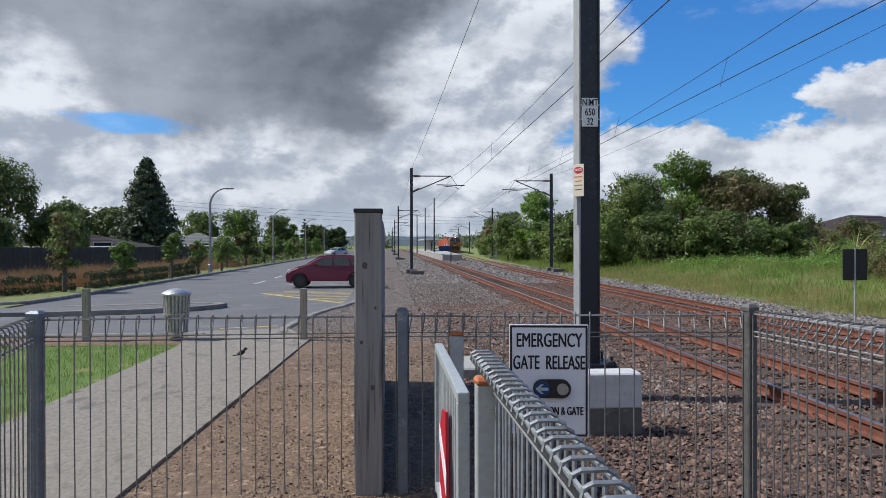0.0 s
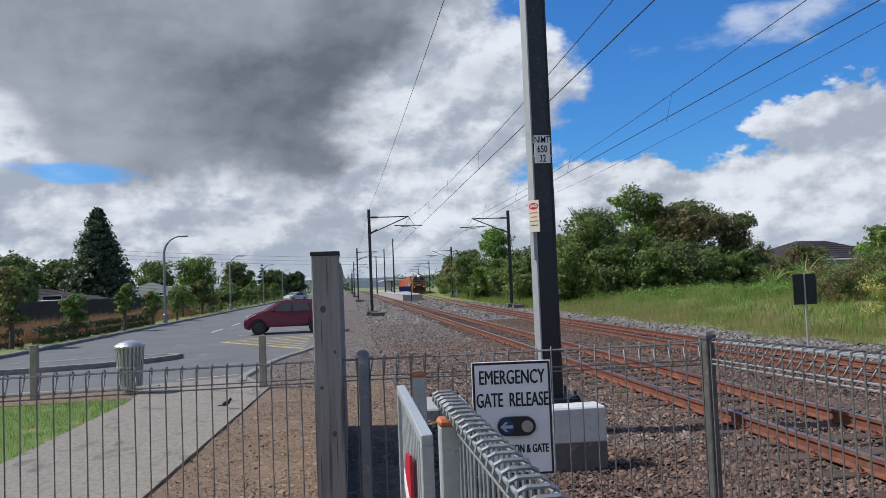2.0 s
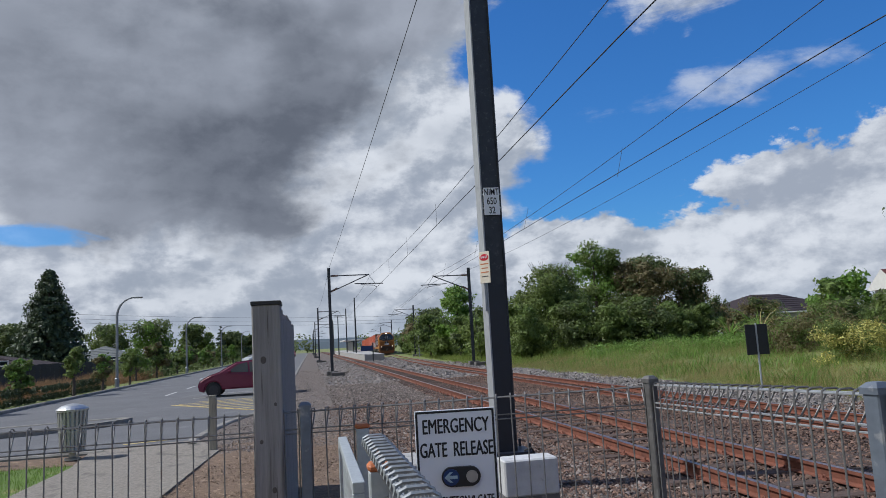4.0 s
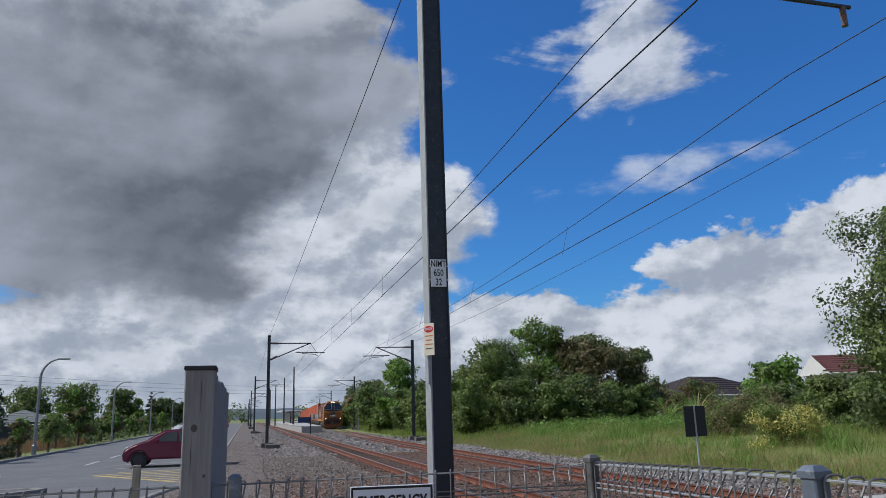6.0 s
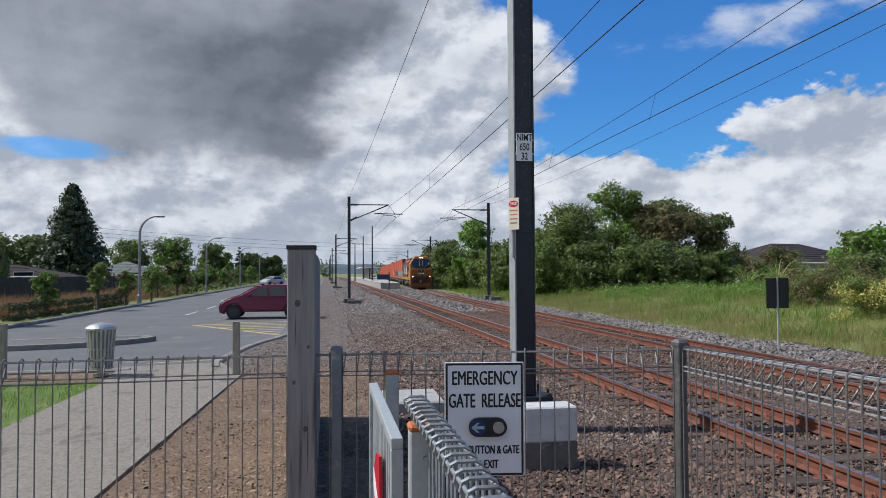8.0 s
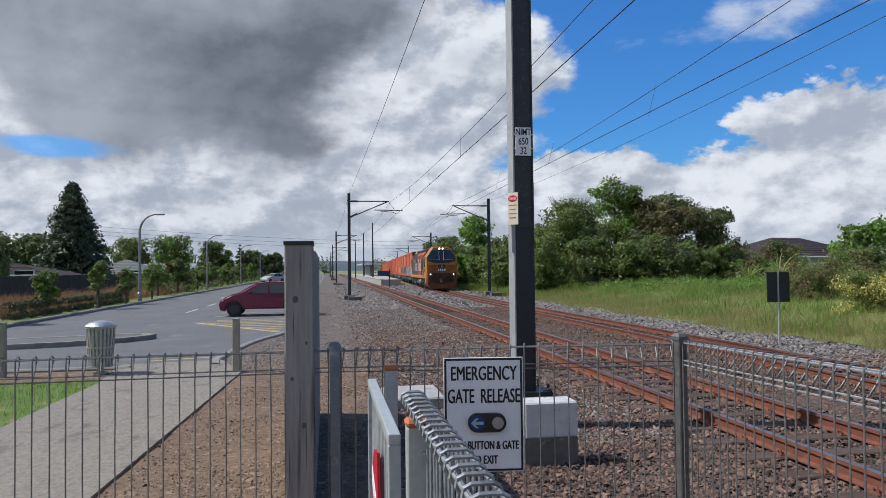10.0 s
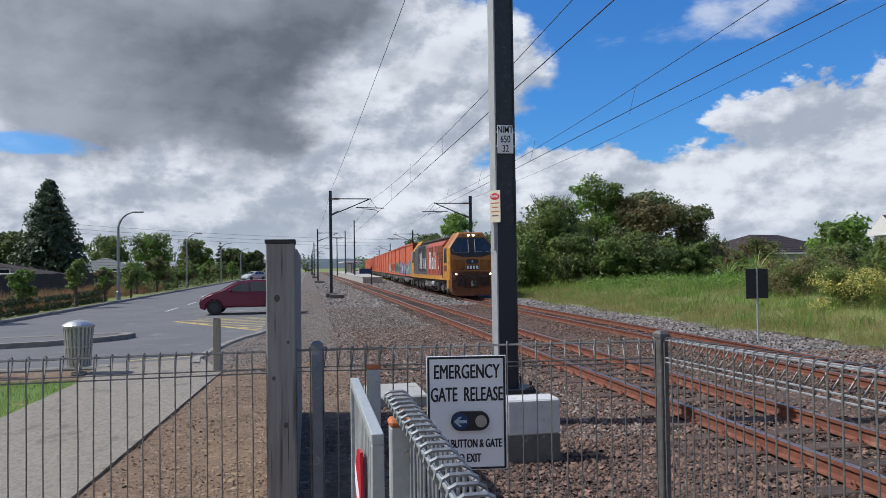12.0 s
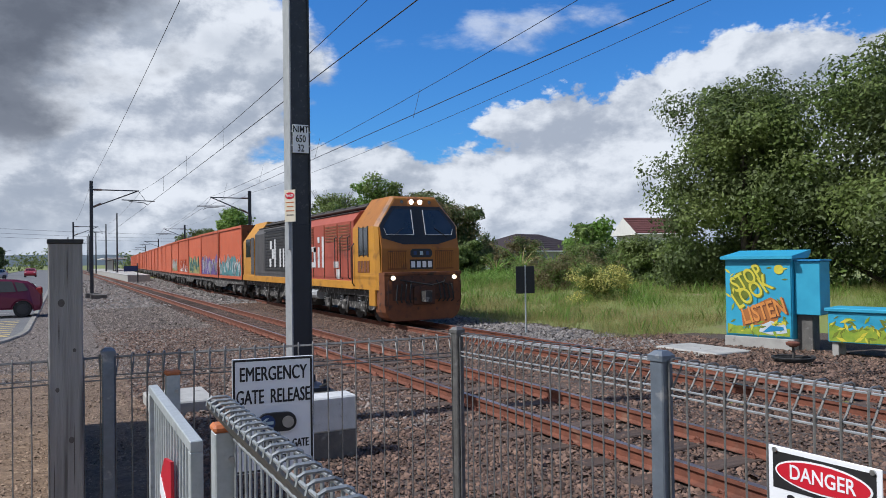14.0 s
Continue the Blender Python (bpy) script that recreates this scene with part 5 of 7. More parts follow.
    for s_ in (-1, 1):
        part("air_tank", tube(bmesh.new(), [(s_ * 1.12, 5.7, 0.72), (s_ * 1.12, 6.8, 0.72)], 0.19, 12), M_FLANGE, e)
    ax = bogie(e, 3.4, 3, 1.65) + bogie(e, 13.4, 3, 1.65)
    return e, ax


def container(parent, y0, y1, z0, z1, w=1.24):
    """A steel box: core, corrugated sides, corner posts, rails and roof."""
    c = part("container", B(-w + 0.03, y0 + 0.06, z0 + 0.05, w - 0.03, y1 - 0.06, z1 - 0.05), M_BOX, parent, "orange-red corrugated container")
    n = 22
    for s_ in (-1, 1):
        pts = []
        for k in range(n + 1):
            y = y0 + 0.12 + (y1 - y0 - 0.24) * k / n
            pts += [(s_ * w, y), (s_ * w, y + 0.10), (s_ * (w - 0.028), y + 0.14)] if k < n else [(s_ * w, y)]
        bm = bmesh.new()
        vs = [[bm.verts.new((x, y, z)) for x, y in pts] for z in (z0 + 0.14, z1 - 0.1)]
        for i in range(len(pts) - 1):
            bm.faces.new((vs[0][i], vs[0][i + 1], vs[1][i + 1], vs[1][i]))
        part("corrugated_side", bm, M_BOX, c)
        for y in (y0, y1 - 0.14):
            part("corner_post", B(s_ * (w - 0.02) - 0.06, y, z0, s_ * (w - 0.02) + 0.06, y + 0.14, z1), M_BOX, c)
        part("side_rail", B(s_ * w - 0.05, y0, z0, s_ * w + 0.05, y1, z0 + 0.15), M_BOX, c)
        part("side_rail", B(s_ * w - 0.05, y0, z1 - 0.11, s_ * w + 0.05, y1, z1), M_BOX, c)
    part("roof_panel", B(-w, y0 + 0.02, z1 - 0.05, w, y1 - 0.02, z1 + 0.02), M_LOCO_APRON, c, "dark weathered roof")
    return c


WAGON = 13.2


def wagon():
    e = empty("container_wagon", "flat wagon carrying two weathered orange-red containers", "freight wagon", group="wagons of the train")
    part("deck", B(-1.15, 0.2, 0.72, 1.15, WAGON - 0.2, 0.98, bevel=0.01), M_BOGIE, e)
    for s_ in (-1, 1):
        part("sole_bar", prism(bmesh.new(), [(0.2, 0.98), (0.2, 0.75), (4.2, 0.72), (5.2, 0.5), (8, 0.5), (9, 0.72), (WAGON - 0.2, 0.75), (WAGON - 0.2, 0.98)], s_ * 1.13, s_ * 1.18, "x"), M_BOGIE, e)
    part("coupler", B(-0.1, -0.1, 0.6, 0.1, 0.3, 0.82), M_BOGIE, e)
    for y0 in (0.28, 6.74):
        container(e, y0, y0 + 6.18, 1.0, 3.72)
        part("end_frame", B(-1.262, y0 - 0.02, 1.0, 1.262, y0 + 0.03, 3.73), M_LOCO_APRON, e)
    bogie(e, 2.1, 2, 1.8, 0.40)
    bogie(e, WAGON - 2.1, 2, 1.8, 0.40)
    return e


def graffiti(parent, y0, y1, mats, seed, z0=1.12, z1=2.1):
    """Spray-painted wild shapes, flat on a container side."""
    rng = random.Random(seed)
    n = 9
    for k in range(n):
        y = y0 + (y1 - y0) * (k + 0.5) / n
        h = z1 + rng.uniform(-0.25, 0.3)
        w = (y1 - y0) / n * 0.62
        f = part("fill_shape", prism(bmesh.new(), [(y - w, z0 + rng.uniform(0, 0.1)), (y + w * 0.9, z0), (y + w, h - 0.25), (y + rng.uniform(-0.1, 0.2), h), (y - w * 0.9, h - 0.2)], -1.258 - 0.001 * k, -1.25, "x"), mats[0], parent, "spray-painted graffiti fill")
        for q in range(3):
            a = rng.choice((80, 100, 60, 125, 90)) + rng.uniform(-12, 12)
            ln, yy, zz = rng.uniform(0.3, 0.8), y + rng.uniform(-w, w), z0 + (z1 - z0) * 0.6 * rng.random()
            dy, dz = math.cos(radians(a)) * ln, math.sin(radians(a)) * ln
            part("stroke", tube(bmesh.new(), [(-1.272, yy, zz), (-1.272, yy + dy * 0.5 + rng.uniform(-0.08, 0.08), zz + dz * 0.5), (-1.272, yy + dy, min(zz + dz, z1 + 0.25))], 0.026, 4), mats[1], f)


LOCO, AXLES = locomotive()
W0 = wagon()
W0.name = "container_wagon"
WAGONS = [W0] + [copy_thing(W0, pose(0, 0, 0)) for _ in range(11)]
graffiti(WAGONS[0], 0.6, 6.2, (M_GRAFF_TEAL, M_GRAFF_WHITE), 1)
graffiti(WAGONS[0], 7.1, 12.5, (M_GRAFF_PURPLE, M_GRAFF_WHITE), 2)
graffiti(WAGONS[1], 1.0, 6.0, (M_GRAFF_YELLOW, M_GRAFF_TEAL), 3)
graffiti(WAGONS[1], 7.4, 11.5, (M_GRAFF_WHITE, M_BOX), 4, 1.2, 1.9)
graffiti(WAGONS[2], 1.6, 5.5, (M_GRAFF_YELLOW, M_GRAFF_WHITE), 5, 1.2, 2.0)


# ---- car ----
def car(name, label, mat, length, h, at, rz, group=""):
    """A small hatchback, front towards -x in its own space."""
    e = empty(name, label, "car", at, group, rz=rz)
    L, w = length, 0.82
    s_ = L / 3.75
    side = [(0.02, 0.28), (-0.02, 0.50), (0.04, 0.66), (0.2, 0.78), (0.5, 0.90), (0.85, 1.0), (1.2, 1.2), (1.55, 1.36), (1.9, h - 0.03), (2.3, h), (2.8, h - 0.02), (3.25, h - 0.10), (3.42, h - 0.2), (3.62, 1.02), (3.73, 0.86), (3.75, 0.45), (3.68, 0.26)]
    def arch(cx, r, n=9):
        return [(cx + r * math.cos(a), 0.28 + r * math.sin(a)) for a in np.linspace(0.05, math.pi - 0.05, n)]
    low = arch(3.08, 0.34) + arch(0.62, 0.34)
    pts = [(x * s_, z) for x, z in side + [(3.45, 0.22)] + low + [(0.22, 0.22)]]
    bm = bmesh.new()
    def ring(y, inset):
        return [bm.verts.new((x + (0.06 * inset if x < L / 2 else -0.06 * inset), y, z - 0.02 * inset)) for x, z in pts]
    def tum(z):
        return 0.0 if z < 0.9 else (z - 0.9) * 0.32
    rows = []
    for sy in (-1, 1):
        rows.append([bm.verts.new((x, sy * (w - tum(z)), z)) for x, z in pts])
    n = len(pts)
    bm.faces.new(rows[0])
    bm.faces.new(rows[1][::-1])
    for i in range(n):
        bm.faces.new((rows[0][i], rows[0][(i + 1) % n], rows[1][(i + 1) % n], rows[1][i]))
    bmesh.ops.recalc_face_normals(bm, faces=bm.faces)
    eg = [ed for ed in bm.edges if len(ed.link_faces) == 2 and any(len(f.verts) > 6 for f in ed.link_faces)]
    bmesh.ops.bevel(bm, geom=eg, offset=0.06, segments=3, affect="EDGES", clamp_overlap=True)
    body = part("car_body", bm, mat, e)
    for sy in (-1, 1):
        for p in ([(1.18, 1.02), (1.62, 1.32), (2.02, 1.42), (2.06, 0.99)], [(2.13, 0.99), (2.10, 1.425), (2.72, 1.40), (2.86, 1.0)], [(2.93, 1.0), (2.80, 1.39), (3.12, 1.31), (3.28, 1.05)]):
            b2 = bmesh.new()
            zz = [z * h / 1.5 for _, z in p]
            a = [b2.verts.new((x * s_, sy * (w - tum(z) - 0.03), z)) for (x, _), z in zip(p, zz)]
            b = [b2.verts.new((x * s_, sy * (w - tum(z) + 0.009), z)) for (x, _), z in zip(p, zz)]
            b2.faces.new(a)
            b2.faces.new(b)
            for i in range(4):
                b2.faces.new((a[i], a[(i + 1) % 4], b[(i + 1) % 4], b[i]))
            bmesh.ops.recalc_face_normals(b2, faces=b2.faces)
            part("side_window", b2, M_GLASS, body, "dark side window")
        part("door_handle", B(1.75 * s_, sy * (w + 0.004) - 0.01, 0.80, 1.93 * s_, sy * (w + 0.004) + 0.012, 0.83), mat, body)
        part("mirror", B(1.22 * s_, sy * (w + 0.02) - 0.06, 0.93, 1.36 * s_, sy * (w + 0.02) + 0.08, 1.05, bevel=0.03), mat, body)
        part("headlamp", B(0.05, sy * 0.64 - 0.12, 0.62, 0.5, sy * 0.64 + 0.17, 0.80, bevel=0.05), M_LAMPGLASS, body)
        part("tail_lamp", B(L - 0.2, sy * 0.66 - 0.1, 0.80, L - 0.01, sy * 0.66 + 0.14, 1.08, bevel=0.03), M_TAIL, body, "red tail lamp")
    def across(name_, x0, z0, x1, z1, lab):
        b3 = bmesh.new()
        dx, dz = (x1 - x0), (z1 - z0)
        nrm = Vector((-dz, 0, dx)).normalized() * 0.012
        if nrm.z < 0:
            nrm = -nrm
        v = [b3.verts.new(Vector((x, y, z)) + nrm) for x, y, z in ((x0, -0.66, z0), (x1, -0.56, z1), (x1, 0.56, z1), (x0, 0.66, z0))]
        b3.faces.new(v)
        bmesh.ops.solidify(b3, geom=b3.faces[:], thickness=0.015)
        part(name_, b3, M_GLASS, body, lab)
    across("windscreen", 0.95 * s_, 1.06, 1.55 * s_, 1.36, "sloping windscreen")
    across("rear_window", 3.40 * s_, h - 0.16, 3.62 * s_, 1.0, "rear window")
    for cx in (0.62, 3.08):
        for sy in (-1, 1):
            b4 = bmesh.new()
            lathe(b4, [(0.2, -0.1), (0.28, -0.1), (0.3, -0.06), (0.3, 0.06), (0.28, 0.1), (0.2, 0.1)], 20)
            bmesh.ops.transform(b4, matrix=Matrix.Translation((cx * s_, sy * 0.72, 0.3)) @ Matrix.Rotation(radians(90), 4, "X"), verts=b4.verts)
            wh = part("wheel", b4, M_RUBBER, e, "black tyre")
            b5 = bmesh.new()
            lathe(b5, [(0.05, -0.112), (0.19, -0.106), (0.19, 0.106), (0.05, 0.112)], 14)
            bmesh.ops.transform(b5, matrix=Matrix.Translation((cx * s_, sy * 0.72, 0.3)) @ Matrix.Rotation(radians(90), 4, "X"), verts=b5.verts)
            part("wheel_rim", b5, M_ALLOY, wh)
    return e


car("hatchback_car", "maroon five-door hatchback parked across the hatched bay", M_CAR, 3.55, 1.42, (-4.15, 31.0, -0.155), 0)
car("parked_car", "silver hatchback parked by the far kerb", M_CARWHITE, 4.1, 1.45, (-9.6, 116, -0.155), 52)
RED_CAR = car("distant_car", "small red car approaching along the street", M_CARRED, 4.0, 1.45, (-3.5, 150, -0.155), 90)


# ---- street furniture ----
def bollard(x, y):
    e = empty("bollard", "square weathered grey timber bollard", "bollard", (x, y, 0), "bollards along the path")
    part("bollard_shaft", B(-0.065, -0.065, -0.25, 0.065, 0.065, 0.80, bevel=0.012), M_BOLLARD, e)
    part("bollard_top", prism(bmesh.new(), [(-0.06, -0.06), (0.06, -0.06), (0.06, 0.06), (-0.06, 0.06)], 0.80, 0.83), M_BOLLARD, e)


bollard(-5.6, 13.75)
bollard(-1.47, 13.5)


def litter_bin(x, y):
    e = empty("litter_bin", "round stainless slatted litter bin with a domed lid", "litter bin", (x, y, -0.15))
    part("bin_foot", lathe(bmesh.new(), [(0.14, 0), (0.14, 0.03), (0.06, 0.05), (0.06, 0.14)], 14), M_BINSLAT, e)
    for k in range(22):
        a = 2 * math.pi * k / 22
        bm = B(-0.018, -0.005, 0.14, 0.018, 0.005, 0.86)
        for v in bm.verts:
            if v.co.z > 0.5:
                v.co.y -= 0.05
        bmesh.ops.transform(bm, matrix=Matrix.Rotation(a, 4, "Z") @ Matrix.Translation((0, -0.2, 0)), verts=bm.verts)
        part("slat", bm, M_BINSLAT, e)
    for z, r in ((0.15, 0.205), (0.5, 0.225), (0.86, 0.255)):
        part("hoop", lathe(bmesh.new(), [(r, z - 0.012), (r + 0.012, z - 0.012), (r + 0.012, z + 0.012), (r, z + 0.012)], 22), M_BINSLAT, e)
    part("bin_liner", lathe(bmesh.new(), [(0.17, 0.16), (0.18, 0.5), (0.21, 0.84)], 16), M_GALV, e)
    part("bin_lid", lathe(bmesh.new(), [(0.265, 0.865), (0.275, 0.885), (0.25, 0.91), (0.18, 0.95), (0.09, 0.975), (0.02, 0.985)], 22), M_STAINLESS, e, "shiny domed lid")


litter_bin(-3.92, 13.75)


def street_lamp(x, y, h=5.35, side=1):
    e = empty("street_lamp", "curved grey steel street lamp", "street lamp", (x, y, -0.15), "street lamps")
    pts = [(0, 0, 0), (0, 0, h * 0.55), (0, 0, h * 0.8)] + [(0.95 * (1 - math.cos(a)), 0, h * 0.8 + (h * 0.2) * math.sin(a)) for a in np.linspace(0.2, 1.45, 7)]
    part("lamp_pole", tube(bmesh.new(), pts, 0.085, 8, 0.04), M_LAMPPOST, e)
    part("lamp_head", B(0.8, -0.09, h - 0.03, 1.45, 0.09, h + 0.05, bevel=0.02), M_LAMPPOST, e)
    part("lens", B(0.95, -0.07, h - 0.045, 1.4, 0.07, h - 0.03), M_LAMPGLASS, e)
    part("pole_base", lathe(bmesh.new(), [(0.13, 0), (0.13, 0.6), (0.09, 0.65)], 8), M_LAMPPOST, e)


for x_, y_ in ((-10.95, 45.5), (-11.4, 73), (-11.4, 101), (-11.4, 130), (-11.4, 160), (-11.4, 195)):
    street_lamp(x_, y_)


def sign_back(x, y):
    e = empty("track_sign", "back of a black double signboard on a thin pole", "track sign", (x, y, 0))
    for x0, x1 in ((-0.29, -0.025), (0.025, 0.29)):
        part("sign_board", B(x0, -0.012, 0.84, x1, 0.012, 1.55, bevel=0.004), M_BLACK, e)
    part("sign_pole", tube(bmesh.new(), [(0, 0.0, -0.4), (0, 0.0, 1.58)], 0.022, 8), M_GALV, e)
    part("bracket", B(-0.2, 0.012, 1.0, 0.2, 0.03, 1.04), M_GALV, e)
    part("bracket", B(-0.2, 0.012, 1.36, 0.2, 0.03, 1.40), M_GALV, e)


sign_back(10.75, 15.2)


# ---- trackside cabinets ----
def cabinet():
    c, d = Vector((12.62, 10.35, 0)), Vector((0.38, -1.46, 0)).normalized()
    nrm = Vector((d.y, -d.x, 0))
    m = facing(c + d * 0.68, nrm) @ Matrix.Diagonal((0.9, 0.89, 1, 1))
    e = empty("signal_cabinet", "tall blue trackside cabinet painted with a lettered mural", "cabinet")
    X = lambda *a, **k: B(*a, **k, m=m)
    w = 0.77
    part("plinth", X(-w - 0.03, -0.3, -0.75, w + 0.03, 0.06, 0.02, bevel=0.01), M_CONC, e, "pale concrete plinth")
    body = part("cabinet_body", X(-w, 0.06, -0.72, w, 1.88, 0, bevel=0.01), M_CYAN, e)
    bm = bmesh.new()
    prism(bm, [(0.12, 1.88), (0.12, 1.945), (-0.85, 2.09), (-0.85, 2.02), (-0.72, 1.9)], -w - 0.06, w + 0.06, "x")
    bmesh.ops.transform(bm, matrix=m @ Matrix(((1, 0, 0, 0), (0, 0, 1, 0), (0, 1, 0, 0), (0, 0, 0, 1))), verts=bm.verts)
    bmesh.ops.recalc_face_normals(bm, faces=bm.faces)
    part("cabinet_roof", bm, M_CYAN, e, "pale blue sloping roof")
    for x0, x1 in ((-w + 0.02, -0.006), (0.006, w - 0.02)):
        part("cabinet_door", X(x0, 0.1, 0, x1, 1.8, 0.02, bevel=0.004), M_CYAN, body, "blue door with painted mural")
    # mural: flat painted shapes
    def paint(pts, z, mat, nm="painted_shape"):
        part(nm, prism(bmesh.new(), pts, z - 0.002, z, m=m), mat, body)
    rng = random.Random(4)
    paint([(-0.72, 0.12), (0.72, 0.12), (0.72, 0.3), (0.45, 0.28), (0.1, 0.34), (-0.3, 0.25), (-0.72, 0.36)], 0.024, M_LIME)
    paint([(-0.6, 0.95), (-0.42, 0.75), (-0.02, 1.2), (0.18, 1.5), (0.0, 1.72), (-0.5, 1.55), (-0.66, 1.3)], 0.025, M_OLIVE)
    paint([(-0.35, 0.3), (0.42, 0.42), (0.6, 0.85), (0.3, 1.0), (-0.38, 0.66)], 0.025, M_MURALOR)
    paint([(0.02, 0.2), (0.3, 0.14), (0.66, 0.2), (0.62, 0.38), (0.3, 0.46), (0.1, 0.36)], 0.027, M_MURALWHITE)
    paint([(0.1, 0.18), (0.36, 0.22), (0.6, 0.26), (0.58, 0.33), (0.3, 0.36)], 0.029, M_CYANDARK)
    for k in range(60):
        x, y = rng.uniform(-0.7, 0.7), rng.choice((rng.uniform(0.15, 0.6), rng.uniform(0.15, 1.75)))
        if -0.5 < x < 0.5 and 0.45 < y < 1.6:
            continue
        a, s_ = rng.uniform(0, 3.14), rng.uniform(0.05, 0.13)
        ca, sa = math.cos(a) * s_, math.sin(a) * s_
        paint([(x - ca, y - sa), (x + sa * 0.3, y - ca * 0.3), (x + ca, y + sa), (x - sa * 0.3, y + ca * 0.3)], 0.0262 + k * 0.00003, rng.choice((M_OLIVE, M_LIME, M_MURALYEL)))
    paint([(0.50 + 0.11 * math.cos(a), 1.64 + 0.11 * math.sin(a)) for a in np.linspace(0, 6.283, 20, endpoint=False)], 0.03, M_MURALYEL)
    for body_, x, y, s_, mat, rot in (("STOP", -0.24, 1.42, 0.52, M_MURALYEL, 30), ("LOOK", -0.12, 1.10, 0.56, M_MURALYEL, 33), ("LISTEN", 0.14, 0.66, 0.54, M_LISTEN, 17)):
        mm = m @ Matrix.Translation((x + 0.02, y - 0.02, 0.031)) @ Matrix.Rotation(radians(rot), 4, "Z")
        words(body_, s_, mm, M_OLIVE if mat is M_MURALYEL else M_LOCO_APRON, body, sx=0.64, bold=0.016)
        mm = m @ Matrix.Translation((x, y, 0.034)) @ Matrix.Rotation(radians(rot), 4, "Z")
        words(body_, s_, mm, mat, body, sx=0.62, bold=0.010)
    side = part("side_box", X(w + 0.01, 0.62, -0.62, w + 0.55, 1.82, -0.1, bevel=0.01), M_CYAN, e, "bright blue side box")
    part("side_box_lid", X(w - 0.0, 1.82, -0.66, w + 0.58, 1.86, -0.06, bevel=0.005), M_CYANDARK, e)
    part("side_leg", X(w + 0.01, -0.3, -0.56, w + 0.34, 0.62, -0.2, bevel=0.01), M_CONCDARK, e)
    # low cabinet
    m2 = facing(Vector((12.88, 8.2, -0.02)) + d * 0.55, nrm) @ Matrix.Diagonal((0.9, 0.95, 0.9, 1))
    e2 = empty("battery_box", "low blue trackside box on short legs with a leafy mural", "cabinet")
    b2 = part("box_body", B(-0.62, 0.12, -0.75, 0.62, 0.72, 0, bevel=0.01, m=m2), M_CYAN, e2)
    part("box_lid", B(-0.68, 0.72, -0.8, 0.68, 0.80, 0.05, bevel=0.015, m=m2), M_CYAN, e2, "pale blue lid")
    for x in (-0.56, 0.44):
        part("box_leg", B(x, -0.3, -0.5, x + 0.12, 0.12, -0.05, m=m2), M_CONC, e2)
    def paint2(pts, z, mat):
        part("painted_shape", prism(bmesh.new(), pts, z - 0.002, z, m=m2), mat, b2)
    paint2([(-0.6, 0.14), (0.6, 0.14), (0.6, 0.3), (0.2, 0.46), (-0.2, 0.36), (-0.6, 0.5)], 0.004, M_LIME)
    for k in range(40):
        x, y = rng.uniform(-0.55, 0.55), rng.uniform(0.17, 0.62)
        a, s_ = rng.uniform(0, 3.14), rng.uniform(0.05, 0.12)
        ca, sa = math.cos(a) * s_, math.sin(a) * s_
        paint2([(x - ca, y - sa), (x + sa * 0.3, y - ca * 0.3), (x + ca, y + sa), (x - sa * 0.3, y + ca * 0.3)], 0.006 + k * 0.00004, rng.choice((M_OLIVE, M_OLIVE, M_MURALYEL, M_LIME)))
    # points lever
    e3 = empty("point_lever", "small rusty trackside lever stand with coiled cable", "lever stand", (11.5, 7.95, -0.16))
    part("lever_foot", B(-0.15, -0.12, 0, 0.15, 0.12, 0.05, bevel=0.01), M_BOGIE, e3)
    part("lever_stem", tube(bmesh.new(), [(0, 0, 0.04), (0.02, 0, 0.17), (0, 0, 0.31)], 0.022, 8), M_BOGIE, e3)
    part("lever_top", lathe(bmesh.new(), [(0.04, 0.27), (0.11, 0.31), (0.12, 0.35), (0.08, 0.37)], 12), M_RAIL, e3)
    part("cable_coil", tube(bmesh.new(), [((0.3 + 0.02 * k / 12) * math.cos(k * 0.5), (0.3 + 0.02 * k / 12) * math.sin(k * 0.5), 0.03 + 0.002 * k) for k in range(38)], 0.018, 5), M_RUBBER, e3)
    tagged(part("concrete_cover", B(11.1, 9.3, -0.3, 12.1, 10.9, -0.125, bevel=0.02), M_CONC), "flat pale concrete pad beside the cabinets", "concrete cover")
    sheet("cabinet_apron", 12.0, -6, 16.6, 12.6, -0.17, M_BALLBED, "dark gravel apron under the cabinets", "gravel")


cabinet()


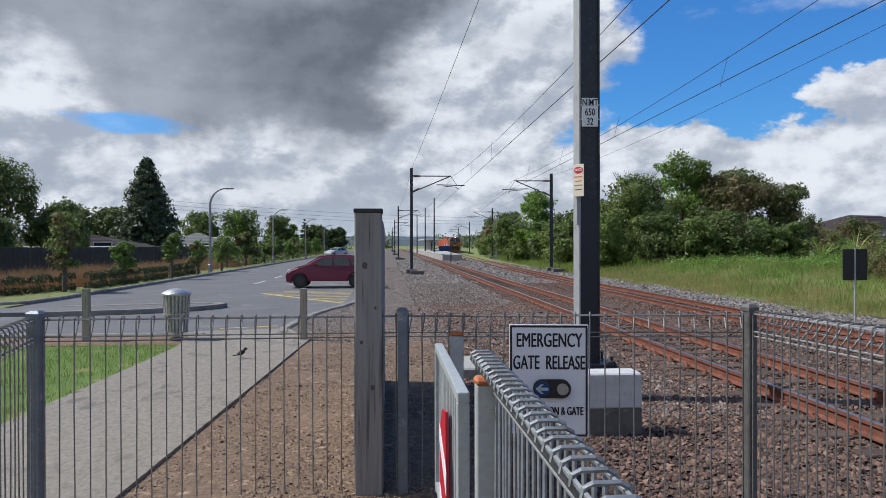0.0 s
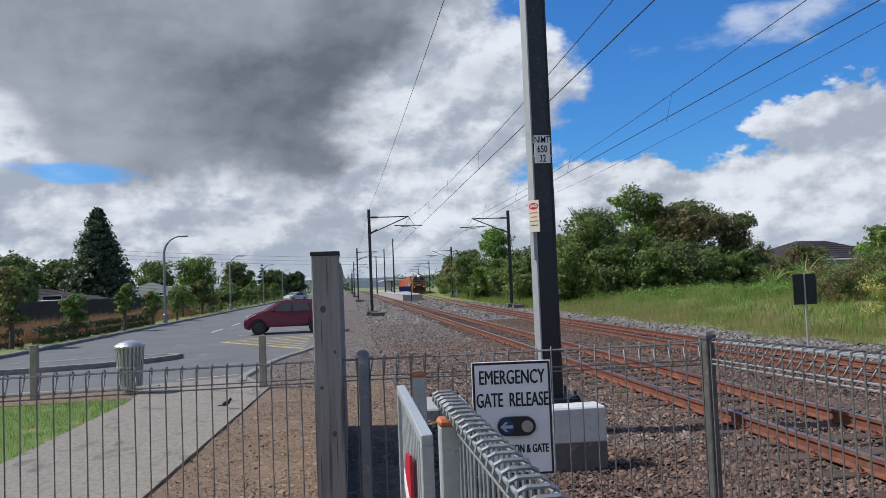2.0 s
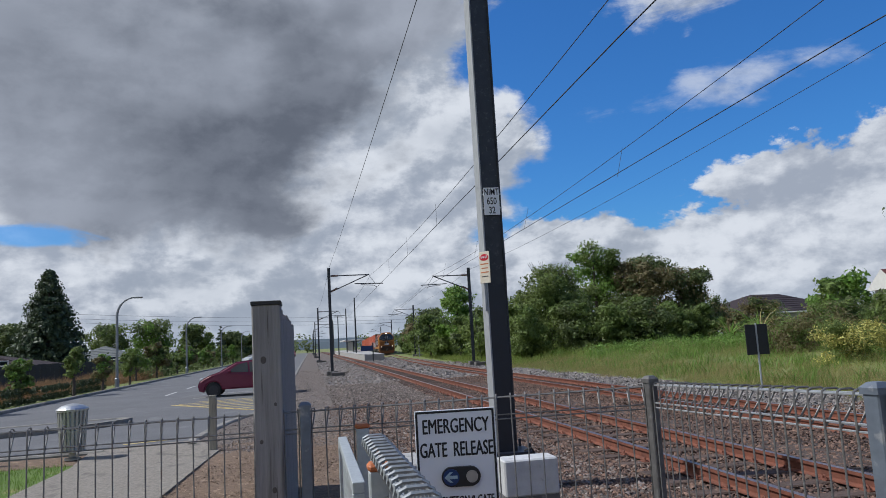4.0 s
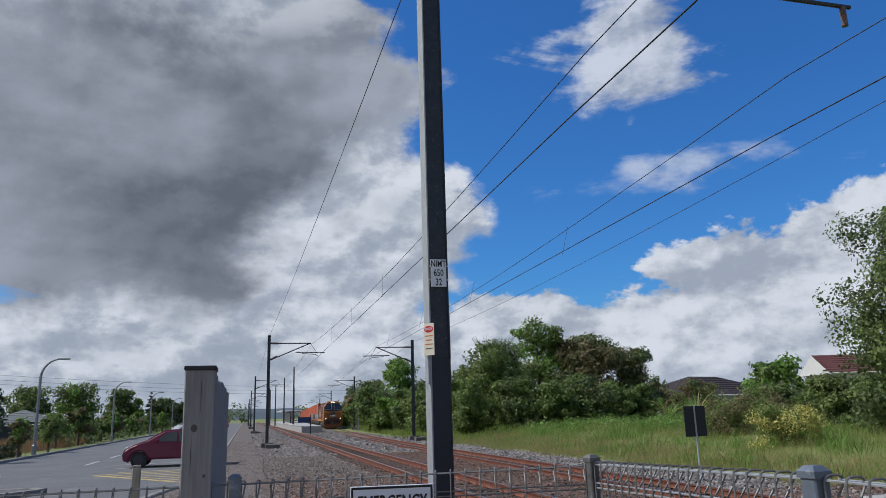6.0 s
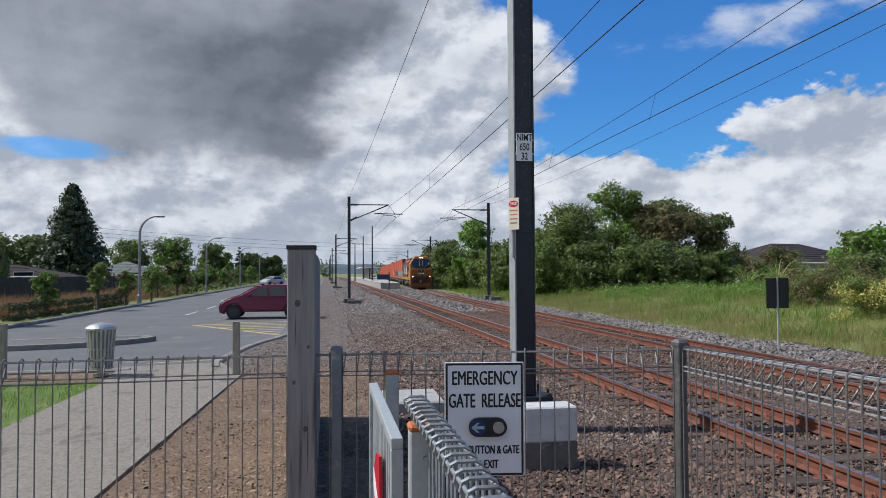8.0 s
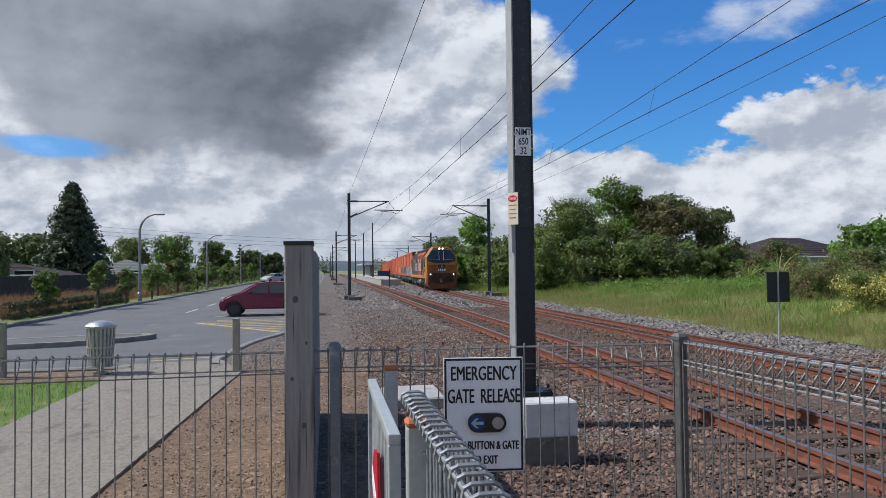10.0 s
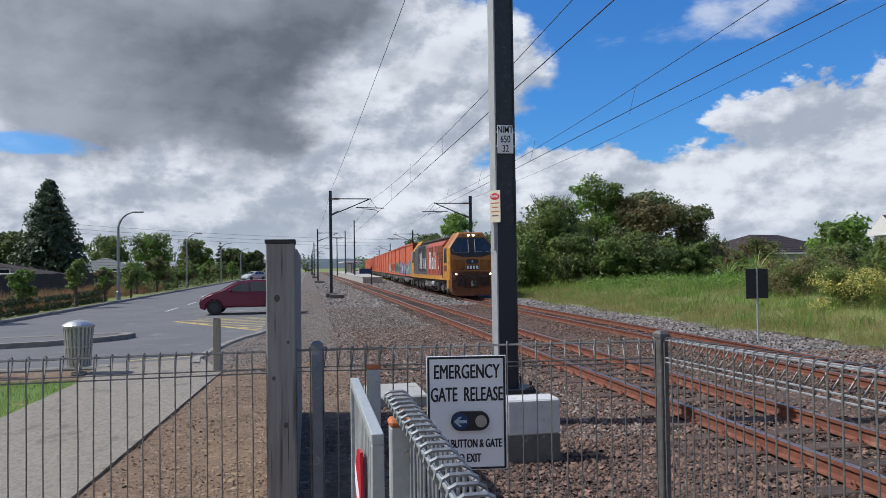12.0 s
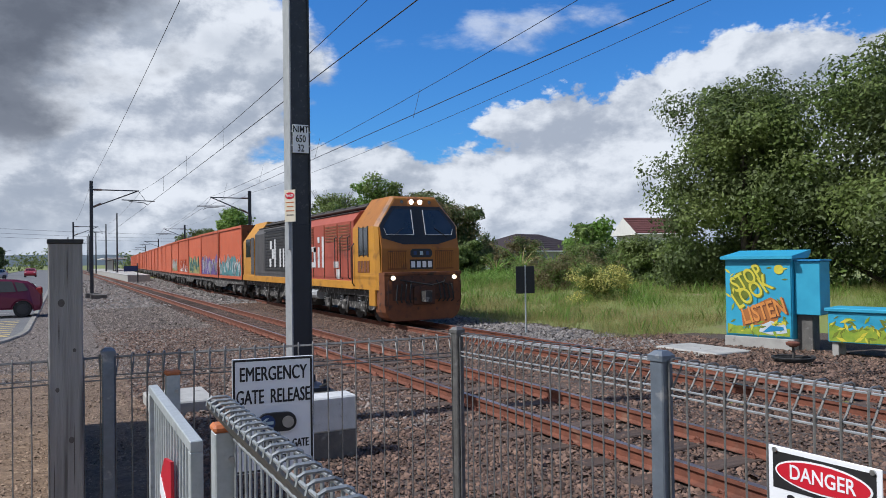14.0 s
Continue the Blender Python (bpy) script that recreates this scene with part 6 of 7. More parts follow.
# ---- houses ----
def house(x, y, w, d, wall_h, roof_h, rz, mat_roof, mat_wall, label, hip=True, z=0.0):
    e = empty("house", label, "house", (x, y, z), rz=rz)
    part("wall", B(-w / 2, -d / 2, -0.8, w / 2, d / 2, wall_h), mat_wall, e)
    bm = bmesh.new()
    o = 0.5
    c = [bm.verts.new(p) for p in ((-w / 2 - o, -d / 2 - o, wall_h - 0.05), (w / 2 + o, -d / 2 - o, wall_h - 0.05), (w / 2 + o, d / 2 + o, wall_h - 0.05), (-w / 2 - o, d / 2 + o, wall_h - 0.05))]
    k = d / 2 if hip else -o
    r = [bm.verts.new((-w / 2 + k, 0, wall_h + roof_h)), bm.verts.new((w / 2 - k, 0, wall_h + roof_h))]
    for f in ((c[0], c[1], r[1], r[0]), (c[2], c[3], r[0], r[1]), (c[1], c[2], r[1]), (c[3], c[0], r[0]), (c[3], c[2], c[1], c[0])):
        bm.faces.new(f)
    rf = part("roof", bm, mat_roof if hip else [mat_roof, mat_wall], e)
    if not hip:
        for f in rf.data.polygons:
            if len(f.vertices) == 3:
                f.material_index = 1
    n = 9
    for s_ in (-1, 1):
        for i in range(1, n):
            q = i / n
            yy, zz = s_ * (d / 2 + o) * (1 - q), wall_h - 0.05 + (roof_h + 0.05) * q
            x1 = w / 2 + o - (o + k) * q if hip else w / 2 + o
            part("tile_course", tube(bmesh.new(), [(-x1, yy, zz), (x1, yy, zz)], 0.035, 4), mat_roof, rf)
    part("gutter", tube(bmesh.new(), [(-w / 2 - o, -d / 2 - o, wall_h), (w / 2 + o, -d / 2 - o, wall_h)], 0.07, 6), M_WALLWHITE, e)
    for i in range(max(1, int(w // 4))):
        x_ = -w / 2 + (i + 0.5) * w / max(1, int(w // 4))
        wn = part("window", B(x_ - 0.8, -d / 2 - 0.06, 0.9, x_ + 0.8, -d / 2 - 0.0, 2.0), M_WALLWHITE, e)
        part("pane", B(x_ - 0.72, -d / 2 - 0.075, 0.98, x_ + 0.72, -d / 2 - 0.055, 1.92), M_GLASS, wn)
    return e


house(43.5, 62.5, 13, 9, 2.2, 1.9, 18, M_ROOFDARK, M_WALLGREY, "low house with a dark tiled hip roof behind the bank", z=0.2)
house(51.8, 53.0, 5.2, 4.6, 3.6, 1.7, -14, M_ROOFRED, M_WALLWHITE, "white gabled house with a dark red tiled roof", hip=False, z=0.3)
house(-28.5, 68, 12, 8, 1.55, 1.05, 0, M_ROOFDARK, M_WALLGREY, "low house with a dark flat-pitched roof behind the fence")
house(-26.3, 102, 8.5, 8, 1.6, 1.8, 0, M_ROOFGREY, M_WALLWHITE, "low house with a grey-green tiled hip roof")
house(-26.5, 128, 8.5, 7, 1.6, 1.5, 0, M_ROOFPALE, M_WALLWHITE, "small white house with a pale iron roof", hip=False)
house(-52, 70, 14, 9, 2.1, 1.7, 5, M_ROOFDARK, M_WALLGREY, "low house with a dark roof behind trees")


# ---- paling fence ----
def paling_fence():
    e = empty("paling_fence", "dark close-boarded timber fence behind the planted strip", "fence", (0, 0, 0))
    me = mesh_of(B(-0.25, -0.012, -0.2, 0.25, 0.012, 1.55, bevel=0.004), "paling", M_FENCEDARK)
    k = 0
    for i in range(150):
        x, y = -19.5 - 0.0 * i, 26 + i * 0.52
        o = new("paling", me)
        o.parent = e
        o.matrix_world = pose(x + 0.02 * (i % 2), y, random.uniform(-0.03, 0.03), 0, 0, 90)
    for i in range(46):
        o = new("paling", me)
        o.parent = e
        o.matrix_world = pose(-19.6 - i * 0.52, 26.2 + 0.02 * (i % 2) + i * 0.25, random.uniform(-0.03, 0.03), 0, 0, -26)
    part("fence_rail", B(-19.46, 26, 1.1, -19.40, 104, 1.2), M_FENCEDARK, e)


paling_fence()


# ---- station ----
def station():
    bm = prism(bmesh.new(), [(6.35, 83), (8.6, 83), (9.6, 110), (12.2, 160), (14.5, 215), (6.4, 215)], -0.3, 0.55)
    tagged(part("platform", bm, M_CONC), "concrete island platform between the tracks", "platform", kind="structure")
    tagged(part("platform_edge", prism(bmesh.new(), [(6.3, 83), (6.6, 83), (6.7, 215), (6.35, 215)], 0.555, 0.60), M_WHITEPAINT), "pale platform edge strip", "platform edge", kind="structure")
    e = empty("platform_shelter", "platform shelter with a white flat roof", "shelter", (8.2, 135, 0.55))
    part("shelter_roof", B(-1.6, 0, 2.05, 2.0, 24, 2.28, bevel=0.03), M_WALLWHITE, e, "white flat roof")
    for y in range(0, 25, 4):
        part("shelter_post", B(0.1, y, 0, 0.25, y + 0.15, 2.05), M_MAST, e)
    part("shelter_wall", B(-0.05, 3, 0, 0.05, 20, 1.9), M_WALLGREY, e)
    e2 = empty("station_sign", "dark blue name board on a pole at the platform end", "sign", (6.9, 78, -0.2))
    part("sign_pole", tube(bmesh.new(), [(0, 0, 0), (0, 0, 2.0)], 0.06, 8), M_MAST, e2)
    part("sign_board", B(-1.3, -0.05, 1.2, 0.0, 0.05, 1.75), M_BLUE, e2)
    e3 = empty("signal_post", "slim grey signal post with a rounded head", "signal", (13.4, 88, -0.2))
    part("signal_pole", tube(bmesh.new(), [(0, 0, 0), (0, 0, 4.2)], 0.08, 8), M_LAMPPOST, e3)
    part("signal_head", B(-0.3, -0.1, 3.6, 0.3, 0.1, 5.2, bevel=0.15), M_LAMPPOST, e3)


station()


# ---- hills ----
def hills():
    bm = bmesh.new()
    rows = []
    for i in range(121):
        a = radians(-62 + i * 1.25)
        h = 13 + 11 * noise.noise((i * 0.13, 2.2, 0)) + 8 * noise.noise((i * 0.5, 5, 0)) + 9 * math.exp(-((i - 50) / 9) ** 2)
        rows.append([bm.verts.new((1500 * math.sin(a), 1500 * math.cos(a), -2)), bm.verts.new((1560 * math.sin(a), 1560 * math.cos(a), max(4, h * 0.6))), bm.verts.new((1700 * math.sin(a), 1700 * math.cos(a), max(8, h)))])
    for a, b in zip(rows, rows[1:]):
        for k in range(2):
            bm.faces.new((a[k], b[k], b[k + 1], a[k + 1]))
    tagged(part("distant_hills", bm, M_HILL), "hazy blue wooded hills on the horizon", "hills", kind="structure")


hills()


# ---- vegetation ----
def lobes(rng, n, h, r, base):
    """Centres and radii of the boughs that make up a crown."""
    out = []
    for _ in range(n):
        a, q = rng.uniform(0, 2 * np.pi), rng.uniform(0, 1) ** 0.55
        z = base + (h - base) * rng.uniform(0.10, 0.88)
        k = (z - base) / (h - base)
        wide = np.sqrt(max(0.10, 1 - (2 * k - 0.85) ** 2 / 1.5))
        rr = r * rng.uniform(0.22, 0.42)
        out.append((np.cos(a) * q * (r - rr * 0.7) * wide, np.sin(a) * q * (r - rr * 0.7) * wide, min(z, h - rr * 0.8), rr))
    out.append((0, 0, h - r * 0.36, r * 0.36))
    if n > 9:
        out += [(0, 0, base + (h - base) * 0.40, r * 0.74), (0, 0, base + (h - base) * 0.62, r * 0.62)]
    return out


def sphere_dirs(rng, n):
    v = rng.normal(size=(n, 3))
    return v / np.linalg.norm(v, axis=1)[:, None]


def foliage(name, P, nrm, mat, seed, spread=0.75):
    """One mesh of leaves. P: rows x, y, z, size; nrm: the way each leaf faces, roughly."""
    rng = np.random.default_rng(seed)
    n = len(P)
    d = nrm + spread * rng.normal(size=(n, 3))
    d /= np.linalg.norm(d, axis=1)[:, None] + 1e-9
    t = np.cross(d, rng.normal(size=(n, 3)))
    t /= np.linalg.norm(t, axis=1)[:, None] + 1e-9
    b = np.cross(d, t)
    V = np.array(LEAF_V) * rng.uniform(0.75, 1.25, (n, 1, 3))
    W = (V[:, :, 0:1] * t[:, None] + V[:, :, 1:2] * b[:, None] + V[:, :, 2:3] * d[:, None]) * P[:, 3][:, None, None] + P[:, None, :3]
    me = bpy.data.meshes.new(name)
    me.vertices.add(n * 4)
    me.vertices.foreach_set("co", W.reshape(-1))
    loops = (np.array(LEAF_F)[None] + (np.arange(n) * 4)[:, None, None]).reshape(-1)
    me.loops.add(len(loops))
    me.loops.foreach_set("vertex_index", loops)
    me.polygons.add(n * 2)
    me.polygons.foreach_set("loop_start", np.arange(n * 2) * 3)
    me.materials.append(mat)
    me.update(calc_edges=True)
    me.validate()
    return new(name, me)


def leaf_points(rng, lob, per, size, mid=None, twigs=8):
    """Leaves in tufts on the outside of every bough, and the way each of them faces."""
    P, Q = [], []
    k = max(6, per // twigs)
    for x, y, z, rr in lob:
        c = np.array([x, y, z])
        v = sphere_dirs(rng, twigs)
        v[:, 2] = v[:, 2] * 0.75 + 0.2
        for w in v:
            r2 = rr * rng.uniform(0.34, 0.66)
            cc = c + w * rr * rng.uniform(0.55, 0.98) * np.array([1, 1, 0.85])
            u = sphere_dirs(rng, k)
            p = cc + u * (r2 * (0.35 + 0.75 * rng.uniform(0, 1, k) ** 0.5))[:, None] * np.array([1, 1, 0.8])
            g = 0.75 * u + 0.35 * w + np.array([0, 0, 0.25])
            if mid is not None:
                o = p - mid
                g = g + 0.35 * o / (np.linalg.norm(o, axis=1)[:, None] + 1e-6)
            P.append(np.concatenate([p, (size * rng.uniform(0.55, 1.3, k))[:, None]], 1))
            Q.append(g)
    P, Q = np.concatenate(P), np.concatenate(Q)
    ok = P[:, 2] > 0.02
    return P[ok], Q[ok]


def tree(x, y, h, r, mat, label, size=0.3, n=16, per=320, base=None, seed=1, z=-0.2, name="tree", trunk=True, mat2=None, bare=0):
    rng = np.random.default_rng(seed)
    base = h * 0.22 if base is None else base
    e = empty(name, label, "tree" if name == "tree" else "shrub", (x, y, z))
    lob = lobes(rng, n, h, r, base)
    if trunk:
        bm = bmesh.new()
        tr = 0.035 * h * 0.6 + 0.04
        tube(bm, [(0, 0, -0.4), (0.03 * h * 0.3, 0.02, base), (0.0, 0.05, h * 0.55), (0.05, 0, h * 0.82)], tr, 7, tr * 0.3)
        for q in lob[: min(7, len(lob))]:
            zz = base * 0.8 + 0.25 * max(0, q[2] - base)
            tube(bm, [(0, 0, zz), (q[0] * 0.45, q[1] * 0.45, zz + (q[2] - zz) * 0.6), (q[0] * 0.9, q[1] * 0.9, q[2])], tr * 0.45, 5, tr * 0.12)
        for i in range(bare):
            a, l = rng.uniform(0, 6.28), rng.uniform(0.5, 1.0)
            tube(bm, [(0, 0, h * 0.7), (math.cos(a) * r * 0.4 * l, math.sin(a) * r * 0.4 * l, h * 0.92), (math.cos(a) * r * 0.6 * l, math.sin(a) * r * 0.6 * l, h * (0.97 + 0.09 * l))], 0.02, 4, 0.008)
        part("trunk", bm, M_BARK, e)
    k = max(1, len(lob) * 3 // 5)
    for i, (lb, mm) in enumerate(((lob[:k], mat), (lob[k:], mat2 or mat))):
        if lb:
            P, Q = leaf_points(rng, lb, int(per * 0.40), size * 1.36, np.array([0, 0, (h + base) / 2]))
            foliage("crown", P, Q, mm, seed + 50 + i).parent = e
    return e


def conifer(x, y, h, r, label, seed, size=0.55, n=16000):
    """Dense pyramid of drooping, tufted branches."""
    rng = np.random.default_rng(seed)
    e = empty("conifer", label, "tree", (x, y, -0.2))
    part("trunk", tube(bmesh.new(), [(0, 0, -0.3), (0, 0, h * 0.5), (0, 0, h * 0.96)], 0.028 * h, 7, 0.02), M_BARK, e)
    tufts = max(60, n // 45)
    P, Q = [], []
    for i in range(tufts):
        k = (i + rng.uniform()) / tufts
        k = 1 - (1 - k) ** 0.62 if rng.uniform() < 0.5 else k
        a = rng.uniform(0, 2 * np.pi)
        reach = r * (1 - k) ** 0.72 * rng.uniform(0.72, 1.05) + 0.05
        c = np.array([reach * np.cos(a), reach * np.sin(a), h * (0.05 + 0.93 * k) - reach * 0.1])
        m_ = 45
        q = rng.uniform(0.45, 1.0, m_)
        u = sphere_dirs(rng, m_)
        rr = (0.10 + 0.13 * (1 - k)) * r
        p = c * np.stack([q, q, np.ones(m_)], 1) + u * rr * np.array([1, 1, 0.55]) * (0.4 + 0.6 * rng.uniform(0, 1, m_))[:, None]
        P.append(np.concatenate([p, (size * (1 - 0.45 * k) * rng.uniform(0.6, 1.2, m_))[:, None]], 1))
        Q.append(0.6 * u + np.array([np.cos(a) * 0.6, np.sin(a) * 0.6, 0.45]))
    foliage("crown", np.concatenate(P), np.concatenate(Q), M_CONIFER, seed + 9, 0.6).parent = e
    return e


def box_shrub(x, y, w, h, seed):
    """Low shrub clipped to a rounded block."""
    rng = np.random.default_rng(seed)
    e = tagged(empty("clipped_shrub", "low clipped dark green shrub in the planted strip", "shrub", (x, y, -0.14)), group="clipped shrubs")
    n = 700
    u = sphere_dirs(rng, n)
    s_ = np.sign(u) * np.abs(u) ** 0.45
    p = s_ * np.array([w / 2, w / 2, h / 2]) * rng.uniform(0.8, 1.05, n)[:, None] + np.array([0, 0, h / 2])
    foliage("crown", np.concatenate([p, rng.uniform(0.05, 0.10, n)[:, None]], 1), u, M_HEDGE, seed + 1, 0.7).parent = e
    return e


def plants():
    T = tree
    # east of the line
    T(15.2, 72, 7.6, 2.7, M_LEAF_LIGHT, "bright green round-headed tree beside the line", 0.22, 26, 900, 1.0, 11)
    for i, (x, y, h, r) in enumerate(((16.2, 62, 5.0, 2.4), (15.4, 57, 4.2, 2.0), (18.6, 60, 5.6, 2.6), (13.8, 82, 5.0, 2.4), (16.5, 95, 5.2, 2.6), (18.5, 104, 5.8, 3))):
        T(x, y, h, r, M_LEAF_MID, "dense green tree in the trackside thicket", 0.22, 18, 700, 0.3, 20 + i, mat2=M_LEAF_DARK)
    T(18.0, 51, 6.9, 3.1, M_LEAF_MID, "broad green tree in the trackside thicket", 0.17, 30, 1300, 0.4, 31, mat2=M_LEAF_DARK, bare=26)
    T(22.8, 54, 9.0, 3.2, M_LEAF_MID, "tall green tree rising above the thicket", 0.17, 34, 1300, 1.0, 32, mat2=M_LEAF_LIGHT)
    T(26.2, 52, 7.9, 3.4, M_LEAF_BROWN, "large brown-green tree in the thicket", 0.17, 36, 1400, 0.6, 33, mat2=M_LEAF_DARK)
    T(29.2, 51, 6.6, 2.6, M_LEAF_DARK, "dark green tree at the end of the thicket", 0.17, 26, 1200, 0.4, 34, mat2=M_LEAF_BROWN)
    for i, (x, y, h, r) in enumerate(((14.9, 47, 3.9, 1.9), (17.4, 45.5, 4.1, 2.0), (19.8, 45, 3.7, 1.9), (22.3, 44.5, 4.0, 2.0), (24.6, 45.5, 3.6, 1.9), (27.2, 46, 3.3, 1.8), (16, 52, 4.6, 2.2))):
        T(x, y, h, r, M_LEAF_MID, "dense leafy shrub in front of the thicket", 0.15, 20, 1100, 0.1, 40 + i, name="shrub", trunk=False, mat2=M_LEAF_DARK if i % 2 else M_LEAF_MID)
    for i, (x, y, h, r) in enumerate(((33, 55, 4.4, 2.6), (36, 52, 3.8, 2.2), (31.5, 48, 2.6, 1.8), (39, 58, 3.6, 2.6))):
        T(x, y, h, r, M_LEAF_BROWN, "brownish scrubby bush beside the bank", 0.17, 14, 700, 0.1, 50 + i, name="shrub", trunk=False, mat2=M_LEAF_DARK)
    T(32.0, 39, 4.6, 2.3, M_LEAF_LIGHT, "small tree smothered in bright green vine", 0.24, 18, 460, 0.1, 60, mat2=M_LEAF_MID)
    T(34.4, 41, 4.4, 1.35, M_LEAF_LIGHT, "small bright green tree behind the bank", 0.26, 14, 300, 0.4, 61)
    T(22.3, 17.8, 8.5, 3.4, M_LEAF_MID, "tall ivy-covered tree behind the cabinets", 0.112, 72, 2400, 0.1, 62, mat2=M_LEAF_DARK)
    T(24.5, 13.5, 8.9, 4.4, M_LEAF_DARK, "tall dense green tree behind the cabinets", 0.122, 60, 2300, 0.3, 63, mat2=M_LEAF_MID)
    T(23.5, 7.5, 8.2, 3.8, M_LEAF_MID, "tall dense green tree beside the cabinets", 0.125, 46, 2300, 0.3, 64, mat2=M_LEAF_BROWN)
    for i, (x, y, h, r) in enumerate(((27.2, 27.5, 2.5, 2.0), (30.0, 35.5, 2.9, 2.1), (33.4, 37.5, 2.7, 2.0), (23.6, 24.0, 2.9, 1.9), (36.5, 40.0, 3.0, 2.0))):
        T(x, y, h, r, M_LEAF_MID, "ivy-grown shrub on the bank below the tall trees", 0.11, 18, 1300, 0.05, 180 + i, name="shrub", trunk=False, mat2=M_LEAF_DARK if i % 2 else M_LEAF_BROWN)
    T(22.2, 21.0, 2.7, 1.5, M_LEAF_MID, "leafy shrub at the foot of the tall trees", 0.13, 16, 800, 0.1, 65, name="shrub", trunk=False, mat2=M_LEAF_DARK)
    T(17.0, 19.6, 1.7, 1.3, M_LEAF_YEL, "rounded bush covered in pale yellow flowers", 0.055, 22, 1100, 0.05, 66, name="shrub", trunk=False, mat2=M_LEAF_MID)
    T(18.4, 24.5, 2.2, 1.7, M_LEAF_BROWN, "brown reedy bush on the grass bank", 0.075, 18, 1000, 0.05, 67, name="shrub", trunk=False, mat2=M_LEAF_MID)
    T(21.5, 26, 2.3, 1.8, M_LEAF_MID, "green bush on the grass bank", 0.09, 16, 900, 0.05, 68, name="shrub", trunk=False, mat2=M_LEAF_BROWN)
    T(20.5, 8.0, 2.6, 1.2, M_LEAF_BROWN, "brown drooping shrub beside the blue box", 0.15, 12, 380, 0.05, 69, name="shrub", trunk=False, mat2=M_LEAF_DARK)
    for i in range(9):
        T(19 + i * 4.6 + 2 * math.sin(i * 2.1), 125 + 12 * math.sin(i * 1.3), 5.5 + 1.5 * math.sin(i * 3.1), 3.2, M_LEAF_BROWN if i % 3 == 0 else M_LEAF_DARK, "distant leafy tree beside the line", 0.6, 12, 110, 0.5, 80 + i)
    for i in range(12):
        y = 60 + i * 7
        T(far_x(y) + 4.6 + 0.7 * math.sin(i * 2.3), y, 3.4 + 0.9 * math.sin(i * 1.9), 2.3, M_LEAF_DARK if i % 2 else M_LEAF_MID, "dense shrub in the hedge along the line", 0.26, 12, 460, 0.02, 210 + i, name="shrub", trunk=False, mat2=M_LEAF_MID)
    for i, (x, y, h) in enumerate(((19.0, 116, 7.0), (22.0, 124, 7.8), (20.2, 136, 7.0), (21.4, 150, 7.6))):
        T(x, y, h, 3.2, M_LEAF_BROWN if i == 1 else M_LEAF_DARK, "tall tree in the belt along the line", 0.34, 16, 460, 0.3, 230 + i, mat2=M_LEAF_DARK)
    # west of the street
    conifer(-27.6, 85, 12.1, 4.6, "tall dark pyramid-shaped conifer", 3, n=22000)
    conifer(-34.5, 120, 7.2, 1.6, "slim dark conifer behind the houses", 4, 0.5, 1600)
    conifer(-17.2, 150, 7.3, 1.7, "slim dark conifer along the street", 5, 0.5, 1600)
    for i, (x, y, h, r, m_) in enumerate(((-29.5, 57, 8.6, 3.6, M_LEAF_DARK), (-26.0, 59, 5.2, 2.6, M_LEAF_MID), (-33, 55, 7.5, 3.5, M_LEAF_MID), (-25.5, 47, 4.4, 2.0, M_LEAF_DARK), (-45, 108, 8.4, 5.0, M_LEAF_DARK), (-38.5, 106, 7.4, 3.6, M_LEAF_DARK), (-42, 165, 9.4, 6.0, M_LEAF_MID), (-33, 168, 9.8, 6.4, M_LEAF_LIGHT), (-24, 164, 8.6, 4.2, M_LEAF_MID), (-14.6, 152, 6.2, 3.0, M_LEAF_DARK), (-11.5, 158, 5.6, 2.6, M_LEAF_DARK))):
        T(x, y, h, r, m_, "leafy tree behind the roadside houses", 0.20 if y < 70 else 0.42, 30, 1100 if y < 70 else 520, 0.4, 100 + i, mat2=M_LEAF_DARK)
    row = [(-12.3, 28.3, 3.2, 0.85), (-12.1, 34, 2.1, 0.66), (-11.4, 39, 2.5, 0.66), (-11.3, 43.8, 2.2, 0.62), (-11.4, 50.5, 2.2, 0.75)] + [(-12.8 + 0.5 * math.sin(i * 2.2), 58.5 + i * 5.5, 2.6 + 0.5 * math.sin(i * 1.7), 1.1) for i in range(14)]
    for i, (x, y, h, r) in enumerate(row):
        e = T(x, y, h, r, M_LEAF_MID if i % 3 else M_LEAF_BROWN, "young leafy street tree in the planted strip", 0.10 if y < 60 else 0.2, 14, 420, h * 0.27, 130 + i, mat2=M_LEAF_LIGHT if i % 2 else M_LEAF_MID)
        tagged(e, group="street trees")
    for i in range(34):
        y = 25.6 + i * 0.62
        x = -13.6 + 0.32 * (y - 25.6) if y < 31 else -11.95
        if i % 9 != 7:
            box_shrub(x - 0.15 + 0.1 * math.sin(i * 2.7), y, 0.58 + 0.06 * math.sin(i * 1.9), 0.66 + 0.08 * math.sin(i * 3.3), 160 + i)
    # rushes and grass
    rng = np.random.default_rng(77)
    def blades(name, n, xs, ys, s0, s1, mat, label, power=1.0, zf=None, seed=1, squash=(0.6, 0.6, 1), clump=0, keep=None):
        if clump:
            c = np.stack([rng.uniform(*xs, clump), ys[0] + (ys[1] - ys[0]) * rng.uniform(0, 1, clump) ** power], 1)
            P = c[rng.integers(0, clump, n)] + rng.normal(0, 0.28, (n, 2))
        else:
            P = np.stack([rng.uniform(*xs, n), ys[0] + (ys[1] - ys[0]) * rng.uniform(0, 1, n) ** power], 1)
        if keep is not None:
            P = P[keep(P)]
        z = np.array([zf(a, b) for a, b in P]) if zf else np.full(len(P), -0.16)
        s_ = rng.uniform(s0, s1, len(P))
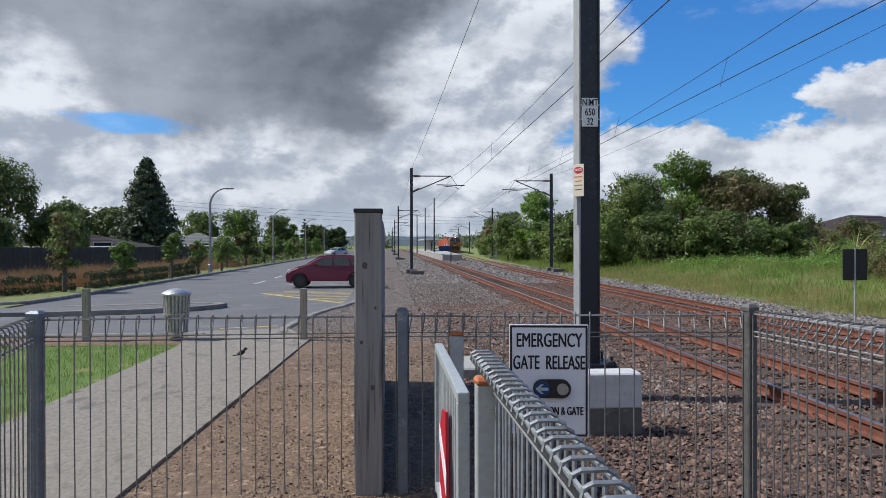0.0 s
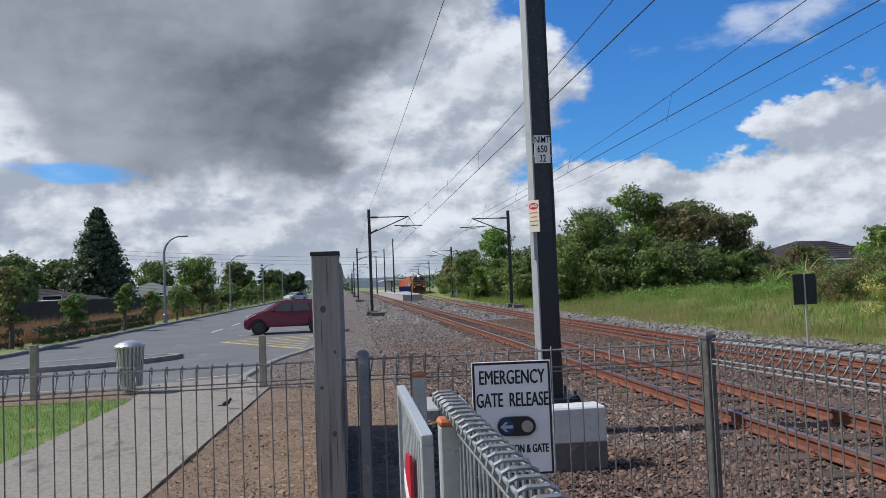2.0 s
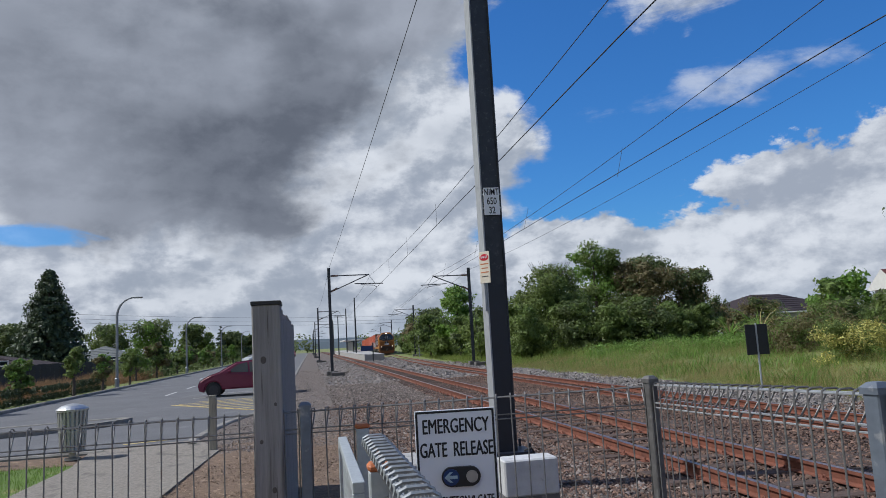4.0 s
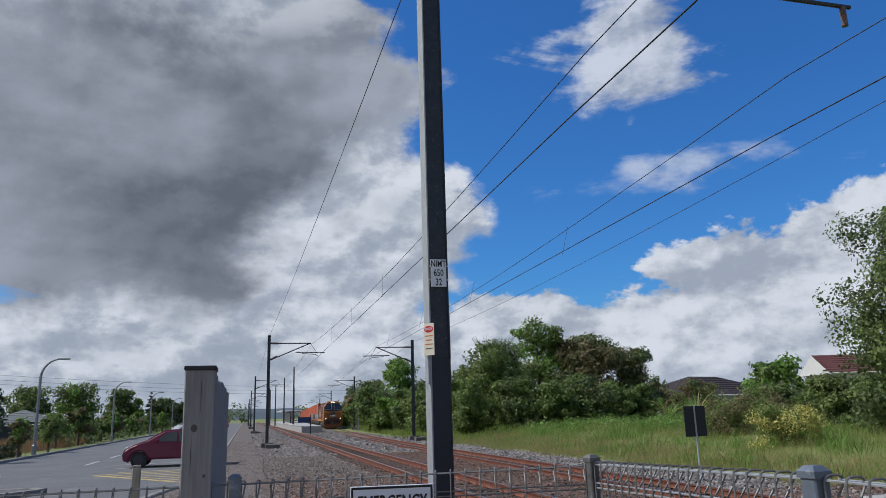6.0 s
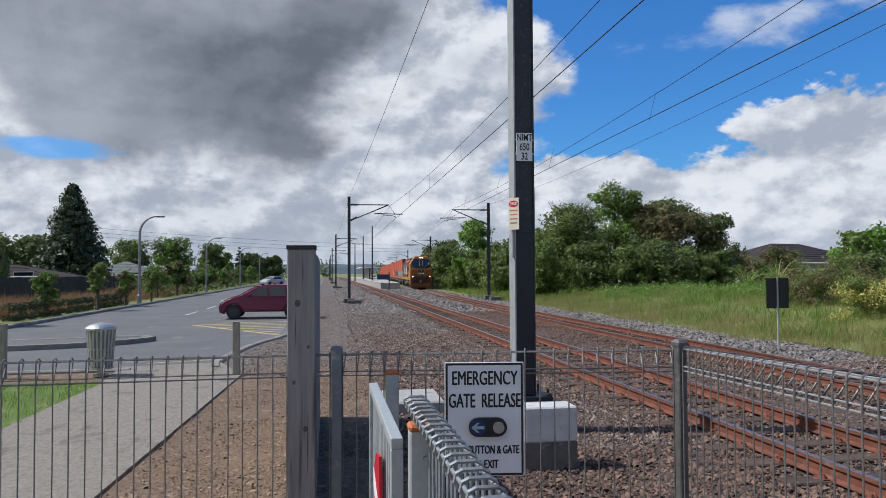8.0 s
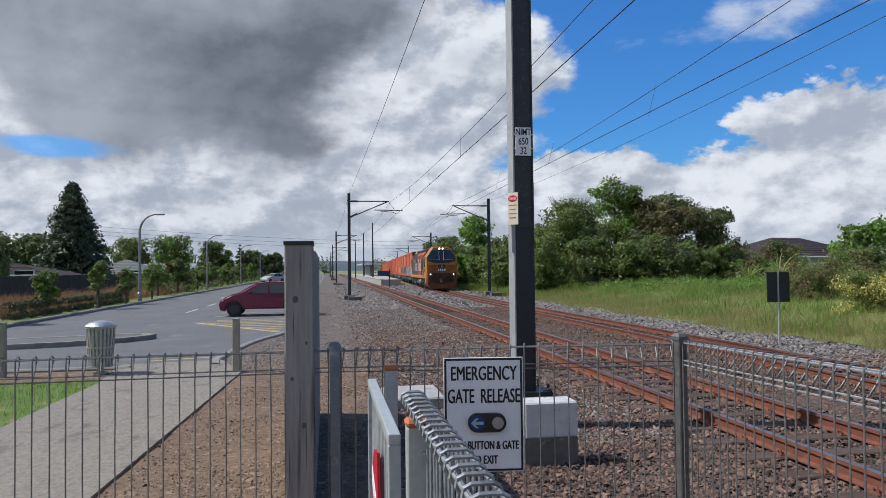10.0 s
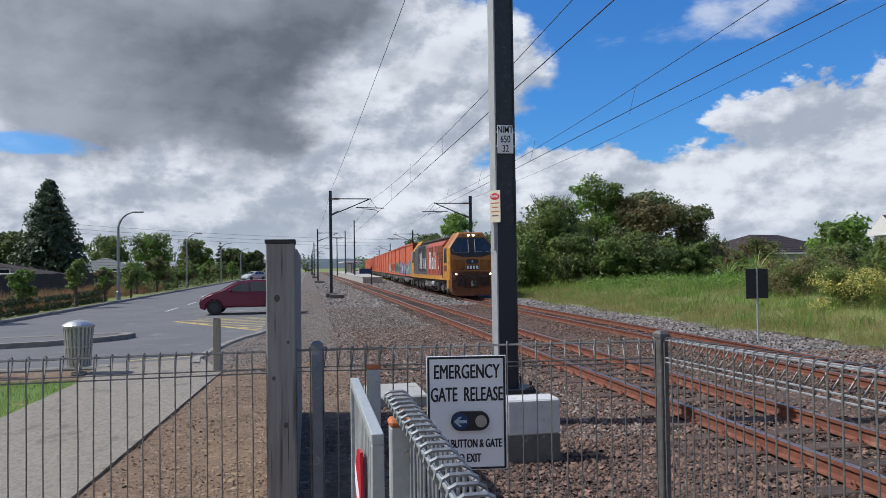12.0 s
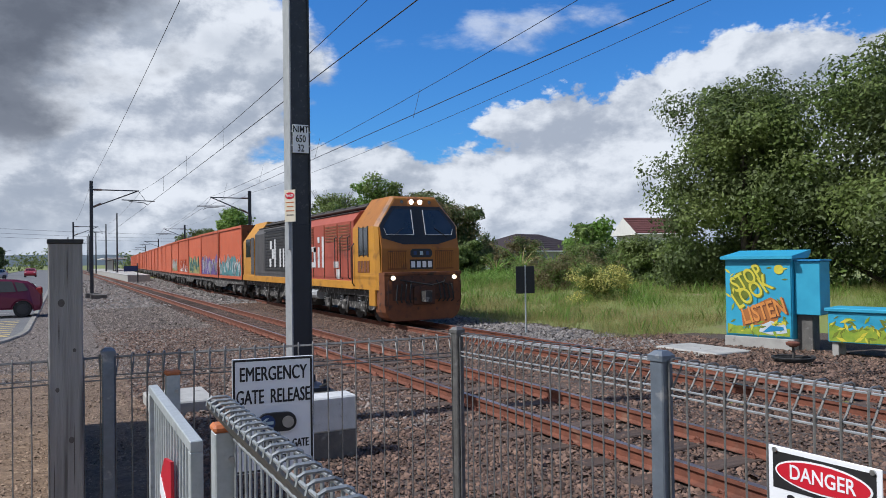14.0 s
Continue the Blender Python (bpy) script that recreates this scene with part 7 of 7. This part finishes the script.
        return tagged(scatter(name, BLADE_V, BLADE_F, np.stack([P[:, 0], P[:, 1], z, s_], 1), mat, seed, tilt=0.55, squash=squash), label, "grass", kind="stuff")
    line = lambda P: np.where(P[:, 1] < 31, -13.6 + 0.32 * (P[:, 1] - 25.6), -11.95)
    blades("tall_rushes", 24000, (-17.2, -12.7), (24, 70), 0.45, 0.95, M_RUSH, "brown tufted rushes in the planted strip", 1.2, None, 1, (0.22, 0.22, 1), 260, lambda P: P[:, 0] < line(P) - 0.45)
    blades("strip_grass", 16000, (-17.3, -11.0), (21.3, 75), 0.06, 0.16, M_DRYGRASS, "rough yellow-green grass in the planted strip", 1.3, None, 2)
    blades("lawn_grass", 20000, (-13, -3.62), (4.5, 13.0), 0.05, 0.10, M_LAWNBLADE, "short green lawn grass", 1.0, None, 3, (0.8, 0.8, 1))
    bz = lambda x, y: -0.24 + bank(x, y)
    edge = lambda P: P[:, 0] > np.array([far_x(v) + 2.6 + 0.5 * math.sin(v * 0.9) + 0.3 * math.sin(v * 2.3) for v in P[:, 1]])
    clear = lambda P: edge(P) & ~((P[:, 0] < 15.4 + 0.5 * np.sin(P[:, 1] * 2)) & (P[:, 1] < 12.2 + 0.4 * np.sin(P[:, 0] * 3)) & (P[:, 0] > 11))
    blades("verge_grass", 76000, (11.4, 29), (5, 46), 0.10, 0.34, M_GRASS, "long green grass on the bank", 1.1, bz, 4, (0.28, 0.4, 1), 2600, clear)
    blades("verge_grass_dry", 42000, (11.4, 15.6), (5, 46), 0.10, 0.38, M_DRYGRASS, "yellowing grass beside the ballast", 1.1, bz, 5, (0.22, 0.4, 1), 900, clear)
    blades("verge_seed_heads", 12000, (12.4, 24), (12, 44), 0.3, 0.55, M_DRYGRASS, "thin dry seed stalks among the grass", 1.1, bz, 15, (0.10, 0.5, 1), 500, clear)
    # leafy ground cover in mounds at the foot of the thicket
    cx, cy = rng.uniform(14.5, 31, 520), rng.uniform(26, 46, 520)
    ok = cx > 15.5 + (46 - cy) * 0.22
    W = [(a, b, bank(a, b) - 0.25 + 0.12 * r_, r_) for a, b, r_ in zip(cx[ok], cy[ok], rng.uniform(0.25, 0.75, ok.sum()))]
    wp, wq = leaf_points(rng, W, 130, 0.12)
    tagged(foliage("ground_cover", wp, wq, M_LEAF_LIGHT, 16), "low leafy green weeds below the thicket", "weeds", kind="stuff")
    blades("verge_weeds", 9000, (13.2, 30), (13, 46), 0.2, 0.5, M_LEAF_LIGHT, "tall leafy weeds on the bank", 1.0, bz, 6, (0.9, 0.9, 1), 420, clear)
    blades("verge_grass_far", 22000, (11.5, 22), (42, 110), 0.25, 0.55, M_GRASS, "long green grass further along the line", 1.2, bz, 7, (0.7, 0.7, 1), 0, edge)
    n = 9000
    hx, hy = rng.uniform(-16.5, -12.2, n), 60 + 150 * rng.uniform(0, 1, n) ** 1.3
    hz = rng.uniform(0, 1, n) * (1.5 + 0.6 * np.sin(hy * 0.9) + 0.4 * np.sin(hy * 2.3 + hx)) - 0.1
    tagged(scatter("roadside_shrubs", LEAF_V, LEAF_F, np.stack([hx, hy, hz, rng.uniform(0.2, 0.45, n)], 1), M_LEAF_DARK, 12), "low mixed shrubs along the planted strip", "shrubs", kind="stuff")
    # far woods along the horizon
    P = []
    for i in range(150):
        a = radians(-60 + i * 0.95)
        d = 260 + 90 * rng.uniform()
        P.append((d * math.sin(a), d * math.cos(a), 0.5, 5 + 5 * rng.uniform()))
    lob = [(x + rng.normal() * 3, y, z + rng.uniform(0, 1) * s_ * 0.5, s_ * 0.55) for x, y, z, s_ in P for _ in range(3) if not 0.0 < x / y < 0.055]
    tagged(foliage("far_woods", *leaf_points(rng, lob, 60, 1.3), M_LEAF_DARK, 9), "dark line of distant woods", "woods", kind="stuff")


plants()


# ---- flax with arching leaves ----
def flax(x, y, h, seed, n=34):
    rng = random.Random(seed)
    e = empty("flax_plant", "arching pale green strap-leaved plant on the bank", "plant", (x, y, -0.2 + bank(x, y)))
    for k in range(n):
        a, ln, w = rng.uniform(0, 6.28), h * rng.uniform(0.7, 1.15), rng.uniform(0.03, 0.05)
        bm = bmesh.new()
        prev = None
        for q in np.linspace(0, 1, 6):
            r, z = ln * 0.75 * q ** 1.3, ln * (1.25 * q - 0.62 * q * q * (1 + 0.6 * (k % 2)))
            c = Vector((math.cos(a) * r, math.sin(a) * r, z))
            s_ = Vector((-math.sin(a), math.cos(a), 0)) * w * (1 - q * 0.85)
            cur = (bm.verts.new(c - s_), bm.verts.new(c + s_ + Vector((0, 0, 0.01))))
            if prev:
                bm.faces.new((prev[0], prev[1], cur[1], cur[0]))
            prev = cur
        part("strap_leaf", bm, M_LEAF_LIGHT if k % 3 else M_DRYGRASS, e)


flax(29.5, 43, 3.0, 1)
flax(31.5, 42, 3.2, 2)
flax(27, 42.5, 2.2, 3, 22)


# ---- bird ----
def bird():
    e = empty("bird", "small dark brown myna-like bird on the path", "bird", (-2.2, 11.2, -0.14))
    bm = bmesh.new()
    bmesh.ops.create_uvsphere(bm, u_segments=10, v_segments=7, radius=1)
    bmesh.ops.transform(bm, matrix=Matrix.Translation((0, 0, 0.115)) @ Matrix.Rotation(radians(-30), 4, "Y") @ Matrix.Diagonal((0.085, 0.045, 0.048, 1)), verts=bm.verts)
    part("bird_body", bm, M_TIMBERCAP, e)
    bm = bmesh.new()
    bmesh.ops.create_uvsphere(bm, u_segments=8, v_segments=6, radius=0.032)
    bmesh.ops.transform(bm, matrix=Matrix.Translation((0.075, 0, 0.185)), verts=bm.verts)
    hd = part("bird_head", bm, M_BLACK, e)
    bm = bmesh.new()
    r = bmesh.ops.create_cone(bm, cap_ends=True, segments=6, radius1=0.012, radius2=0.001, depth=0.04)
    bmesh.ops.transform(bm, matrix=Matrix.Translation((0.12, 0, 0.183)) @ Matrix.Rotation(radians(90), 4, "Y"), verts=bm.verts)
    part("beak", bm, M_MURALYEL, hd)
    part("bird_tail", B(-0.17, -0.02, 0.05, -0.06, 0.02, 0.065, m=Matrix.Translation((0.0, 0, 0.01))), M_BLACK, e)
    for s_ in (-1, 1):
        part("bird_leg", tube(bmesh.new(), [(0.0, s_ * 0.02, 0.08), (0.01, s_ * 0.02, 0.04), (0.0, s_ * 0.022, 0.0)], 0.005, 5), M_MURALYEL, e)
        part("bird_wing", prism(bmesh.new(), [(0.05, 0.15), (-0.1, 0.075), (-0.06, 0.115), (0.03, 0.165)], s_ * 0.04, s_ * 0.05, "y"), M_TIMBERCAP, e)
    e.scale = (0.8, 0.8, 0.8)
    return e


BIRD = bird()


# ---- utility poles under the far lines ----
for x_, y0_, dz_ in ((-60, 198, 14.2), (60, 268, 12.2)):
    e_ = empty("utility_pole", "distant wooden power pole with a crossarm", "power pole", (x_, y0_, -0.3), "power poles")
    part("pole_shaft", tube(bmesh.new(), [(0, 0, 0), (0, 0, dz_)], 0.2, 7, 0.14), M_BARK, e_)
    part("crossarm", B(-0.1, -9, dz_ - 2.6, 0.1, 9, dz_ - 2.4), M_BARK, e_)


# ---- what moves ----
def front_at(t):
    """Distance of the locomotive's front along the line."""
    return 18.3 + 10.6 * (14.0 - t)


def on_track(y):
    d = math.degrees(math.atan2(far_x(y + 4) - far_x(y - 4), 8))
    return pose(far_x(y), y, -0.11, 0, 0, -d)


def motions():
    times = [i * 0.5 for i in range(29)]
    walk(LOCO, [(t, on_track(front_at(t))) for t in times])
    for i, w in enumerate(WAGONS):
        walk(w, [(t, on_track(front_at(t) + 17.5 + i * (WAGON + 0.15))) for t in times])
    for w, y, r in AXLES:
        walk(w, [(k / 15, pose(0, y, r, math.degrees(10.6 * k / 15 / r) % 360)) for k in range(211)])
    walk(RED_CAR, [(0, pose(-4.2, 190, -0.155, 0, 0, 90)), (10, pose(-4.2, 165, -0.155, 0, 0, 90)), (12.5, pose(-4.2, 150, -0.155, 0, 0, 90)), (14, pose(-4.2, 132, -0.155, 0, 0, 90))])
    walk(BIRD, [(0, pose(-2.18, 11.2, -0.14, 0, 0, 20)), (0.3, pose(-2.02, 11.5, -0.14, 0, 0, 15)), (0.6, pose(-1.88, 11.6, -0.14, 0, 0, 0)), (0.9, pose(-1.82, 11.4, -0.14, 0, 0, -10)), (1.4, pose(-1.78, 11.2, -0.14, 0, 0, -20)), (2.3, pose(-1.75, 11.0, -0.14, 0, 0, 10)), (2.9, pose(-4.5, 10.2, 0.7, 0, 0, 60)), (3.6, pose(-10, 9, 0.6, 0, 0, 60)), (4.2, pose(-14, 8.5, -0.15, 0, 0, 60)), (14, pose(-14, 8.5, -0.15, 0, 0, 60))])


motions()
